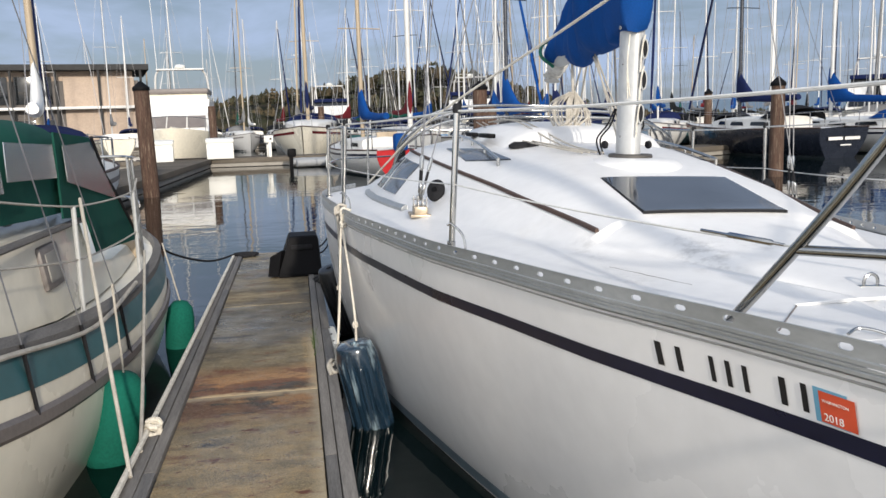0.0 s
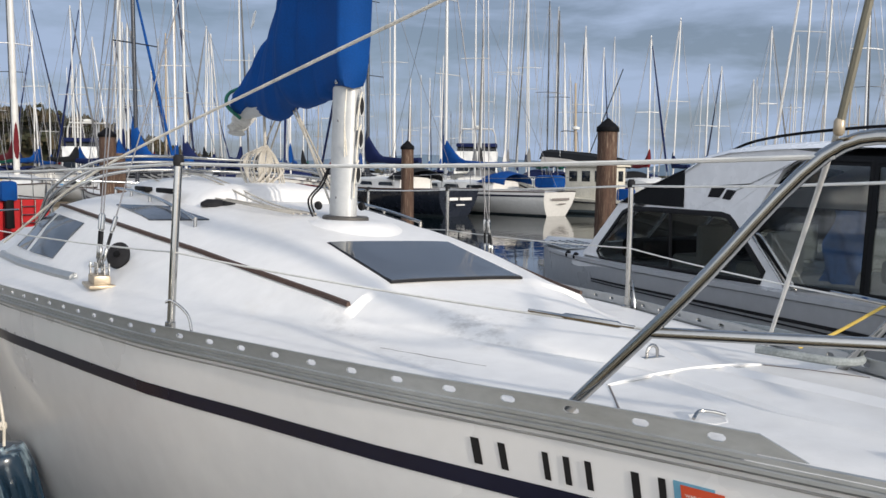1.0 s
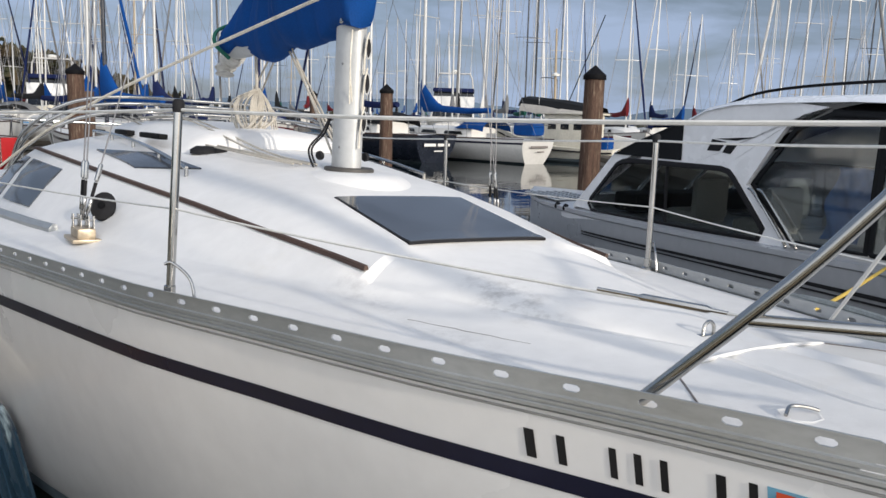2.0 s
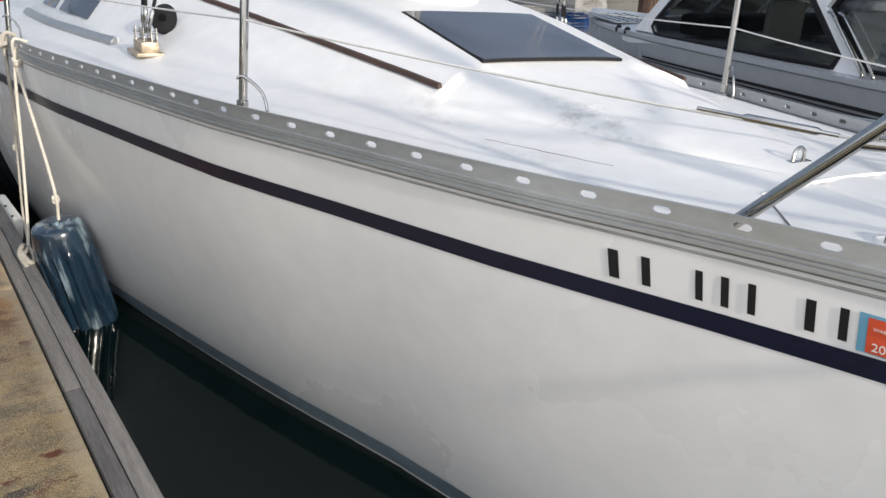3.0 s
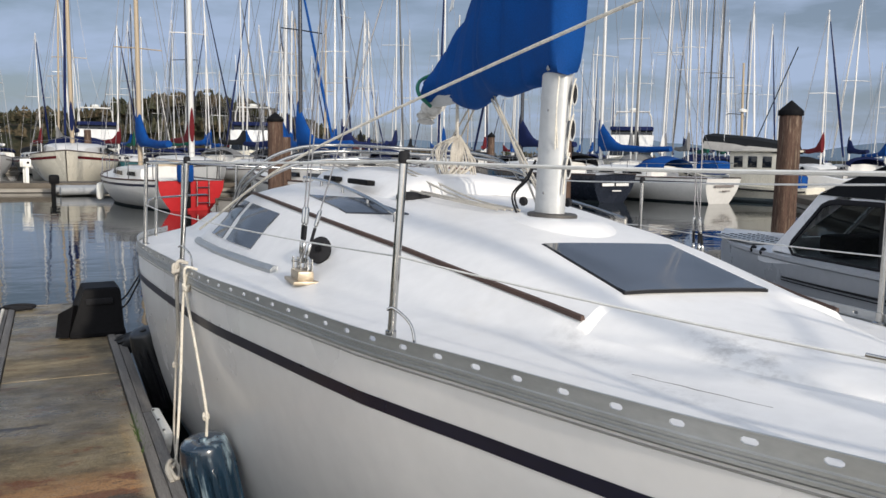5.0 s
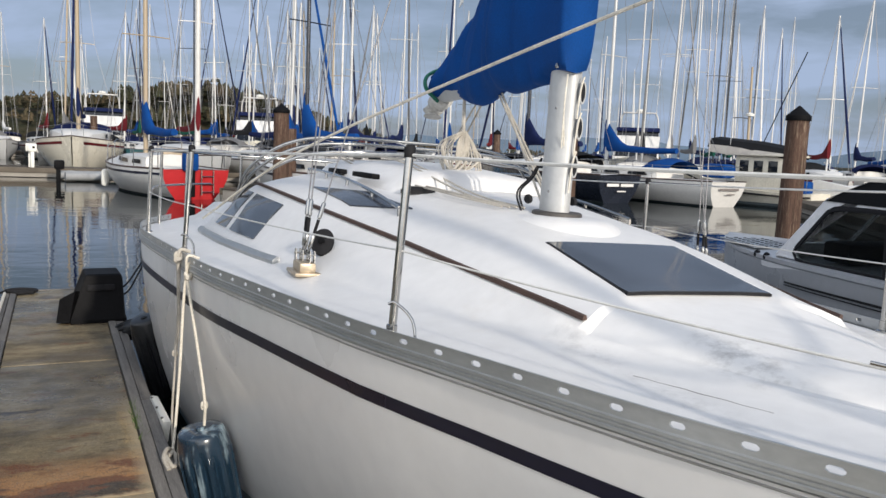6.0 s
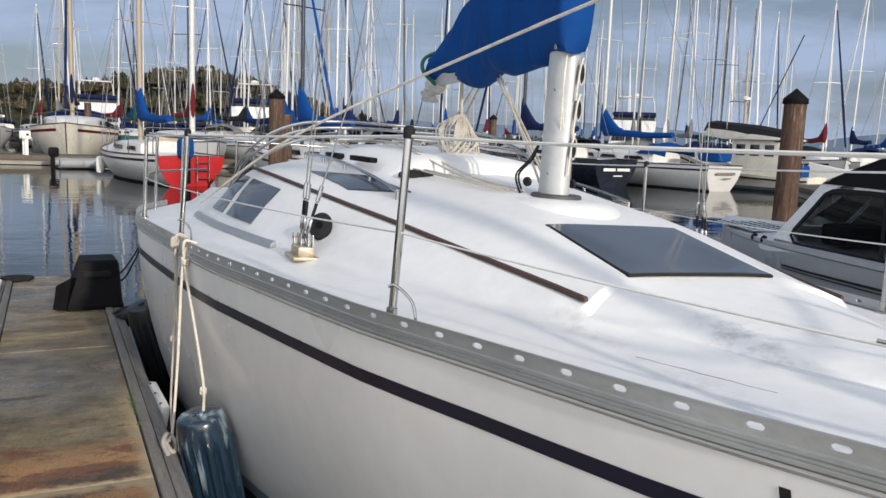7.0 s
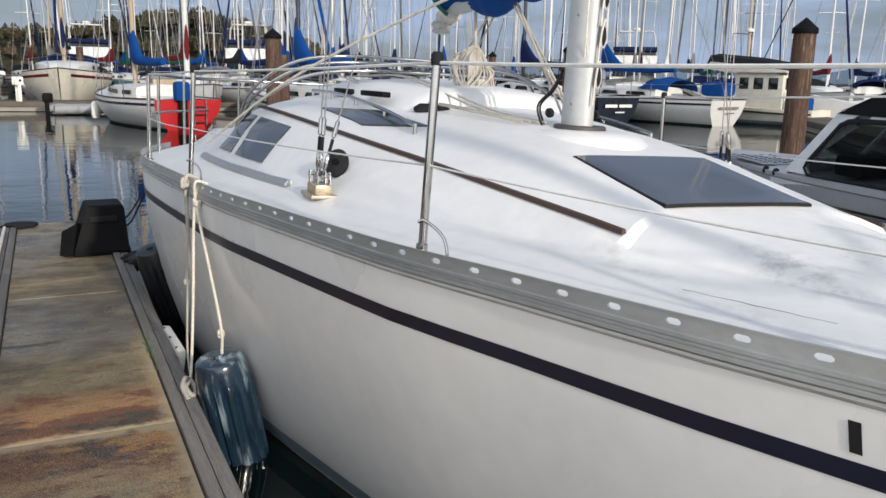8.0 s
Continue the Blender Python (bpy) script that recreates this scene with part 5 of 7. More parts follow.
# ---- green and cream boat on the other side of the finger ----
def make_green_boat():
    g = thing("sailboat", "cream cutter with teal sheer band and green canvas dodger", "sailboat", pose(-2.95, 3.0, 0, 0, 0, 0))
    hw = curve_of([(-3.2, 0.05), (-2.6, 0.75), (-1.2, 1.25), (0.6, 1.50), (2.2, 1.60), (3.4, 1.62), (4.2, 1.60), (4.8, 1.50), (5.4, 1.15), (5.85, 0.55), (6.0, 0.08)])
    ww = curve_of([(-3.2, 0.0), (-2.2, 0.55), (-1.0, 1.05), (0.6, 1.40), (2.2, 1.50), (3.4, 1.53), (4.2, 1.50), (4.8, 1.35), (5.4, 0.8), (5.85, 0.25), (6.0, 0.02)])

    def sh(y):
        if y < 0.4:
            return 1.07 + 0.12 * (0.4 - y)
        return 0.79 + (0.036 if y < 3.2 else 0.045) * (y - 3.2) ** 2
    ys = [-3.2 + 0.2 * i for i in range(47)]
    ys[-1] = 6.0

    def pt(y, z, s=1, out=0.0):
        f = max(z / sh(y), -0.3)
        w = ww(y) + (hw(y) - ww(y)) * f + 0.10 * max(0, 4 * f * (1 - f)) * min(1, hw(y))
        return V(s * (w + out), y, z)
    bm = B()
    fs = (-0.2, 0.0, 0.15, 0.3, 0.45, 0.6, 0.75, 0.9, 1.0)
    loft(bm, [[pt(y, sh(y) * f, 1) for f in fs] + [pt(y, sh(y) * f, -1) for f in reversed(fs)] for y in ys])
    part("hull", bm, CREAM, g)
    for s in (1, -1):
        bm = B()
        loft(bm, [[pt(y, sh(y) - d, s, 0.004) for d in (0.03, 0.08, 0.14, 0.185)] for y in ys[1:]])
        part("sheer_band", bm, TEAL, g, "teal painted sheer band")
        bm = B()
        loft(bm, [[pt(y, sh(y) - d, s, 0.02 if 0.28 < d < 0.36 else 0.004) for d in (0.275, 0.295, 0.345, 0.365)] for y in ys[1:]])
        part("rub_strake", bm, TAUPE, g, "grey-brown rub strake")
        bm = B()
        rows = []
        for y in ys:
            a = pt(y, sh(y), s)
            rows.append([a + V(s * 0.02, 0, -0.03), a + V(s * 0.02, 0, 0.02), a + V(-s * 0.03, 0, 0.06), a + V(-s * 0.05, 0, 0.0)])
        loft(bm, rows, closed=True, cap=True)
        part("cap_rail", bm, WOOD_GREY, g, "weathered grey cap rail")
    bm = B()
    loft(bm, [[V(-hw(y) * 0.98, y, sh(y)), V(-hw(y) * 0.5, y, sh(y) + 0.04), V(0, y, sh(y) + 0.05), V(hw(y) * 0.5, y, sh(y) + 0.04), V(hw(y) * 0.98, y, sh(y))] for y in ys])
    part("deck", bm, CREAM, g)
    # trunk cabin
    bm = B()
    rows = []
    for y, w, top in ((-2.0, 0.8, 0.0), (-1.9, 0.85, 1.58), (-0.5, 1.15, 1.53), (1.0, 1.32, 1.47), (2.0, 1.36, 1.43), (2.86, 1.37, 1.39), (2.95, 1.37, 1.06), (3.6, 1.38, 0.98), (4.3, 1.36, 0.98), (4.36, 1.36, 0.0)):
        z = sh(y) + 0.02
        h = max(top - z, 0.0)
        rows.append([V(-w - 0.06, y, z), V(-w, y, z + h * 0.85), V(-w * 0.93, y, z + h), V(0, y, z + h + 0.06 * (h > 0.2)), V(w * 0.93, y, z + h), V(w, y, z + h * 0.85), V(w + 0.06, y, z)])
    loft(bm, rows)
    part("trunk_cabin", bm, CREAM, g, "off-white trunk cabin")
    for y in (-0.55, 0.75, 2.08):
        z, x = 1.16 + 0.03 * (2.08 - y), 1.385 - 0.045 * max(0.0, 1.6 - y)
        bm = B()
        box(bm, (x, y, z), (0.05, 0.34, 0.25), m=pose(0, 0, 0, 0, -8, 0), bevel=0.03)
        pl = part("portlight", bm, TAUPE, g, "bronze framed portlight")
        bm = B()
        box(bm, (x + 0.020, y, z), (0.03, 0.25, 0.17), m=pose(0, 0, 0, 0, -8, 0), bevel=0.02)
        part("lens", bm, INTERIOR, pl)
    for k in range(14):
        y = -0.9 + 0.26 * k
        x, z = 1.31 - 0.07 * max(0.0, 1.0 - y), 1.535 - 0.022 * y
        bm = B()
        tube(bm, smooth_line([V(x, y, z - 0.06), V(x, y + 0.04, z + 0.025), V(x + 0.003, y + 0.22, z + 0.02), V(x + 0.005, y + 0.26, z - 0.065)], 4), 0.024, 6)
        part("hand_rail", bm, WOOD_GREY, g, "scalloped weathered hand rail" if k == 0 else "")
    bm = B()
    tube(bm, smooth_line([V(1.40 - 0.07 * max(0.0, 1.0 - y), y, 1.375 - 0.012 * y) for y in (-0.6, 0.2, 1.0, 2.0, 2.82)], 4), 0.020, 6)
    part("eyebrow_trim", bm, WOOD_GREY, g, "weathered timber trim")
    # dodger
    bm = B()
    rows = []
    for y, w, z0, top in ((0.50, 1.20, 1.50, 1.53), (0.72, 1.27, 1.49, 1.84), (1.2, 1.35, 1.47, 1.96), (1.9, 1.38, 1.44, 2.02), (2.65, 1.40, 1.42, 2.00), (3.06, 1.40, 1.42, 1.90)):
        rows.append([V(w * math.copysign(abs(math.cos(q)) ** 0.28, math.cos(q)), y, z0 + (top - z0) * math.sin(q) ** 0.42) for q in [math.pi * k / 24 for k in range(25)]])
    loft(bm, rows)
    part("dodger", bm, GREEN_CANVAS, g, "dark green canvas dodger", sharp=70)
    for (a, b, z0, z1) in ((0.78, 1.36, 1.62, 1.80), (1.44, 2.24, 1.64, 1.86)):
        bm = B()
        slab(bm, [V(1.42, a, z0 + 0.03), V(1.425, b, z0), V(1.415, b, z1 - 0.03), V(1.41, a + 0.03, z1)], 0.004)
        part("dodger_window", bm, HAZY_VINYL, g, "clear vinyl dodger window")
    bm = B()
    slab(bm, [V(1.42, 2.28, 1.40), V(1.43, 2.75, 1.36), V(1.43, 2.95, 1.10), V(1.46, 4.08, 1.03), V(1.455, 4.06, 1.12), V(1.43, 3.65, 1.43), V(1.42, 3.37, 1.60), V(1.41, 3.08, 1.86), V(1.41, 2.28, 1.90)], 0.012)
    part("side_curtain", bm, GREEN_CANVAS, g, "green canvas side curtain")
    bm = B()
    slab(bm, [V(1.455, 2.34, 1.61), V(1.455, 3.60, 1.40), V(1.45, 3.34, 1.59), V(1.44, 3.0, 1.83), V(1.44, 2.36, 1.82)], 0.004)
    part("curtain_window", bm, HAZY_VINYL, g, "clear vinyl curtain window")
    bm = B()
    tube(bm, [V(1.435, 3.10, 1.86), V(1.44, 3.38, 1.59), V(1.45, 3.67, 1.42), V(1.475, 4.08, 1.10)], 0.012, 6)
    part("curtain_edge", bm, RUBBER, g)
    # chainplates, stanchions, lifelines, stern rail
    for y in (0.95, 1.72, 2.52):
        bm = B()
        a = pt(y, sh(y) - 0.30, 1, 0.012)
        b = pt(y, sh(y) + 0.02, 1, 0.03)
        tube(bm, [a, b], 0.016, 6, squash=0.5)
        part("chainplate", bm, RUBBER, g, "dark external chainplate")
        bm = B()
        tube(bm, [b, V(0.3, 1.2, 8.0)], 0.004, 6)
        part("shroud", bm, WIRE, g)
    tops = []
    for y in (-1.2, 0.2, 2.05, 3.6):
        a = pt(y, sh(y) + 0.03, 1, -0.05)
        bm = B()
        tube(bm, [a, a + V(0, 0, 0.62)], 0.014, 8)
        part("stanchion", bm, MAST_ALU, g)
        tops.append(a + V(0, 0, 0.62))
    tops.append(V(1.48, 4.3, sh(4.3) + 0.66))
    for dz in (0.0, -0.30):
        bm = B()
        for a, b in zip(tops[:-1], tops[1:]):
            tube(bm, sag(a + V(0, 0, dz), b + V(0, 0, dz), 0.015), 0.006, 6)
        part("lifeline", bm, ROPE_OLD, g, "white rope lifeline")
    bm = B()
    for (x, y) in ((1.48, 4.3), (1.30, 5.05), (0.9, 5.5), (-0.9, 5.5), (-1.30, 5.05)):
        tube(bm, [V(x, y, sh(4.6) - 0.02), V(x * 0.98, y, sh(4.6) + 0.78)], 0.014, 8)
    for z in (0.40, 0.78):
        tube(bm, smooth_line([V(1.48, 4.3, sh(4.6) + z), V(1.30, 5.05, sh(4.6) + z), V(0.9, 5.5, sh(4.6) + z), V(-0.9, 5.5, sh(4.6) + z), V(-1.30, 5.05, sh(4.6) + z)], 5), 0.013, 8)
    part("stern_rail", bm, STEEL, g, "stainless stern rail")
    bm = B()
    tube(bm, [V(0, 0.6, 1.4), V(0, 0.6, 11.5)], 0.08, 12)
    part("mast", bm, MAST_ALU, g)
    bm = B()
    box(bm, (1.38, 4.35, sh(4.2) + 0.09), (0.12, 0.16, 0.14), bevel=0.01)
    part("winch_block", bm, WOOD_MAST, g, "varnished timber block")
    # ropes hanging over the side
    bm = B()
    tube(bm, smooth_line([pt(-0.5, sh(-0.5) - 0.05, 1, 0.03), pt(0.6, sh(0.6) - 0.02, 1, 0.04), pt(1.9, sh(1.9) - 0.02, 1, 0.04), pt(3.0, sh(3) + 0.08, 1, 0.03)], 6), 0.013, 8)
    part("rail_rope", bm, ROPE_OLD, g, "white rope along the rail")
    for a, b in ((V(1.62, 3.6, 1.0), V(1.96, 1.2, 0.36)), (V(1.55, 2.2, 1.52), V(1.97, 0.90, 0.36))):
        bm = B()
        tube(bm, sag(a, b, 0.05), 0.010, 8)
        part("spring_line", bm, ROPE_OLD, g, "white spring line to the dock")
    return g


make_green_boat()
fg = "green fenders of the cream cutter"
for m, r, ln in ((pose(-1.24, 5.05, 0.43, 0, 14, 0), 0.15, 0.52), (pose(-1.25, 7.55, 0.32, 0, 4, 0), 0.12, 0.56)):
    t = thing("fender", "dark green cloth-covered fender between boat and dock", "fender", m, group=fg)
    bm = B()
    lathe(bm, [(0.02, 0.09), (r * 0.5, 0.08), (r * 0.85, 0.03), (r, -0.06), (r * 1.02, -ln * 0.5), (r, -ln + 0.12), (r * 0.8, -ln + 0.03), (r * 0.3, -ln), (0.02, -ln)], 26, None, lambda q, i: 1 + 0.03 * math.sin(5 * q + i))
    part("body", bm, GREEN_FENDER, t, sharp=70)
    bm = B()
    tube(bm, [V(0, 0, 0.08), V(-0.14, -0.03, 0.60)], 0.007, 6)
    part("lanyard", bm, ROPE_OLD, t)


# ---- grey aluminium cabin cruiser in the next slip ----
def make_cruiser():
    c = thing("motorboat", "grey aluminium cabin cruiser with dark windows and canvas enclosure", "motorboat", pose(6.26, 5.32, 0, 0, 0, -12))
    # local: y to the bow, near side at x = 0, far side at x = 2.4

    def half(y):
        k = max(0.0, (y - 1.4) / 3.95)
        return 1.22 * (1 - k ** 2.4) + 0.03

    def gun(y):
        return 0.90 - 0.008 * max(0.0, y - 2.6) + 0.01 * max(0.0, -y)
    ys = [-3.6, -2.6, -1.6, -0.6, 0.4, 1.4, 2.2, 2.9, 3.6, 4.2, 4.7, 5.1, 5.32]
    bm = B()
    rows = []
    for y in ys:
        h, g = half(y), gun(y)
        row = [(h * 0.78, -0.15), (h * 0.90, 0.18), (h * 0.965, 0.50), (h * 0.975, 0.52), (h, g - 0.07), (h + 0.02, g - 0.055), (h + 0.02, g - 0.01), (h - 0.03, g), (h * 0.5, g + 0.03)]
        rows.append([V(1.2 - x, y, z) for x, z in row] + [V(1.2 + x, y, z) for x, z in reversed(row)])
    loft(bm, rows, cap=True)
    part("hull", bm, GREY_ALU, c, "grey painted aluminium hull")
    for s in (-1, 1):
        bm = B()
        rows = []
        for y in ys[:8]:
            h, g = half(y), gun(y)
            rows.append([V(1.2 + s * (h * 0.985 + o), y, z) for z, o in ((0.70, -0.004), (0.705, 0.004), (g - 0.075, 0.018), (g - 0.07, 0.010))])
        loft(bm, rows)
        part("topside_band", bm, PALE_GREY, c, "pale grey band along the topsides")
    # paired black side stripes that close up towards the bow
    for z0, z1, t0, t1 in ((0.655, 0.675, 0.010, 0.020), (0.625, 0.615, 0.006, 0.010)):
        bm = B()
        rows = []
        for k in range(13):
            q = k / 12
            y = 2.35 - 5.4 * q
            z, t = z0 + (z1 - z0) * q, t0 + (t1 - t0) * q
            x = 1.2 - half(y) - 0.006 + (gun(y) - z) * 0.02
            rows.append([V(x, y, z - t), V(x - 0.003, y, z), V(x, y, z + t)])
        loft(bm, rows)
        part("hull_stripe", bm, RUBBER, c, "black side stripe")
    outline = [(-0.58, 0.90), (2.62, 0.92), (2.40, 1.10), (1.84, 1.60), (1.45, 1.74), (0.80, 1.95), (0.50, 2.08), (0.16, 2.13), (-0.40, 2.15), (-0.86, 2.10), (-0.62, 2.04), (-0.47, 1.96), (-0.28, 1.72), (-0.06, 1.41)]
    opening = [(-0.24, 0.93), (2.10, 0.90), (2.24, 0.92), (2.30, 0.99), (2.26, 1.05), (1.82, 1.47), (1.72, 1.51), (1.60, 1.525), (1.20, 1.53), (0.70, 1.53), (0.26, 1.53), (0.16, 1.51), (0.10, 1.46), (-0.30, 1.03)]
    for x, out in ((0.04, -1), (2.36, 1)):
        bm = B()
        lo = [[V(x, y, z) for y, z in outline], [V(x, y, z) for y, z in opening]]
        hi = [[V(x - out * 0.05, y, z) for y, z in outline], [V(x - out * 0.05, y, z) for y, z in opening]]
        for a, b in ((lo[0], lo[1]), (lo[1], hi[1]), (hi[1], hi[0]), (hi[0], lo[0])):
            loft(bm, [a + a[:1], b + b[:1]])
        bmesh.ops.remove_doubles(bm, verts=bm.verts, dist=0.0005)
        side = part("cabin_side", bm, PALE_GREY, c, "pale grey cabin side")
        bm = B()
        slab(bm, [V(x - out * 0.02, y, z) for y, z in opening], 0.006)
        part("side_glass", bm, TINT, side, "tinted side window")
        bm = B()
        ring = [V(x + out * 0.004, y, z) for y, z in opening]
        tube(bm, ring + ring[:1], 0.030, 6, squash=0.5)
        part("window_seal", bm, RUBBER, side)
        bm = B()
        tube(bm, [V(x + out * 0.002, 0.98, 0.93), V(x + out * 0.002, 1.00, 1.53)], 0.018, 6)
        part("window_post", bm, RUBBER, side)
        bm = B()
        slab(bm, [V(x + out * 0.003, 1.86, 1.585), V(x + out * 0.003, 0.80, 1.575), V(x + out * 0.003, 0.80, 1.955), V(x + out * 0.003, 1.45, 1.745)], 0.010 * -out)
        part("canvas_panel", bm, BLACK_CANVAS, side, "charcoal canvas panel")
        for pts in ([(0.46, 1.69), (0.30, 1.69), (0.22, 1.78), (0.40, 1.80)], [(0.26, 1.68), (0.16, 1.67), (0.08, 1.76), (0.20, 1.77)], [(0.36, 1.805), (0.10, 1.795), (-0.14, 1.835)]):
            bm = B()
            slab(bm, [V(x + out * 0.004, y, z) for y, z in pts], 0.004 * out)
            part("emblem", bm, RUBBER, side, "plain dark emblem")
        # white tube handrails behind the cabin side
        for y0 in (-0.16, -0.27):
            bm = B()
            tube(bm, smooth_line([V(x + out * 0.03, y0 + 0.04, 1.38), V(x + out * 0.05, y0 - 0.06, 1.34), V(x + out * 0.05, y0 - 0.40, 0.98), V(x + out * 0.03, y0 - 0.42, 0.90)], 5), 0.014, 8)
            part("grab_handle", bm, STEEL, side)
    roof = ((0.82, 1.95), (0.50, 2.09), (0.16, 2.145), (-0.40, 2.165), (-1.10, 2.17), (-1.9, 2.14))
    bm = B()
    rows = []
    for y, z in roof:
        rows.append([V(0.02, y, z - 0.03), V(0.06, y, z + 0.005), V(0.25, y, z + 0.035), V(0.7, y, z + 0.055), V(1.2, y, z + 0.06), V(1.7, y, z + 0.055), V(2.15, y, z + 0.035), V(2.34, y, z + 0.005), V(2.38, y, z - 0.03)])
    loft(bm, rows)
    part("hardtop", bm, PALE_GREY, c, "pale grey hardtop roof")
    bm = B()
    rows = []
    for y, z in ((1.88, 1.60), (1.47, 1.75), (0.80, 1.965)):
        rows.append([V(0.02, y, z - 0.02), V(0.08, y, z + 0.015), V(0.3, y, z + 0.05), V(1.2, y, z + 0.075), V(2.1, y, z + 0.05), V(2.32, y, z + 0.015), V(2.38, y, z - 0.02)])
    loft(bm, rows)
    part("windscreen_cover", bm, BLACK_CANVAS, c, "charcoal canvas windscreen cover")
    # raked windscreen: frame posts and panes
    for a, b in ((0.08, 0.80), (0.84, 1.56), (1.60, 2.32)):
        bm = B()
        slab(bm, [V(a, 2.38, 1.10), V(b, 2.38, 1.10), V(b, 1.86, 1.58), V(a, 1.86, 1.58)], 0.008)
        part("windscreen", bm, TINT, c, "raked windscreen pane")
    for x in (0.06, 0.82, 1.58, 2.34):
        bm = B()
        tube(bm, [V(x, 2.60, 0.93), V(x, 2.39, 1.11), V(x, 1.85, 1.60)], 0.024, 8)
        part("windscreen_post", bm, PALE_GREY, c)
    bm = B()
    slab(bm, [V(0.05, 2.62, 0.91), V(2.35, 2.62, 0.91), V(2.35, 2.39, 1.10), V(0.05, 2.39, 1.10)], 0.02)
    part("cowl", bm, PALE_GREY, c)
    bm = B()
    box(bm, (1.2, 0.7, 0.62), (2.2, 3.4, 0.04))
    part("cabin_sole", bm, INTERIOR, c)
    for y, x in ((1.1, 0.55), (1.1, 1.8), (0.15, 0.55), (0.15, 1.8)):
        bm = B()
        box(bm, (x, y, 0.92), (0.46, 0.42, 0.26), bevel=0.05)
        box(bm, (x, y - 0.2, 1.17), (0.44, 0.10, 0.42), bevel=0.05)
        part("helm_seat", bm, SEAT_CLOTH, c)
    bm = B()
    box(bm, (1.2, 1.85, 1.05), (2.0, 0.4, 0.22), bevel=0.05)
    part("dashboard", bm, BLACK, c)
    # aft canvas enclosure: clear panels between dark bound edges
    frames = ([(-0.62, 0.96), (-1.32, 0.97), (-1.36, 2.02), (-0.92, 2.05), (-0.56, 1.92), (-0.14, 1.42)], [(-1.36, 0.97), (-2.15, 0.98), (-2.20, 1.96), (-1.40, 2.02)], [(-2.19, 0.98), (-3.0, 0.99), (-2.9, 1.80), (-2.24, 1.95)])
    for x in (0.05, 2.35):
        for pts in frames:
            bm = B()
            slab(bm, [V(x, y, z) for y, z in pts], 0.004)
            pane = part("enclosure_window", bm, VINYL, c, "clear vinyl enclosure panel")
            bm = B()
            ring = [V(x - 0.01 if x < 1 else x + 0.01, y, z) for y, z in pts]
            tube(bm, ring + ring[:1], 0.026, 6, squash=0.5)
            part("enclosure_edge", bm, BLACK_CANVAS, pane)
    bm = B()
    rows = []
    for y, z in ((-0.88, 2.10), (-1.4, 2.08), (-2.2, 2.02), (-2.95, 1.84)):
        rows.append([V(0.03, y, z - 0.10), V(0.06, y, z - 0.02), V(0.4, y, z + 0.04), V(1.2, y, z + 0.07), V(2.0, y, z + 0.04), V(2.34, y, z - 0.02), V(2.37, y, z - 0.10)])
    loft(bm, rows)
    part("cockpit_canopy", bm, BLACK_CANVAS, c, "black canvas cockpit canopy")
    bm = B()
    rows = []
    for k in range(13):
        q = k / 12
        rows.append([V(0.24 + 0.05 * math.sin(9 * q + 1.3 * j), -0.72 - 0.05 * j - 0.12 * q, 1.0 + 0.62 * q) for j in range(9)])
    loft(bm, rows)
    part("blue_cloth", bm, material("faded_blue_cloth", (0.10, 0.19, 0.40), 0.85, var=0.35, grain=20, large=5), c, "blue cloth inside the enclosure", sharp=80)
    for y, z, w in ((-1.55, 1.30, 0.30), (-1.75, 1.62, 0.26), (-1.25, 1.12, 0.20)):
        bm = B()
        box(bm, (0.55, y, z), (0.24, w, 0.22), bevel=0.07)
        part("stowed_cushion", bm, SEAT_CLOTH, c, "pale cushion stowed in the cockpit")
    # foredeck gear
    bm = B()
    box(bm, (0.62, 3.75, gun(3.7) + 0.035), (0.62, 1.15, 0.018), m=pose(0, 0, 0, 0, 0, -12), bevel=0.004)
    plate = part("bow_step", bm, ALU, c, "tread plate on the bow")
    for k in range(40):
        bm = B()
        i, j = k % 5, k // 5
        box(bm, V(0.62, 3.75, gun(3.7) + 0.047) + Matrix.Rotation(radians(-12), 3, "Z") @ V(-0.24 + 0.12 * i, -0.49 + 0.14 * j, 0), (0.05, 0.03, 0.006), m=pose(0, 0, 0, 0, 0, 45 if (i + j) % 2 else -45))
        part("tread", bm, RUBBER, plate)
    for y in (3.05, 2.80):
        bm = B()
        x = 1.2 - half(y) + 0.02
        lathe(bm, [(0.045, 0), (0.045, 0.025), (0.03, 0.035), (0.001, 0.035)], 14, Matrix.Translation((x, y, gun(y) - 0.02)) @ pose(0, 0, 0, 0, -70, 0))
        part("vent", bm, RUBBER, c)
    bm = B()
    tube(bm, smooth_line([V(0.55, 2.0, 1.66), V(0.5, 0.8, 2.10), V(0.5, 0.2, 2.26), V(0.5, -0.9, 2.32), V(0.5, -1.9, 2.30)], 5), 0.014, 8)
    part("roof_rail", bm, BLACK, c)
    return c


make_cruiser()
rope_thing("yellow_cord", "yellow shore power cord slung from the grey cruiser into the water", [V(5.97, 3.8, 0.93), V(4.6, 3.55, 0.86), V(3.2, 3.2, 0.95), V(3.05, 2.75, 1.08), V(2.85, 2.35, 1.0), V(2.95, 2.0, 0.7), V(3.1, 1.4, 0.3), V(3.15, 1.1, -0.1)], 0.012, HOSE_YELLOW)
rope_thing("grey_dock_line", "grey braided line over the sloop's rail", [boat_w(0.98, 1.75, 1.33), boat_w(0.80, 1.25, 1.375), boat_w(0.62, 0.85, 1.38), boat_w(0.42, 0.78, 1.39), boat_w(0.30, 0.98, 1.40)], 0.013, material("grey_rope", (0.22, 0.24, 0.24), 0.9, var=0.3, grain=140, large=20))


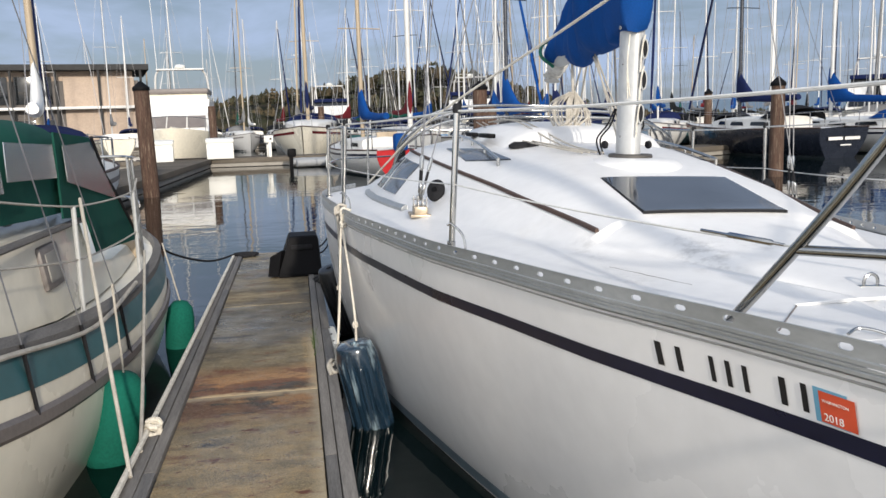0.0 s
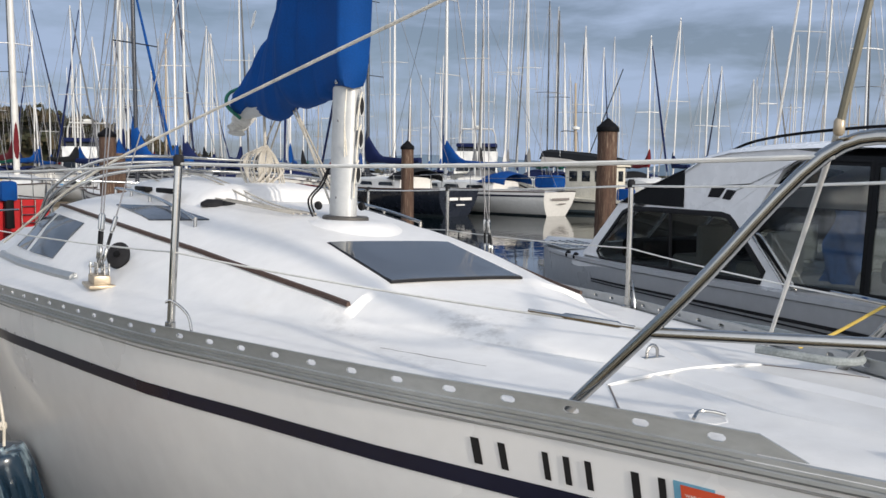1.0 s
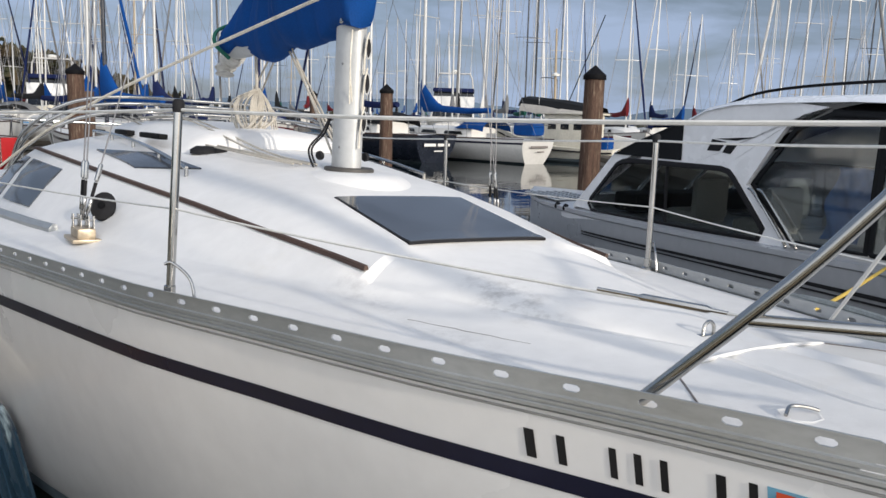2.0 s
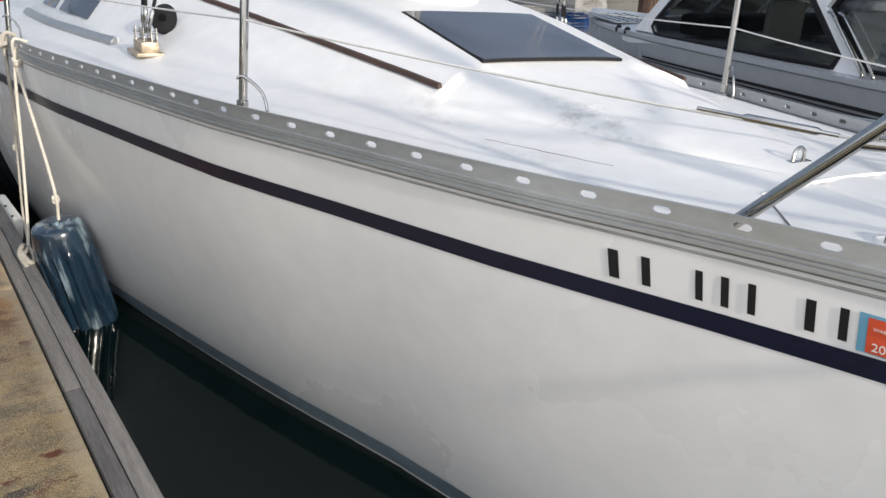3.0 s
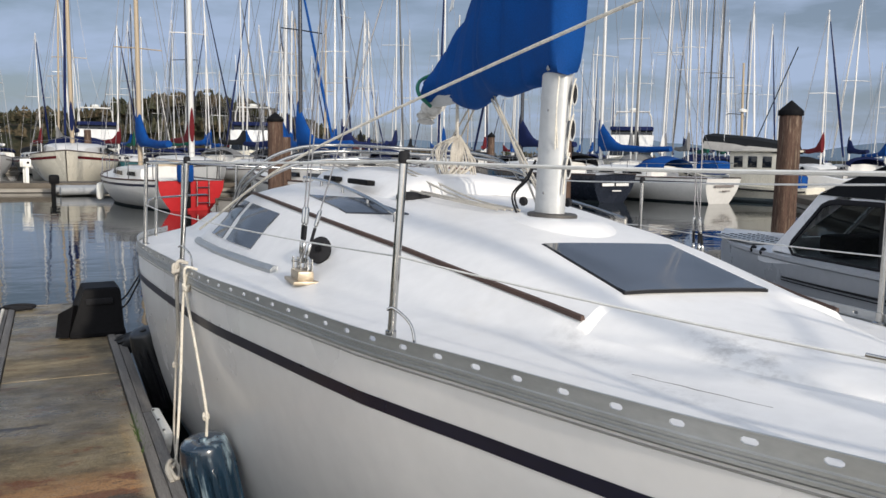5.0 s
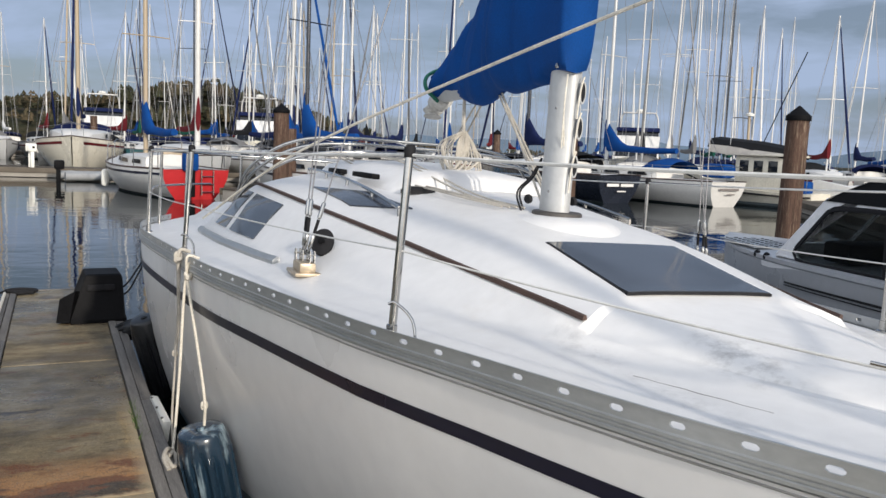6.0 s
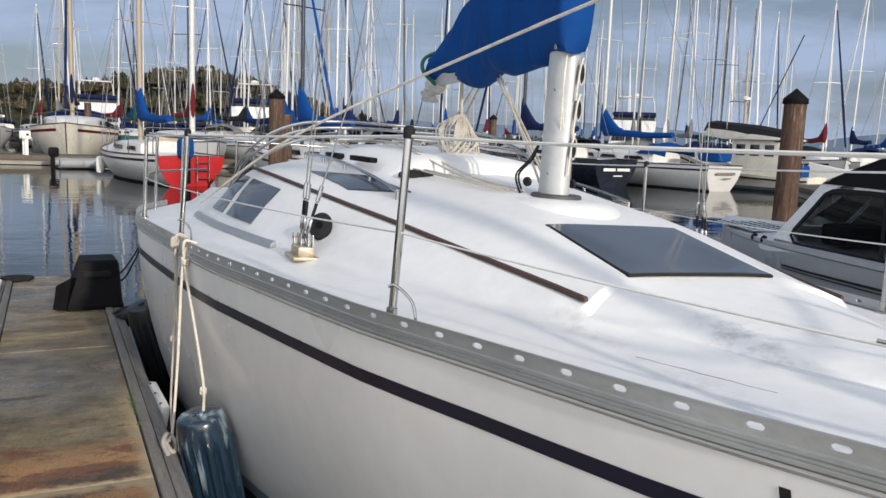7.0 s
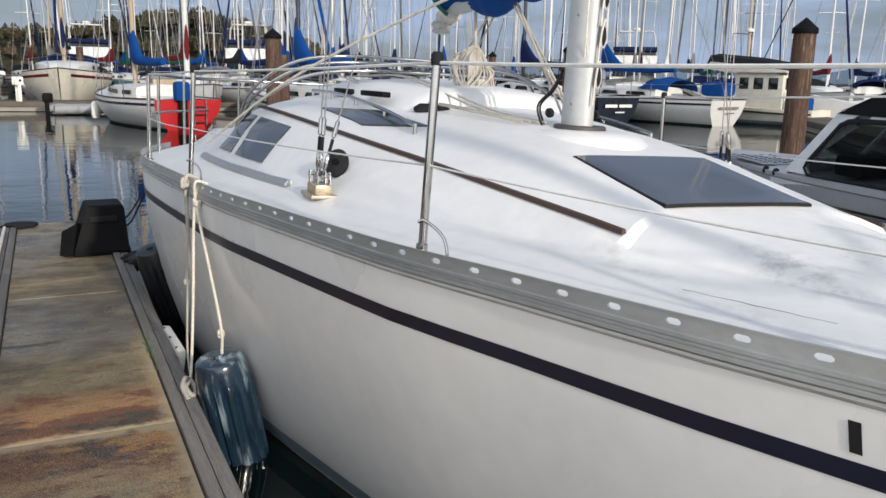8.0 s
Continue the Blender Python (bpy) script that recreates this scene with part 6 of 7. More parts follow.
# ---- pilings ----
def make_piling(x, y, top, r=0.19, cap=True, lean=(0.0, 0.0), grp="pilings of the marina"):
    t = thing("piling", "weathered round timber mooring piling with dark conical cap" if cap else "weathered round timber mooring piling", "piling", pose(x, y, 0, lean[0], lean[1], 0), group=grp)
    bm = B()
    rows = []
    rnd = random.Random(int(x * 10) + 7)
    ph = [rnd.uniform(0, 6) for _ in range(4)]
    for i in range(15):
        z = -1.0 + (top + 1.0) * i / 14
        rr = r * (1.10 - 0.12 * i / 14)
        rows.append([V(rr * (1 + 0.02 * math.sin(3 * q + ph[0]) + 0.015 * math.sin(11 * q + ph[1] + z)) * math.cos(q), rr * (1 + 0.02 * math.sin(3 * q + ph[0]) + 0.015 * math.sin(11 * q + ph[1] + z)) * math.sin(q), z) for q in [2 * math.pi * k / 30 for k in range(30)]])
    loft(bm, rows, closed=True, cap=True)
    part("post", bm, PILE_WOOD, t)
    if cap:
        bm = B()
        lathe(bm, [(r * 1.12, top - 0.06), (r * 1.14, top - 0.05), (r * 1.12, top + 0.03), (r * 0.5, top + 0.14), (0.01, top + 0.22)], 20)
        part("cap", bm, BLACK, t, "dark conical cap")
    return t


make_piling(11.9, 12.22, 2.80, 0.20, lean=(0, 0.7))
make_piling(13.54, 21.94, 2.65, 0.19)
make_piling(5.42, 24.8, 2.85, 0.22)
make_piling(6.4, 27.5, 2.4, 0.20, cap=False)
make_piling(-4.3, 24.6, 3.05, 0.21, lean=(0, -0.8))
make_piling(-4.3, 44.0, 3.0, 0.19, cap=False)
make_piling(21.0, 40.0, 2.9, 0.19)
make_piling(1.5, 52.0, 3.0, 0.19, cap=False)


# ---- main walkway, pedestals, dock boxes ----
def make_walkway(name, cx, cy, w, l, rz=0, z=0.42):
    t = thing(name, "grey timber floating walkway with dark sides", "dock", pose(cx, cy, 0, 0, 0, rz), kind="structure")
    bm = B()
    box(bm, (0, 0, z - 0.22), (w - 0.1, l - 0.1, 0.36), bevel=0.02)
    part("float", bm, CONCRETE, t)
    for s in (-1, 1):
        bm = B()
        box(bm, (s * w / 2, 0, z - 0.10), (0.07, l, 0.22), bevel=0.01)
        part("side_board", bm, WALKWAY_WOOD, t)
    n = max(2, int(l / 1.2))
    for k in range(n):
        bm = B()
        box(bm, (0, -l / 2 + (k + 0.5) * l / n, z - 0.02), (w - 0.08, l / n - 0.02, 0.04), bevel=0.005)
        part("panel", bm, WALKWAY_WOOD, t)
    return t


make_walkway("walkway", -5.7, 32.5, 2.4, 20.0, -2)
make_walkway("walkway", 1.0, 41.6, 2.2, 22.0, 86)
make_walkway("walkway", 27.0, 24.0, 1.6, 26.0, -38)
make_walkway("walkway", 22.0, 37.0, 1.8, 40.0, -60)
make_walkway("walkway", 34.0, 60.0, 2.0, 70.0, 82)
make_walkway("walkway", -6.0, 75.0, 2.0, 60.0, 88)


def make_pedestal(x, y, z=0.42):
    t = thing("power_pedestal", "white shore power pedestal on the walkway", "pedestal", pose(x, y, z), group="power pedestals")
    bm = B()
    box(bm, (0, 0, 0.35), (0.14, 0.14, 0.7), bevel=0.02)
    part("post", bm, WHITE_PLASTIC, t)
    bm = B()
    box(bm, (0, 0, 0.86), (0.34, 0.24, 0.34), bevel=0.03)
    part("head", bm, WHITE_PLASTIC, t)
    bm = B()
    box(bm, (0.05, -0.125, 0.88), (0.10, 0.012, 0.10), bevel=0.003)
    part("socket", bm, RUBBER, t)


make_pedestal(-1.5, 41.2)
make_pedestal(-1.4, 40.9)


def make_dock_box(x, y, w, rz):
    t = thing("dock_box", "white fibreglass dock box with a sloping lid", "dock box", pose(x, y, 0.42, 0, 0, rz), group="dock boxes on the walkway")
    bm = B()
    box(bm, (0, 0, 0.40), (w, 0.6, 0.8), bevel=0.04)
    part("body", bm, WHITE_PLASTIC, t)
    bm = B()
    box(bm, (0, -0.02, 0.88), (w + 0.06, 0.68, 0.16), m=pose(0, 0, 0, 8, 0, 0), bevel=0.05)
    part("lid", bm, WHITE_PLASTIC, t)


make_dock_box(-3.75, 40.9, 1.25, 5)
make_dock_box(-6.2, 39.6, 0.95, 5)


# ---- other boats ----
def make_sailboat(m, L=9.0, beam=3.0, free=1.05, hull=None, cover=None, mast_h=12.0, mast_mat=None, mast_r=0.075, stripe=None, transom=None, cabin_h=0.42, name_bars=False, spray=None, label="", group="", detail=True, boom=True, furled=None, rake=0.0):
    """A sailing boat: bow along +y, stern at -y, standing on its waterline."""
    hull, cover, mast_mat = hull or WHITE_PAINT, cover or BLUE_CANVAS, mast_mat or MAST_ALU
    t = thing("sailboat", label, "sailboat", m, group=group)
    n = 16 if detail else 10
    hb, h = beam / 2, L / 2

    def w(u):
        return hb * (0.72 + 0.28 * math.sin(min(1, u * 2.2) * math.pi / 2)) * max(0.012, 1 - max(0, (u - 0.42) / 0.58) ** 2.1)

    def sh(u):
        return free * (0.95 + 0.38 * max(0, u - 0.25) ** 1.7 + 0.06 * (1 - u) ** 2)
    us = [i / n for i in range(n + 1)]

    def pt(u, f, s, out=0.0):
        y = -h + L * u - (1 - f) * 0.10 * L * max(0, u - 0.5) - (1 - f) * -0.06 * L * max(0, 0.3 - u)
        ww = w(u) * (0.60 + 0.40 * math.sin(min(1, f * 1.15) * math.pi / 2)) if f >= 0 else w(u) * (0.6 + 1.6 * f)
        return V(s * (max(ww, 0.01) + out), y, sh(u) * f)
    fs = (-0.25, 0.0, 0.2, 0.45, 0.7, 0.9, 1.0)
    bm = B()
    loft(bm, [[pt(u, f, -1) for f in fs] + [pt(u, f, 1) for f in reversed(fs)] for u in us])
    part("hull", bm, hull, t)
    bm = B()
    r0 = [pt(0, f, -1) for f in fs] + [pt(0, f, 1) for f in reversed(fs)]
    bm.faces.new([bm.verts.new(p + V(0, -0.004, 0)) for p in r0])
    part("transom", bm, transom or hull, t)
    bm = B()
    loft(bm, [[pt(u, 1, -1), V(0, pt(u, 1, 1).y, sh(u) + 0.05), pt(u, 1, 1)] for u in us])
    part("deck", bm, WHITE_PAINT, t)
    for s in (-1, 1):
        if stripe:
            bm = B()
            loft(bm, [[pt(u, 0.80, s, 0.006), pt(u, 0.88, s, 0.006)] for u in us[:-1]])
            part("stripe", bm, stripe, t)
        bm = B()
        loft(bm, [[pt(u, 0.0, s, 0.006), pt(u, 0.07, s, 0.006)] for u in us[:-1]])
        part("boot_top", bm, ANTIFOUL, t)
        bm = B()
        tube(bm, [pt(u, 1, s) + V(0, 0, 0.02) for u in us], 0.03, 5)
        part("toe_rail", bm, TEAK if detail else TAUPE, t)
    bm = B()
    rows = []
    for u, k, hh in ((0.26, 0.50, 0.0), (0.265, 0.50, 1.0), (0.45, 0.56, 1.0), (0.62, 0.50, 0.85), (0.72, 0.36, 0.55), (0.76, 0.28, 0.0)):
        y, z, ww = pt(u, 1, 1).y, sh(u), w(u) * k * 1.25
        rows.append([V(-ww - 0.05, y, z), V(-ww, y, z + cabin_h * hh * 0.9), V(-ww * 0.75, y, z + cabin_h * hh * 1.08), V(0, y, z + cabin_h * hh * 1.2), V(ww * 0.75, y, z + cabin_h * hh * 1.08), V(ww, y, z + cabin_h * hh * 0.9), V(ww + 0.05, y, z)])
    loft(bm, rows)
    cab = part("cabin", bm, WHITE_PAINT, t)
    for s in (-1, 1):
        for (ua, ub) in ((0.30, 0.40), (0.43, 0.52), (0.56, 0.62)):
            bm = B()
            pts = []
            for u, f in ((ua, 0.35), (ub, 0.35), (ub - 0.01, 0.75), (ua + 0.01, 0.75)):
                ww = w(u) * (0.56 if 0.42 < u < 0.55 else 0.53) * 1.25
                pts.append(V(s * (ww + 0.05 * (1 - f) + 0.012), pt(u, 1, 1).y, sh(u) + cabin_h * f * 0.9))
            slab(bm, pts, 0.01)
            part("cabin_window", bm, DARK_GLASS, cab)
    ym = pt(0.60, 1, 1).y
    zb = sh(0.6) + cabin_h
    bm = B()
    tube(bm, [V(0, ym, sh(0.6)), V(0, ym - rake * 0.5, mast_h * 0.5), V(0, ym - rake, mast_h)], [mast_r, mast_r, mast_r * 0.75], 10)
    mast = part("mast", bm, mast_mat, t)
    for f, ln in ((0.48, 0.85), (0.74, 0.6)) if detail else ((0.55, 0.8),):
        bm = B()
        z = mast_h * f
        tube(bm, [V(-ln, ym - 0.1 - rake * f, z), V(0, ym - rake * f, z + 0.03), V(ln, ym - 0.1 - rake * f, z)], 0.022, 5)
        part("spreader", bm, mast_mat, mast)
    bm = B()
    top = V(0, ym - rake, mast_h)
    tube(bm, [top, V(0, pt(1, 1, 1).y - 0.1, sh(1))], 0.012, 4)
    part("forestay", bm, WIRE, t)
    bm = B()
    tube(bm, [top, V(0, -h + 0.1, sh(0))], 0.010, 4)
    part("backstay", bm, WIRE, t)
    for s in (-1, 1):
        bm = B()
        tube(bm, [V(s * w(0.58), ym, sh(0.58)), V(s * 0.85, ym - 0.1 - rake * 0.48, mast_h * (0.48 if detail else 0.55)), top], 0.010, 4)
        part("shroud", bm, WIRE, t)
    if furled:
        bm = B()
        a, b = V(0, pt(1, 1, 1).y - 0.15, sh(1) + 0.5), top
        tube(bm, [a.lerp(b, 0.02), a.lerp(b, 0.25), a.lerp(b, 0.92)], [0.05, 0.07, 0.03], 8)
        part("furled_sail", bm, furled, t)
    if boom:
        ye = ym - L * 0.36
        zz = zb + 0.75
        bm = B()
        rows = []
        for i in range(13):
            q = i / 12
            y = ym + 0.14 + (ye - ym - 0.14) * q
            hgt = 0.24 + (1.25 if detail else 0.8) * max(0, 1 - q * 3.2) ** 1.4 + 0.12 * (1 - q)
            ww = 0.13 + 0.05 * math.sin(q * 9)
            zl = zz - 0.10 + 0.03 * math.sin(7 * q)
            rows.append([V(ww * math.sin(a) * (1 - 0.4 * (1 - math.cos(a)) / 2), y, zl + hgt * (1 - math.cos(a)) / 2) for a in [2 * math.pi * k / 12 for k in range(12)]])
        loft(bm, rows, closed=True, cap=True)
        part("sail_cover", bm, cover, t, sharp=70)
    if spray:
        bm = B()
        rows = []
        for u, hh in ((0.34, 0.02), (0.31, 0.38), (0.26, 0.52), (0.20, 0.50)):
            y, ww = pt(u, 1, 1).y, w(u) * 0.72
            z = sh(u) + (cabin_h if u > 0.25 else cabin_h * 0.7)
            rows.append([V(ww * math.cos(q), y, z + hh * math.sin(q) ** 0.7) for q in [math.pi * k / 10 for k in range(11)]])
        loft(bm, rows)
        part("spray_hood", bm, spray, t, sharp=70)
    for s in (-1, 1):
        for u in (0.05, 0.25, 0.5, 0.75, 0.93) if detail else ():
            a = pt(u, 1, s) + V(-s * 0.05, 0, 0)
            bm = B()
            tube(bm, [a, a + V(0, 0, 0.62)], 0.016, 5)
            part("stanchion", bm, STEEL, t)
        if detail:
            bm = B()
            tube(bm, [pt(u, 1, s) + V(-s * 0.05, 0, 0.60) for u in (0.05, 0.25, 0.5, 0.75, 0.93, 1.0)], 0.009, 5)
            part("lifeline", bm, WIRE, t)
    if detail:
        bm = B()
        zz = sh(0)
        tube(bm, smooth_line([pt(0.10, 1, -1) + V(0, 0, 0.62), pt(0.01, 1, -1) + V(0.1, 0.05, 0.64), pt(0.01, 1, 1) + V(-0.1, 0.05, 0.64), pt(0.10, 1, 1) + V(0, 0, 0.62)], 4), 0.018, 6)
        part("pushpit", bm, STEEL, t)
        bm = B()
        tube(bm, smooth_line([pt(0.93, 1, -1) + V(0, 0, 0.60), pt(1, 1, -1) + V(0, 0.1, 0.66), pt(1, 1, 1) + V(0, 0.1, 0.66), pt(0.93, 1, 1) + V(0, 0, 0.60)], 4), 0.018, 6)
        part("pulpit", bm, STEEL, t)
    if name_bars:
        for (a, b, z0, z1, mat) in name_bars:
            bm = B()
            slab(bm, [V(a, -h - 0.03 - 0.06 * L * 0.3 * (1 - z0 / sh(0)) * 0, z0), V(b, -h - 0.03, z0), V(b, -h - 0.03, z1), V(a, -h - 0.03, z1)], 0.006)
            part("name_bar", bm, mat, t, "plain lettering bar")
    return t


def at_bearing(stern, bow):
    """The pose of a boat from its stern and bow on the plan."""
    (ax, ay), (bx, by) = stern, bow
    return pose((ax + bx) / 2, (ay + by) / 2, 0, 0, 0, math.degrees(math.atan2(-(bx - ax), by - ay))), math.hypot(bx - ax, by - ay)


# red-sterned sloop with blue sail cover
m, L = at_bearing((3.58, 28.3), (1.75, 36.0))
red = make_sailboat(m, L, 3.0, 0.95, WHITE_PAINT, BLUE_CANVAS, 11.5, WOOD_MAST, 0.085, stripe=NAVY, transom=RED, label="white sloop with a red transom and blue sail cover", cabin_h=0.38)
bm = B()
for k in (-0.2, 0.2):
    tube(bm, [V(0.35 + k, -L / 2 - 0.06, 0.15), V(0.35 + k, -L / 2 - 0.06, 0.98)], 0.02, 6)
for z in (0.25, 0.5, 0.75):
    tube(bm, [V(0.15, -L / 2 - 0.06, z), V(0.55, -L / 2 - 0.06, z)], 0.02, 6)
part("boarding_ladder", bm, STEEL, red, "stern boarding ladder")
bm = B()
box(bm, (-0.25, -L / 2 - 0.16, 0.55), (0.24, 0.2, 0.9), bevel=0.05)
part("outboard_leg", bm, BLACK, red)
bm = B()
box(bm, (-0.25, -L / 2 - 0.10, 1.22), (0.50, 0.36, 0.62), bevel=0.14)
part("outboard_cover", bm, BLUE_CANVAS, red, "blue cover over the outboard")
bm = B()
lathe(bm, [(0.02, 0.62), (0.10, 0.58), (0.13, 0.48), (0.13, 0.10), (0.10, 0.02), (0.02, 0.0)], 14, Matrix.Translation((-1.28, L / 2 - 2.6, 0.12)))
part("hung_fender", bm, WHITE_PLASTIC, red, "white fender hanging over the side")
bm = B()
box(bm, (0.15, -L / 2 + 2.35, 1.25), (0.8, 0.06, 0.7), bevel=0.02)
part("washboard", bm, WOOD_MAST, red)

# maroon-railed ketch, bow on
m, L = at_bearing((1.3, 57.0), (0.2, 44.6))
ket = make_sailboat(m, L, 4.5, 1.55, CREAM, NAVY_CANVAS, 14.0, WOOD_MAST, 0.11, stripe=MAROON_CANVAS, label="cream ketch with maroon rail lying bow on", cabin_h=0.6, spray=NAVY_CANVAS, furled=NAVY_CANVAS)
m, L = at_bearing((4.9, 47.0), (5.8, 36.0))
make_sailboat(m, L, 3.2, 1.1, WHITE_PAINT, MAROON_CANVAS, 15.0, WHITE_PAINT, 0.13, label="white sloop with maroon sail cover", cabin_h=0.5, furled=None)
# dark-hulled sloop and white sloop with blue canvas, sterns towards us
m, L = at_bearing((20.6, 28.6), (19.6, 39.6))
make_sailboat(m, L, 3.1, 1.15, DARK_HULL, NAVY_CANVAS, 13.5, DARK_HULL, 0.085, label="dark navy sloop with white lettering on its stern", cabin_h=0.45, furled=NAVY_CANVAS, spray=BLACK_CANVAS,
              name_bars=((-0.75, -0.1, 0.70, 0.82, WHITE_PAINT), (0.0, 0.7, 0.70, 0.82, WHITE_PAINT), (-0.2, 0.3, 0.48, 0.53, WHITE_PAINT)))
m, L = at_bearing((24.8, 26.8), (23.2, 38.9))
wb = make_sailboat(m, L, 3.0, 1.05, WHITE_PAINT, BLUE_CANVAS, 14.0, MAST_ALU, 0.09, stripe=NAVY, label="white sloop with blue cockpit canvas and sail cover", cabin_h=0.42, spray=BLUE_CANVAS,
                   name_bars=((-0.6, 0.6, 0.70, 0.80, TAUPE), (-0.15, 0.35, 0.52, 0.57, TAUPE)))
bm = B()
box(bm, (0.5, -L / 2 + 1.0, 1.5), (0.9, 1.2, 0.6), bevel=0.2)
part("cockpit_cover", bm, BLUE_CANVAS, wb, "blue canvas bundle in the cockpit")
# dark-masted sloop with a blue cover, and a sloop with a blue furled headsail behind it
m, L = at_bearing((8.9, 24.6), (6.25, 31.6))
make_sailboat(m, L, 2.7, 1.0, WHITE_PAINT, BLUE_CANVAS, 12.5, DARK_HULL, 0.07, stripe=NAVY, label="white sloop with black mast and bright blue sail cover", cabin_h=0.40)
m, L = at_bearing((7.6, 45.0), (10.9, 35.6))
make_sailboat(m, L, 2.9, 1.05, WHITE_PAINT, NAVY_CANVAS, 13.5, MAST_ALU, 0.075, label="white sloop with a blue furled headsail", cabin_h=0.42, furled=BLUE_CANVAS)
# pale blue and white sloop
m, L = at_bearing((17.6, 41.0), (12.0, 47.0))
make_sailboat(m, L, 2.9, 1.1, ROYAL, NAVY_CANVAS, 12.5, MAST_ALU, 0.08, stripe=WHITE_PAINT, label="sloop with light blue topsides and navy sail cover", spray=NAVY_CANVAS)
# grey sloop behind the green boat
m, L = at_bearing((-4.6, 15.2), (-7.0, 24.8))
gs = make_sailboat(m, L, 3.1, 1.15, WHITE_PAINT, WHITE_PAINT, 13.0, WOOD_MAST, 0.085, stripe=TAUPE, label="white sloop with a pale covered boom", furled=NAVY_CANVAS, spray=NAVY_CANVAS)
m, L = at_bearing((-9.6, 18.0), (-12.0, 27.0))
make_sailboat(m, L, 3.0, 1.1, WHITE_PAINT, MAROON_CANVAS, 12.5, NAVY, 0.085, label="white sloop with dark mast and maroon sail cover")


def make_motor_yacht(m, beam=4.2, label="", bridge=True, screen=None, canopy=None, side=None):
    """A flybridge cruiser seen bow on: bow at -y."""
    t = thing("motor_yacht", label, "motor yacht", m)
    bm = B()
    rows = []
    for y, hw, top in ((-6.0, 0.05, 1.95), (-5.6, 0.6, 1.9), (-4.6, 1.35, 1.8), (-3.0, 1.9, 1.65), (0, 2.1, 1.5), (5.5, 2.0, 1.35)):
        k = beam / 4.2
        rows.append([V(-hw * k * 0.6, y + 0.8 * (y < -3), -0.2), V(-hw * k * 0.85, y + 0.3 * (y < -3), 0.6), V(-hw * k, y, top), V(0, y, top + 0.08), V(hw * k, y, top), V(hw * k * 0.85, y + 0.3 * (y < -3), 0.6), V(hw * k * 0.6, y + 0.8 * (y < -3), -0.2)])
    loft(bm, rows, cap=True)
    part("hull", bm, CREAM, t)
    k = beam / 4.2
    bm = B()
    rows = []
    for z, y0, hw in ((1.5, -3.2, 1.65), (1.9, -3.1, 1.65), (2.7, -2.2, 1.55), (2.8, -2.1, 1.6)):
        rows.append([V(-hw * k, y0, z), V(hw * k, y0, z), V(hw * k, 4.5, z), V(-hw * k, 4.5, z)])
    loft(bm, rows, closed=True, cap=True)
    part("deckhouse", bm, WHITE_PAINT, t)
    for a, b in ((-1.5, -0.55), (-0.48, 0.48), (0.55, 1.5)):
        bm = B()
        slab(bm, [V(a * k, -3.10, 1.98), V(b * k, -3.10, 1.98), V(b * 0.97 * k, -2.36, 2.60), V(a * 0.97 * k, -2.36, 2.60)], -0.02)
        part("windscreen", bm, screen or TAUPE, t, "grey covered windscreen" if screen is None else "dark windscreen")
    if bridge:
        bm = B()
        rows = []
        for z, y0, hw in ((2.8, -1.9, 1.6), (3.5, -1.5, 1.65), (3.52, -1.45, 1.6)):
            rows.append([V(-hw * k, y0, z), V(hw * k, y0, z), V(hw * k, 3.0, z), V(-hw * k, 3.0, z)])
        loft(bm, rows, closed=True, cap=True)
        part("flybridge", bm, WHITE_PAINT, t)
        bm = B()
        box(bm, (0, 0.6, 4.0), (3.2 * k, 3.6, 0.30), bevel=0.1)
        part("bimini", bm, canopy or TAUPE, t, "canvas bridge cover")
        bm = B()
        rows = [[V(-1.55 * k, -1.2, 3.5), V(1.55 * k, -1.2, 3.5), V(1.55 * k, 2.4, 3.5), V(-1.55 * k, 2.4, 3.5)], [V(-1.5 * k, -1.0, 3.9), V(1.5 * k, -1.0, 3.9), V(1.5 * k, 2.4, 3.9), V(-1.5 * k, 2.4, 3.9)]]
        loft(bm, rows, closed=True)
        part("bridge_enclosure", bm, side or CREAM, t)
        for s in (-1, 1):
            bm = B()
            tube(bm, smooth_line([V(s * 1.5 * k, 2.2, 3.6), V(s * 1.4 * k, 1.8, 4.9), V(s * 1.2 * k, 1.6, 5.35)], 5), 0.06, 8)
            part("radar_arch_leg", bm, WHITE_PAINT, t)
        bm = B()
        box(bm, (0, 1.6, 5.38), (2.6 * k, 0.5, 0.10), bevel=0.03)
        part("radar_arch", bm, WHITE_PAINT, t)
        bm = B()
        lathe(bm, [(0.02, 0.0), (0.30, 0.02), (0.32, 0.12), (0.22, 0.22), (0.02, 0.25)], 18, Matrix.Translation((0, 1.6, 5.43)))
        part("radar_dome", bm, WHITE_PLASTIC, t)
        for s in (-1, 1):
            bm = B()
            tube(bm, [V(s * 1.25 * k, 1.6, 5.4), V(s * 1.35 * k, 1.7, 9.5)], 0.02, 5)
            part("antenna", bm, WHITE_PAINT, t)
    bm = B()
    tube(bm, smooth_line([V(-1.9 * k, -2.2, 2.3), V(-1.3 * k, -4.6, 2.45), V(0, -5.9, 2.55), V(1.3 * k, -4.6, 2.45), V(1.9 * k, -2.2, 2.3)], 6), 0.02, 6)
    for q in (-1.5, -0.8, 0.8, 1.5):
        tube(bm, [V(q * k, -3.9 if abs(q) > 1 else -5.2, 1.75), V(q * k, -3.9 if abs(q) > 1 else -5.2, 2.42)], 0.018, 5)
    part("bow_rail", bm, STEEL, t)
    return t


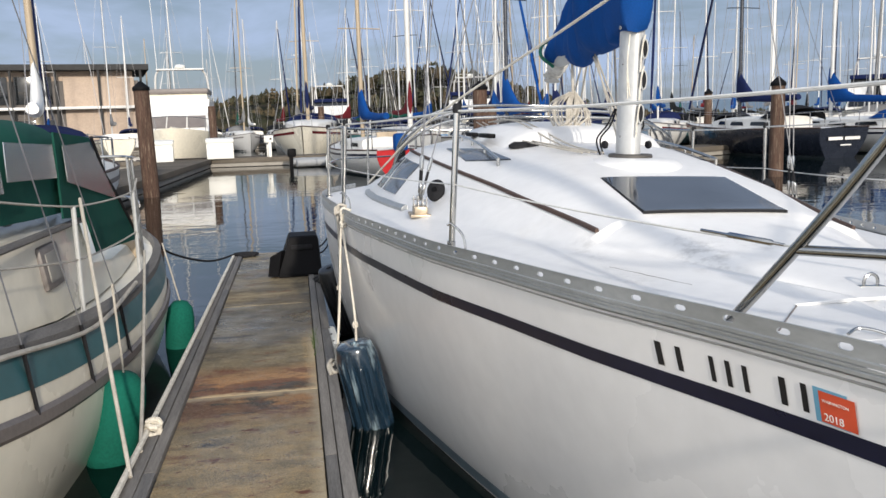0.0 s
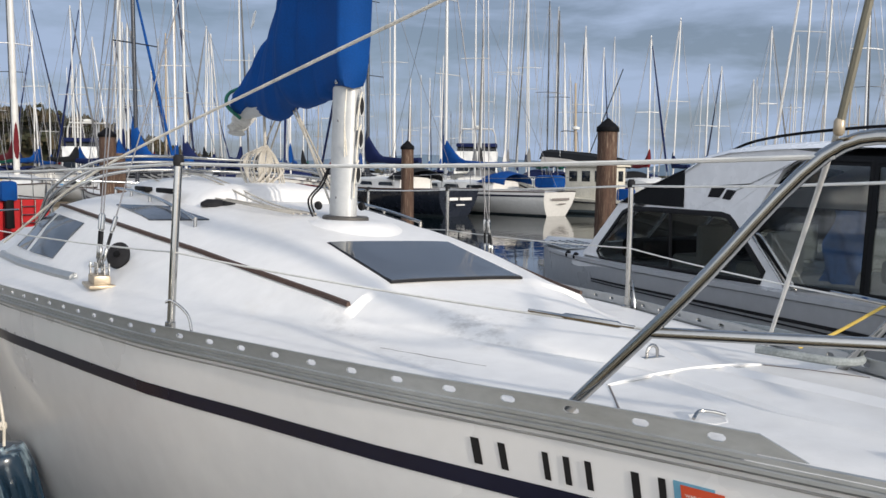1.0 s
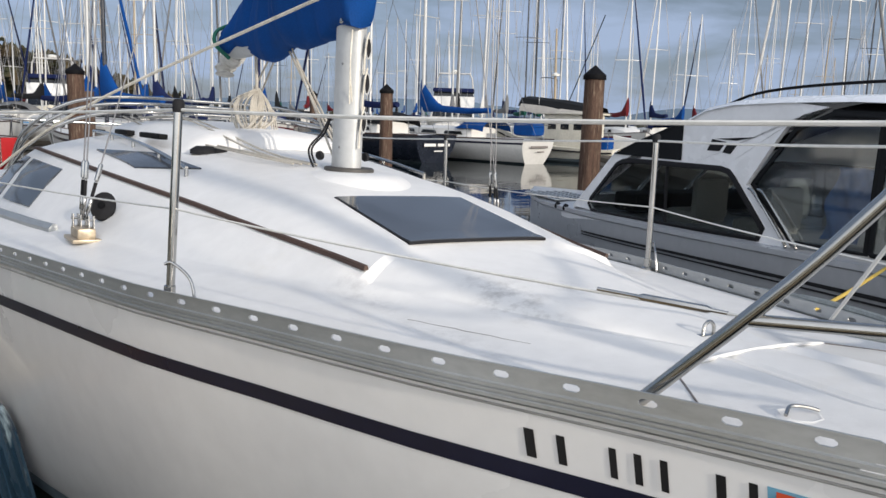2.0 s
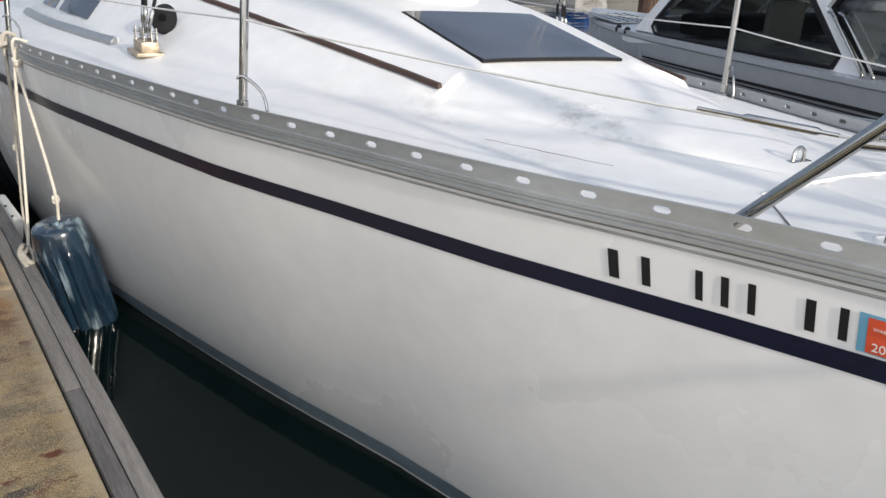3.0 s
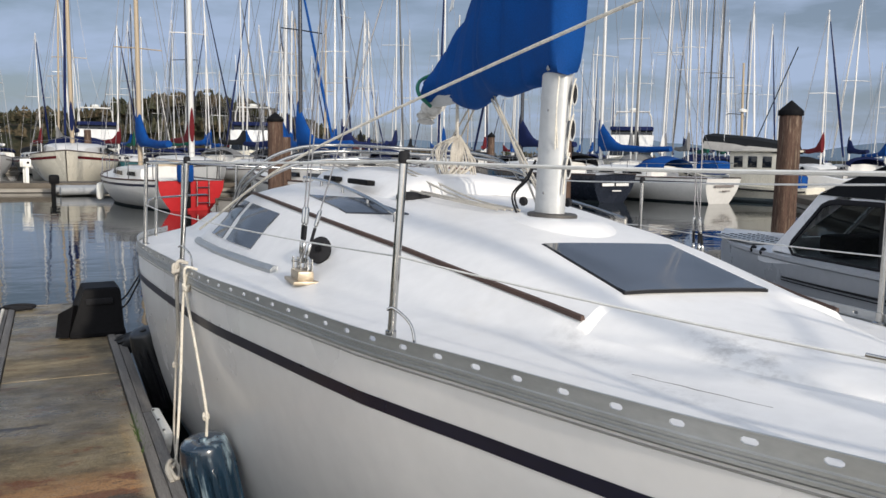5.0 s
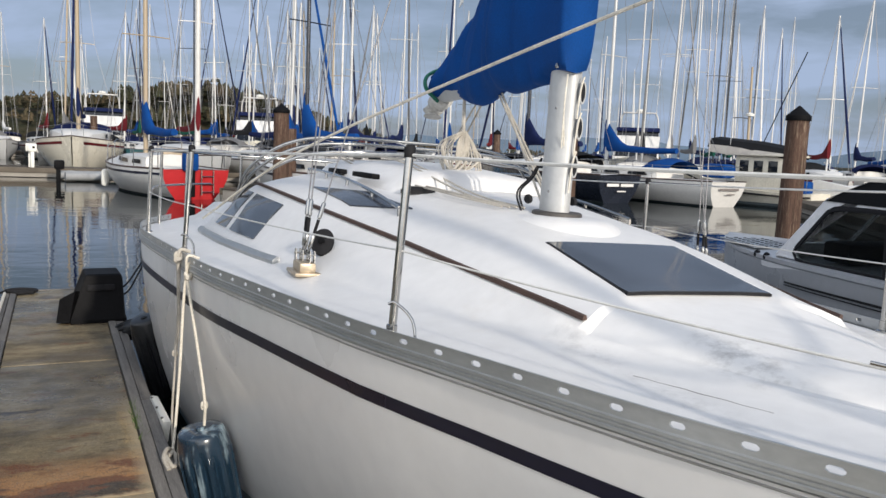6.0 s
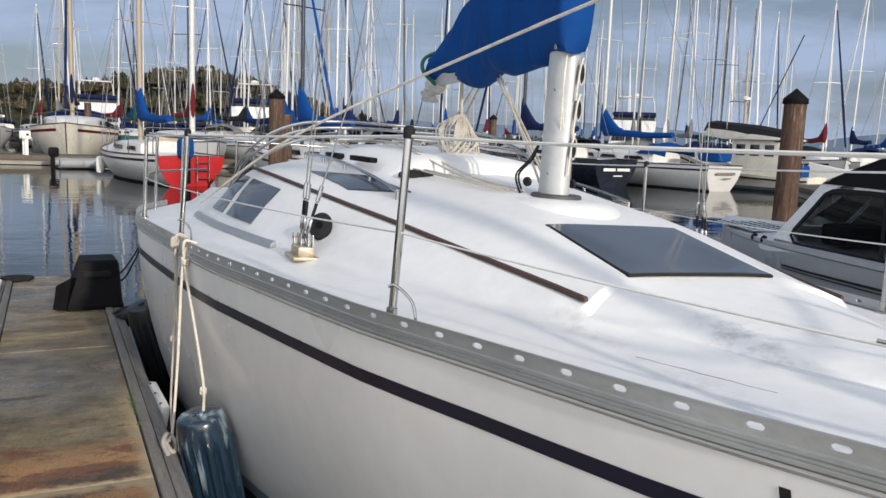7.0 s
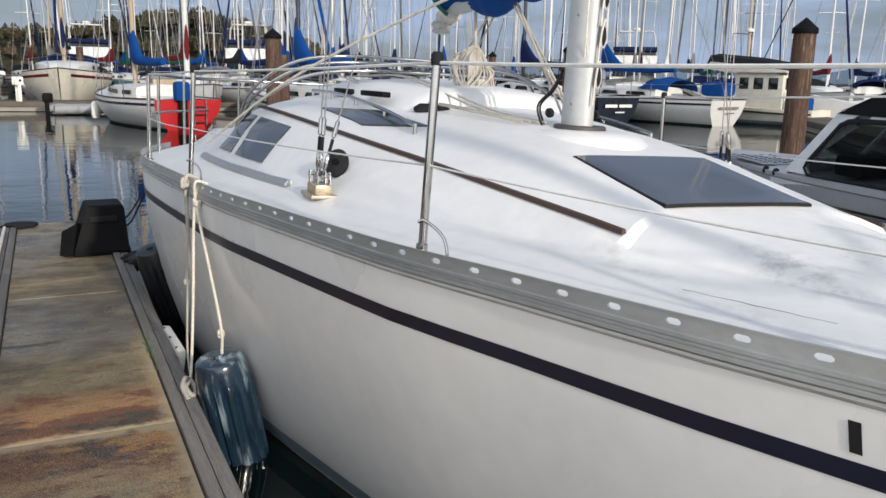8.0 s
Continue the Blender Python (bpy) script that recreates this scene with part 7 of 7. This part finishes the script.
make_motor_yacht(pose(-6.6, 50.0, 0, 0, 0, 2), 4.4, "cream flybridge motor yacht lying bow on behind the walkway")
make_motor_yacht(pose(3.2, 76.0, 0, 0, 0, 0), 4.0, "white flybridge cruiser far across the basin", screen=DARK_GLASS, canopy=NAVY_CANVAS, side=DARK_GLASS)
make_motor_yacht(pose(14.0, 66.0, 0, 0, 0, -15), 4.2, "white flybridge cruiser with a radar arch", screen=DARK_GLASS, canopy=NAVY_CANVAS, side=DARK_GLASS)
make_motor_yacht(pose(40.0, 52.0, 0, 0, 0, -40), 4.2, "white flybridge cruiser among the sailing boats", screen=DARK_GLASS, canopy=NAVY_CANVAS, side=DARK_GLASS)


OLD_WHITE = material("aged_white_paint", (0.56, 0.53, 0.45), 0.5, var=0.18, grain=10, large=1.2)


def make_trawler():
    t = thing("trawler", "cream wooden trawler with a wheelhouse and dark awning", "trawler", pose(28.3, 29.2, 0, 0, 0, 12) @ Matrix.Diagonal((0.64, 0.64, 0.80, 1)))
    # bow along +y, stern towards the basin
    bm = B()
    rows = []
    for y, hw, top in ((-5.5, 1.3, 0.85), (-4.5, 1.7, 0.80), (-1, 1.9, 0.90), (2.5, 1.7, 1.4), (4.8, 0.9, 1.9), (5.6, 0.08, 2.1)):
        rows.append([V(-hw * 0.7, y, -0.2), V(-hw * 0.92, y, 0.3), V(-hw, y, top), V(0, y, top + 0.05), V(hw, y, top), V(hw * 0.92, y, 0.3), V(hw * 0.7, y, -0.2)])
    loft(bm, rows, cap=True)
    part("hull", bm, OLD_WHITE, t)
    bm = B()
    tube(bm, [V(-1.42, -5.5, 0.66), V(-1.8, -4.5, 0.62), V(-1.95, -1, 0.70), V(-1.75, 2.5, 1.15), V(-0.95, 4.8, 1.6)], 0.05, 6)
    part("rub_rail", bm, RUBBER, t)
    bm = B()
    tube(bm, [V(-0.95, -5.52, 0.1), V(-1.60, -4.5, 0.1), V(-1.76, -1, 0.1), V(-1.6, 2.5, 0.12), V(-0.85, 4.7, 0.14)], 0.13, 8)
    part("boot_top", bm, ANTIFOUL, t)
    for y in (-5.2, -4.4, -3.6):
        bm = B()
        tube(bm, [V(-1.45 - 0.12 * (y > -5), y, 0.8), V(-1.45 - 0.12 * (y > -5), y, 1.75)], 0.025, 6)
        part("stanchion", bm, STEEL, t)
    bm = B()
    box(bm, (-0.5, -4.4, 1.15), (1.1, 1.0, 0.7), bevel=0.15)
    part("deck_cover", bm, BLUE_CANVAS, t, "blue canvas bundle on the aft deck")
    bm = B()
    box(bm, (0, -1.5, 1.8), (2.6, 3.6, 1.9), bevel=0.05)
    wh = part("wheelhouse", bm, OLD_WHITE, t, "cream wheelhouse")
    for x, y, w_, d in ((-1.31, -2.6, 0.02, 0.7), (-1.31, -1.5, 0.02, 0.7), (-1.31, -0.4, 0.02, 0.7), (-0.6, -3.31, 0.7, 0.02), (0.6, -3.31, 0.7, 0.02)):
        bm = B()
        box(bm, (x, y, 2.2), (w_, d, 0.62), bevel=0.006)
        part("window", bm, DARK_GLASS, wh)
    bm = B()
    box(bm, (0, -1.3, 2.82), (3.2, 4.6, 0.12), bevel=0.04)
    part("roof", bm, OLD_WHITE, t)
    bm = B()
    rows = []
    for y, z in ((-3.6, 3.10), (-1.0, 3.42), (2.6, 3.66)):
        rows.append([V(-1.5, y, z - 0.45), V(-1.1, y, z + 0.05), V(0, y, z + 0.18), V(1.1, y, z + 0.05), V(1.5, y, z - 0.45)])
    loft(bm, rows)
    part("awning", bm, BLACK_CANVAS, t, "black canvas awning")
    bm = B()
    rows = []
    for y, lo, hi in ((-3.7, 2.80, 2.90), (-1.0, 2.80, 3.10), (1.0, 2.80, 3.28), (2.4, 2.95, 3.36)):
        rows.append([V(-1.62, y, lo), V(-1.55, y, (lo + hi) / 2), V(-1.38, y, hi), V(1.38, y, hi), V(1.55, y, (lo + hi) / 2), V(1.62, y, lo)])
    loft(bm, rows)
    part("winter_cover", bm, material("grey_cover_cloth", (0.36, 0.34, 0.31), 0.85, var=0.2, grain=30, large=2, bump=0.004, bump_scale=6), t, "grey canvas cover under the awning")
    bm = B()
    tube(bm, [V(0, 0.2, 1.2), V(0.1, 0.5, 7.8)], [0.13, 0.07], 10)
    part("mast", bm, WOOD_MAST, t, "varnished wooden mast")
    bm = B()
    tube(bm, smooth_line([V(-1.3, 0.8, 2.9), V(-1.2, 0.9, 4.6), V(-0.9, 0.9, 4.9), V(0.9, 0.9, 4.9), V(1.2, 0.9, 4.6), V(1.3, 0.8, 2.9)], 5), 0.03, 6)
    part("gantry", bm, STEEL, t)
    bm = B()
    lathe(bm, [(0.02, 0), (0.28, 0.02), (0.3, 0.14), (0.02, 0.24)], 16, Matrix.Translation((0, 0.3, 5.0)))
    part("radar_dome", bm, WHITE_PLASTIC, t)
    bm = B()
    tube(bm, [V(0, -0.6, 2.9), V(0, -3.6, 8.4)], 0.035, 6)
    part("boom", bm, BLACK, t)


make_trawler()


def make_white_cruiser():
    t = thing("motorboat", "white covered motorboat beyond the piling", "motorboat", pose(31.5, 24.6, 0, 0, 0, 40) @ Matrix.Scale(0.72, 4))
    bm = B()
    rows = []
    for y, hw, top in ((-4, 1.4, 1.2), (-1, 1.5, 1.25), (2, 1.3, 1.45), (4, 0.1, 1.8)):
        rows.append([V(-hw * 0.7, y, -0.2), V(-hw * 0.95, y, 0.4), V(-hw, y, top), V(-hw * 0.8, y, top + 0.5 * (y < 2)), V(0, y, top + 0.62 * (y < 2) + 0.05), V(hw * 0.8, y, top + 0.5 * (y < 2)), V(hw, y, top), V(hw * 0.95, y, 0.4), V(hw * 0.7, y, -0.2)])
    loft(bm, rows, cap=True)
    part("hull", bm, WHITE_PAINT, t)
    bm = B()
    box(bm, (0, -2.0, 2.3), (2.2, 2.2, 1.2), bevel=0.08)
    part("cabin", bm, TAN_PANEL, t)
    bm = B()
    box(bm, (-1.11, -2.0, 2.45), (0.03, 1.6, 0.5), bevel=0.01)
    part("window", bm, DARK_GLASS, t)


make_white_cruiser()


def make_dinghy():
    t = thing("dinghy", "grey inflatable dinghy with a black outboard", "dinghy", pose(0.9, 38.6, 0, 0, 0, -80) @ Matrix.Scale(0.78, 4))
    bm = B()
    tube(bm, smooth_line([V(-0.7, -1.5, 0.28), V(-0.7, 0.5, 0.28), V(-0.4, 1.3, 0.36), V(0.4, 1.3, 0.36), V(0.7, 0.5, 0.28), V(0.7, -1.5, 0.28)], 5), 0.24, 10)
    part("buoyancy_tube", bm, material("grey_hypalon", (0.26, 0.27, 0.28), 0.6, var=0.2), t)
    bm = B()
    box(bm, (0, 0, 0.12), (1.2, 2.6, 0.08), bevel=0.02)
    part("floor", bm, GREY_ALU, t)
    bm = B()
    box(bm, (0, -1.65, 0.85), (0.36, 0.5, 0.5), bevel=0.12)
    box(bm, (0, -1.70, 0.3), (0.14, 0.22, 0.9), bevel=0.04)
    part("outboard", bm, BLACK, t)
    bm = B()
    tube(bm, smooth_line([V(-1.3, -1.4, 0.2), V(-1.0, -0.9, 0.3), V(-0.9, 0.0, 0.2)], 4), 0.22, 8)
    part("spare_buoy", bm, SEAT_CLOTH, t)


make_dinghy()

# ---- the crowd of boats across the basin ----
rng = random.Random(21)
GREY_CANVAS = material("grey_canvas", (0.16, 0.16, 0.16), 0.85, var=0.2, grain=60, ior=1.2)
KINDS = [(WHITE_PAINT, BLUE_CANVAS, MAST_ALU, "white sloop with blue sail cover"), (WHITE_PAINT, NAVY_CANVAS, WHITE_PAINT, "white sloop with navy sail cover"), (CREAM, GREY_CANVAS, MAST_ALU, "cream sloop with grey sail cover"),
         (WHITE_PAINT, BLACK_CANVAS, MAST_ALU, "white sloop with black sail cover"), (DARK_HULL, WHITE_PAINT, MAST_ALU, "dark-hulled sloop with pale sail cover"), (WHITE_PAINT, MAROON_CANVAS, WHITE_PAINT, "white sloop with maroon sail cover"),
         (WHITE_PAINT, GREEN_CANVAS, DARK_HULL, "white sloop with green sail cover"), (DARK_HULL, NAVY_CANVAS, MAST_ALU, "dark-hulled sloop with navy sail cover"), (WHITE_PAINT, GREY_CANVAS, WOOD_MAST, "white sloop with wooden mast"),
         (WHITE_PAINT, NAVY_CANVAS, MAST_ALU, "white sloop with dark spray hood"), (TEAL, BLACK_CANVAS, MAST_ALU, "teal-hulled sloop with black sail cover"), (WHITE_PAINT, BLUE_CANVAS, WHITE_PAINT, "white sloop with blue boom cover")]
spots = []
for row, (ax, ay, bx, by, nb) in enumerate(((9.0, 36.0, 15.0, 62.0, 4), (-22.0, 66.0, 22.0, 72.0, 9), (-24.0, 80.0, 34.0, 86.0, 11), (22.0, 48.0, 56.0, 74.0, 9), (30.0, 40.0, 66.0, 60.0, 9), (-20.0, 97.0, 60.0, 100.0, 13), (38.0, 34.0, 80.0, 48.0, 9), (40.0, 25.0, 90.0, 30.0, 8), (46.0, 16.0, 96.0, 14.0, 7), (55.0, 85.0, 120.0, 60.0, 11), (70.0, 40.0, 130.0, 42.0, 9), (-30.0, 118.0, 100.0, 122.0, 16), (5.0, 50.0, 24.0, 56.0, 6), (11.0, 44.0, 30.0, 44.5, 5), (26.0, 36.0, 44.0, 44.0, 6), (-2.0, 60.0, 24.0, 63.0, 8), (34.0, 22.0, 60.0, 22.0, 6), (10.0, 78.0, 70.0, 92.0, 14))):
    for k in range(nb):
        q = (k + rng.uniform(-0.25, 0.25) + 0.5) / nb
        spots.append((ax + (bx - ax) * q, ay + (by - ay) * q, rng.choice((0, 180)) + rng.uniform(-6, 6) + (10 if row in (1, 2, 5) else -35)))
protos = []
for k, (hull_mat, cover_mat, mast_mat, words) in enumerate(KINDS):
    x, y, a = spots[k * 11]
    protos.append(make_sailboat(pose(x, y, 0, rng.uniform(-1, 1), rng.uniform(-1.2, 1.2), a), rng.uniform(7.5, 11.5), rng.uniform(2.6, 3.4), rng.uniform(0.95, 1.3), hull_mat, cover_mat, 9.6 + (k * 5 % 12) * 0.55, mast_mat, 0.052 + 0.015 * (k % 4 == 0),
                                stripe=(NAVY, None, TAUPE, ROYAL, None, MAROON_CANVAS)[k % 6], detail=False, label=words + " in the crowded basin", group="boats in the basin", spray=(BLACK_CANVAS, NAVY_CANVAS, None, GREY_CANVAS, NAVY_CANVAS)[k % 5],
                                furled=(None, WHITE_PAINT, None, GREY_CANVAS, None, NAVY_CANVAS)[k % 6], rake=0.2))
for i, (x, y, a) in enumerate(spots):
    if i % 11 == 0 and i // 11 < len(KINDS):
        continue
    copy_thing(protos[rng.randrange(len(KINDS))], pose(x, y, 0, rng.uniform(-1, 1), rng.uniform(-1.3, 1.3), a))


# ---- shore: building, hills, trees ----
def make_building():
    t = thing("waterfront_building", "flat-roofed tan waterfront building with dark window bays", "building", pose(-32.0, 84.0, 0, 0, 0, 12))
    bm = B()
    box(bm, (0, 4, 3.4), (34, 10, 6.8), bevel=0.05)
    wall = part("wall", bm, material("dark_cladding", (0.11, 0.098, 0.09), 0.8, var=0.15, grain=6), t)
    bm = B()
    box(bm, (13.4, -1.05, 3.6), (6.4, 0.16, 7.0), bevel=0.04)
    part("end_panel", bm, TAN_PANEL, t, "tan panel at the end of the facade")
    bm = B()
    box(bm, (0, 3.6, 8.0), (36, 12, 0.55), bevel=0.05)
    part("roof", bm, ROOF_DARK, t, "dark flat roof edge")
    for k in range(9):
        x = -15.2 + 3.8 * k
        if k > 6:
            continue
        for z, hgt in ((2.2, 1.8), (5.9, 2.6)):
            bm = B()
            box(bm, (x, -1.02, z), (3.2, 0.12, hgt), bevel=0.02)
            wi = part("window", bm, DARK_GLASS, wall)
            bm = B()
            box(bm, (x, -1.10, z), (0.10, 0.06, hgt), bevel=0.01)
            part("mullion", bm, WHITE_PAINT, wi)
    bm = B()
    box(bm, (0, -1.6, 4.2), (34.4, 1.4, 0.25), bevel=0.03)
    part("balcony", bm, WHITE_PAINT, t)
    bm = B()
    box(bm, (0, 4, 7.3), (33, 9.4, 1.0), bevel=0.03)
    part("parapet", bm, TAN_PANEL, t)
    for k in range(10):
        bm = B()
        x = -17 + 3.8 * k
        tube(bm, [V(x, -2.2, 0), V(x, -2.2, 8.0)], 0.12, 8)
        part("column", bm, ROOF_DARK, t)


make_building()


def make_land():
    bm = B()
    rows = []
    for k in range(61):
        az = radians(-60 + 150 * k / 60)
        row = []
        for d, zf in ((330, -1.0), (345, 1.0), (420, 1.0), (560, 0.85), (700, 0.3)):
            a = math.degrees(az)
            hgt = 20 * math.exp(-((a - 10) / 8.0) ** 2) + 11.0 * math.exp(-((a + 4) / 9.0) ** 2) + 0.6 + 1.0 * math.sin(a * 0.7) ** 2 * math.exp(-((a - 10) / 14) ** 2)
            row.append(V(math.sin(az) * d, math.cos(az) * d, (hgt if zf > 0 else 1) * zf * (1.0 if d > 350 else 0.4)))
        rows.append(row)
    loft(bm, rows)
    ob = part("shore", bm, FOREST_A)
    tagged(ob, "low wooded shore beyond the marina", "shore", kind="structure")
    # far ridge line, its haze painted as a pale blue base colour
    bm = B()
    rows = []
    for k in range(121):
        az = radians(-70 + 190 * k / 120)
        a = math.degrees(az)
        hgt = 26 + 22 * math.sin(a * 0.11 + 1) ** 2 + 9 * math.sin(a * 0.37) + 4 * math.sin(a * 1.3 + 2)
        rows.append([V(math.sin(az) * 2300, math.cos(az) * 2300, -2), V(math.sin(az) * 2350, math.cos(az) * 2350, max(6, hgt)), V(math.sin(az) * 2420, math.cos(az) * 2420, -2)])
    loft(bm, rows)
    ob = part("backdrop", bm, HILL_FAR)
    tagged(ob, "far hills on the horizon, blue haze put into their colour", "hills", kind="structure")


make_land()


def make_forest():
    """Far woods on the shore: conifers and broad crowns of many clumps, as one stretch of stuff."""
    rnd = random.Random(5)
    verts, faces = [], []

    def cone(x, y, z, r, h, seg):
        b = len(verts)
        for j in range(seg):
            q = 2 * math.pi * j / seg + rnd.random()
            rr = r * rnd.uniform(0.65, 1.25)
            verts.append((x + rr * math.cos(q), y + rr * math.sin(q), z + rnd.uniform(-0.1, 0.1) * h))
        verts.append((x + rnd.uniform(-0.1, 0.1), y, z + h))
        for j in range(seg):
            faces.append((b + j, b + (j + 1) % seg, b + seg))
    for i in range(2600):
        a = rnd.gauss(8, 8.5) if i % 5 else rnd.uniform(-24, 40)
        d = rnd.uniform(335, 520)
        az = radians(a)
        x, y = math.sin(az) * d, math.cos(az) * d
        base = 20 * math.exp(-((a - 10) / 8.0) ** 2) + 11.0 * math.exp(-((a + 4) / 9.0) ** 2)
        base *= 0.4 if d < 350 else 0.9
        env = math.exp(-((a - 8) / 13.0) ** 2)
        h = rnd.uniform(3.5, 8.5) * (0.5 + 0.6 * env)
        if rnd.random() < 0.7:
            for k in range(5):
                q = k / 5
                cone(x + rnd.uniform(-.3, .3), y, base + h * (0.12 + 0.62 * q), h * 0.20 * (1.1 - q), h * 0.36 * (1 - 0.4 * q), 7)
        else:
            for k in range(9):
                cone(x + rnd.gauss(0, h * 0.17), y + rnd.gauss(0, h * 0.1), base + h * rnd.uniform(0.25, 0.7), h * 0.17, h * 0.22, 6)
    me = bpy.data.meshes.new("far_woods")
    me.from_pydata(verts, [], faces)
    me.materials.append(FOREST_A)
    ob = new("far_woods", me)
    tagged(ob, "dark green mixed woods on the far shore", "woods", kind="stuff")


make_forest()
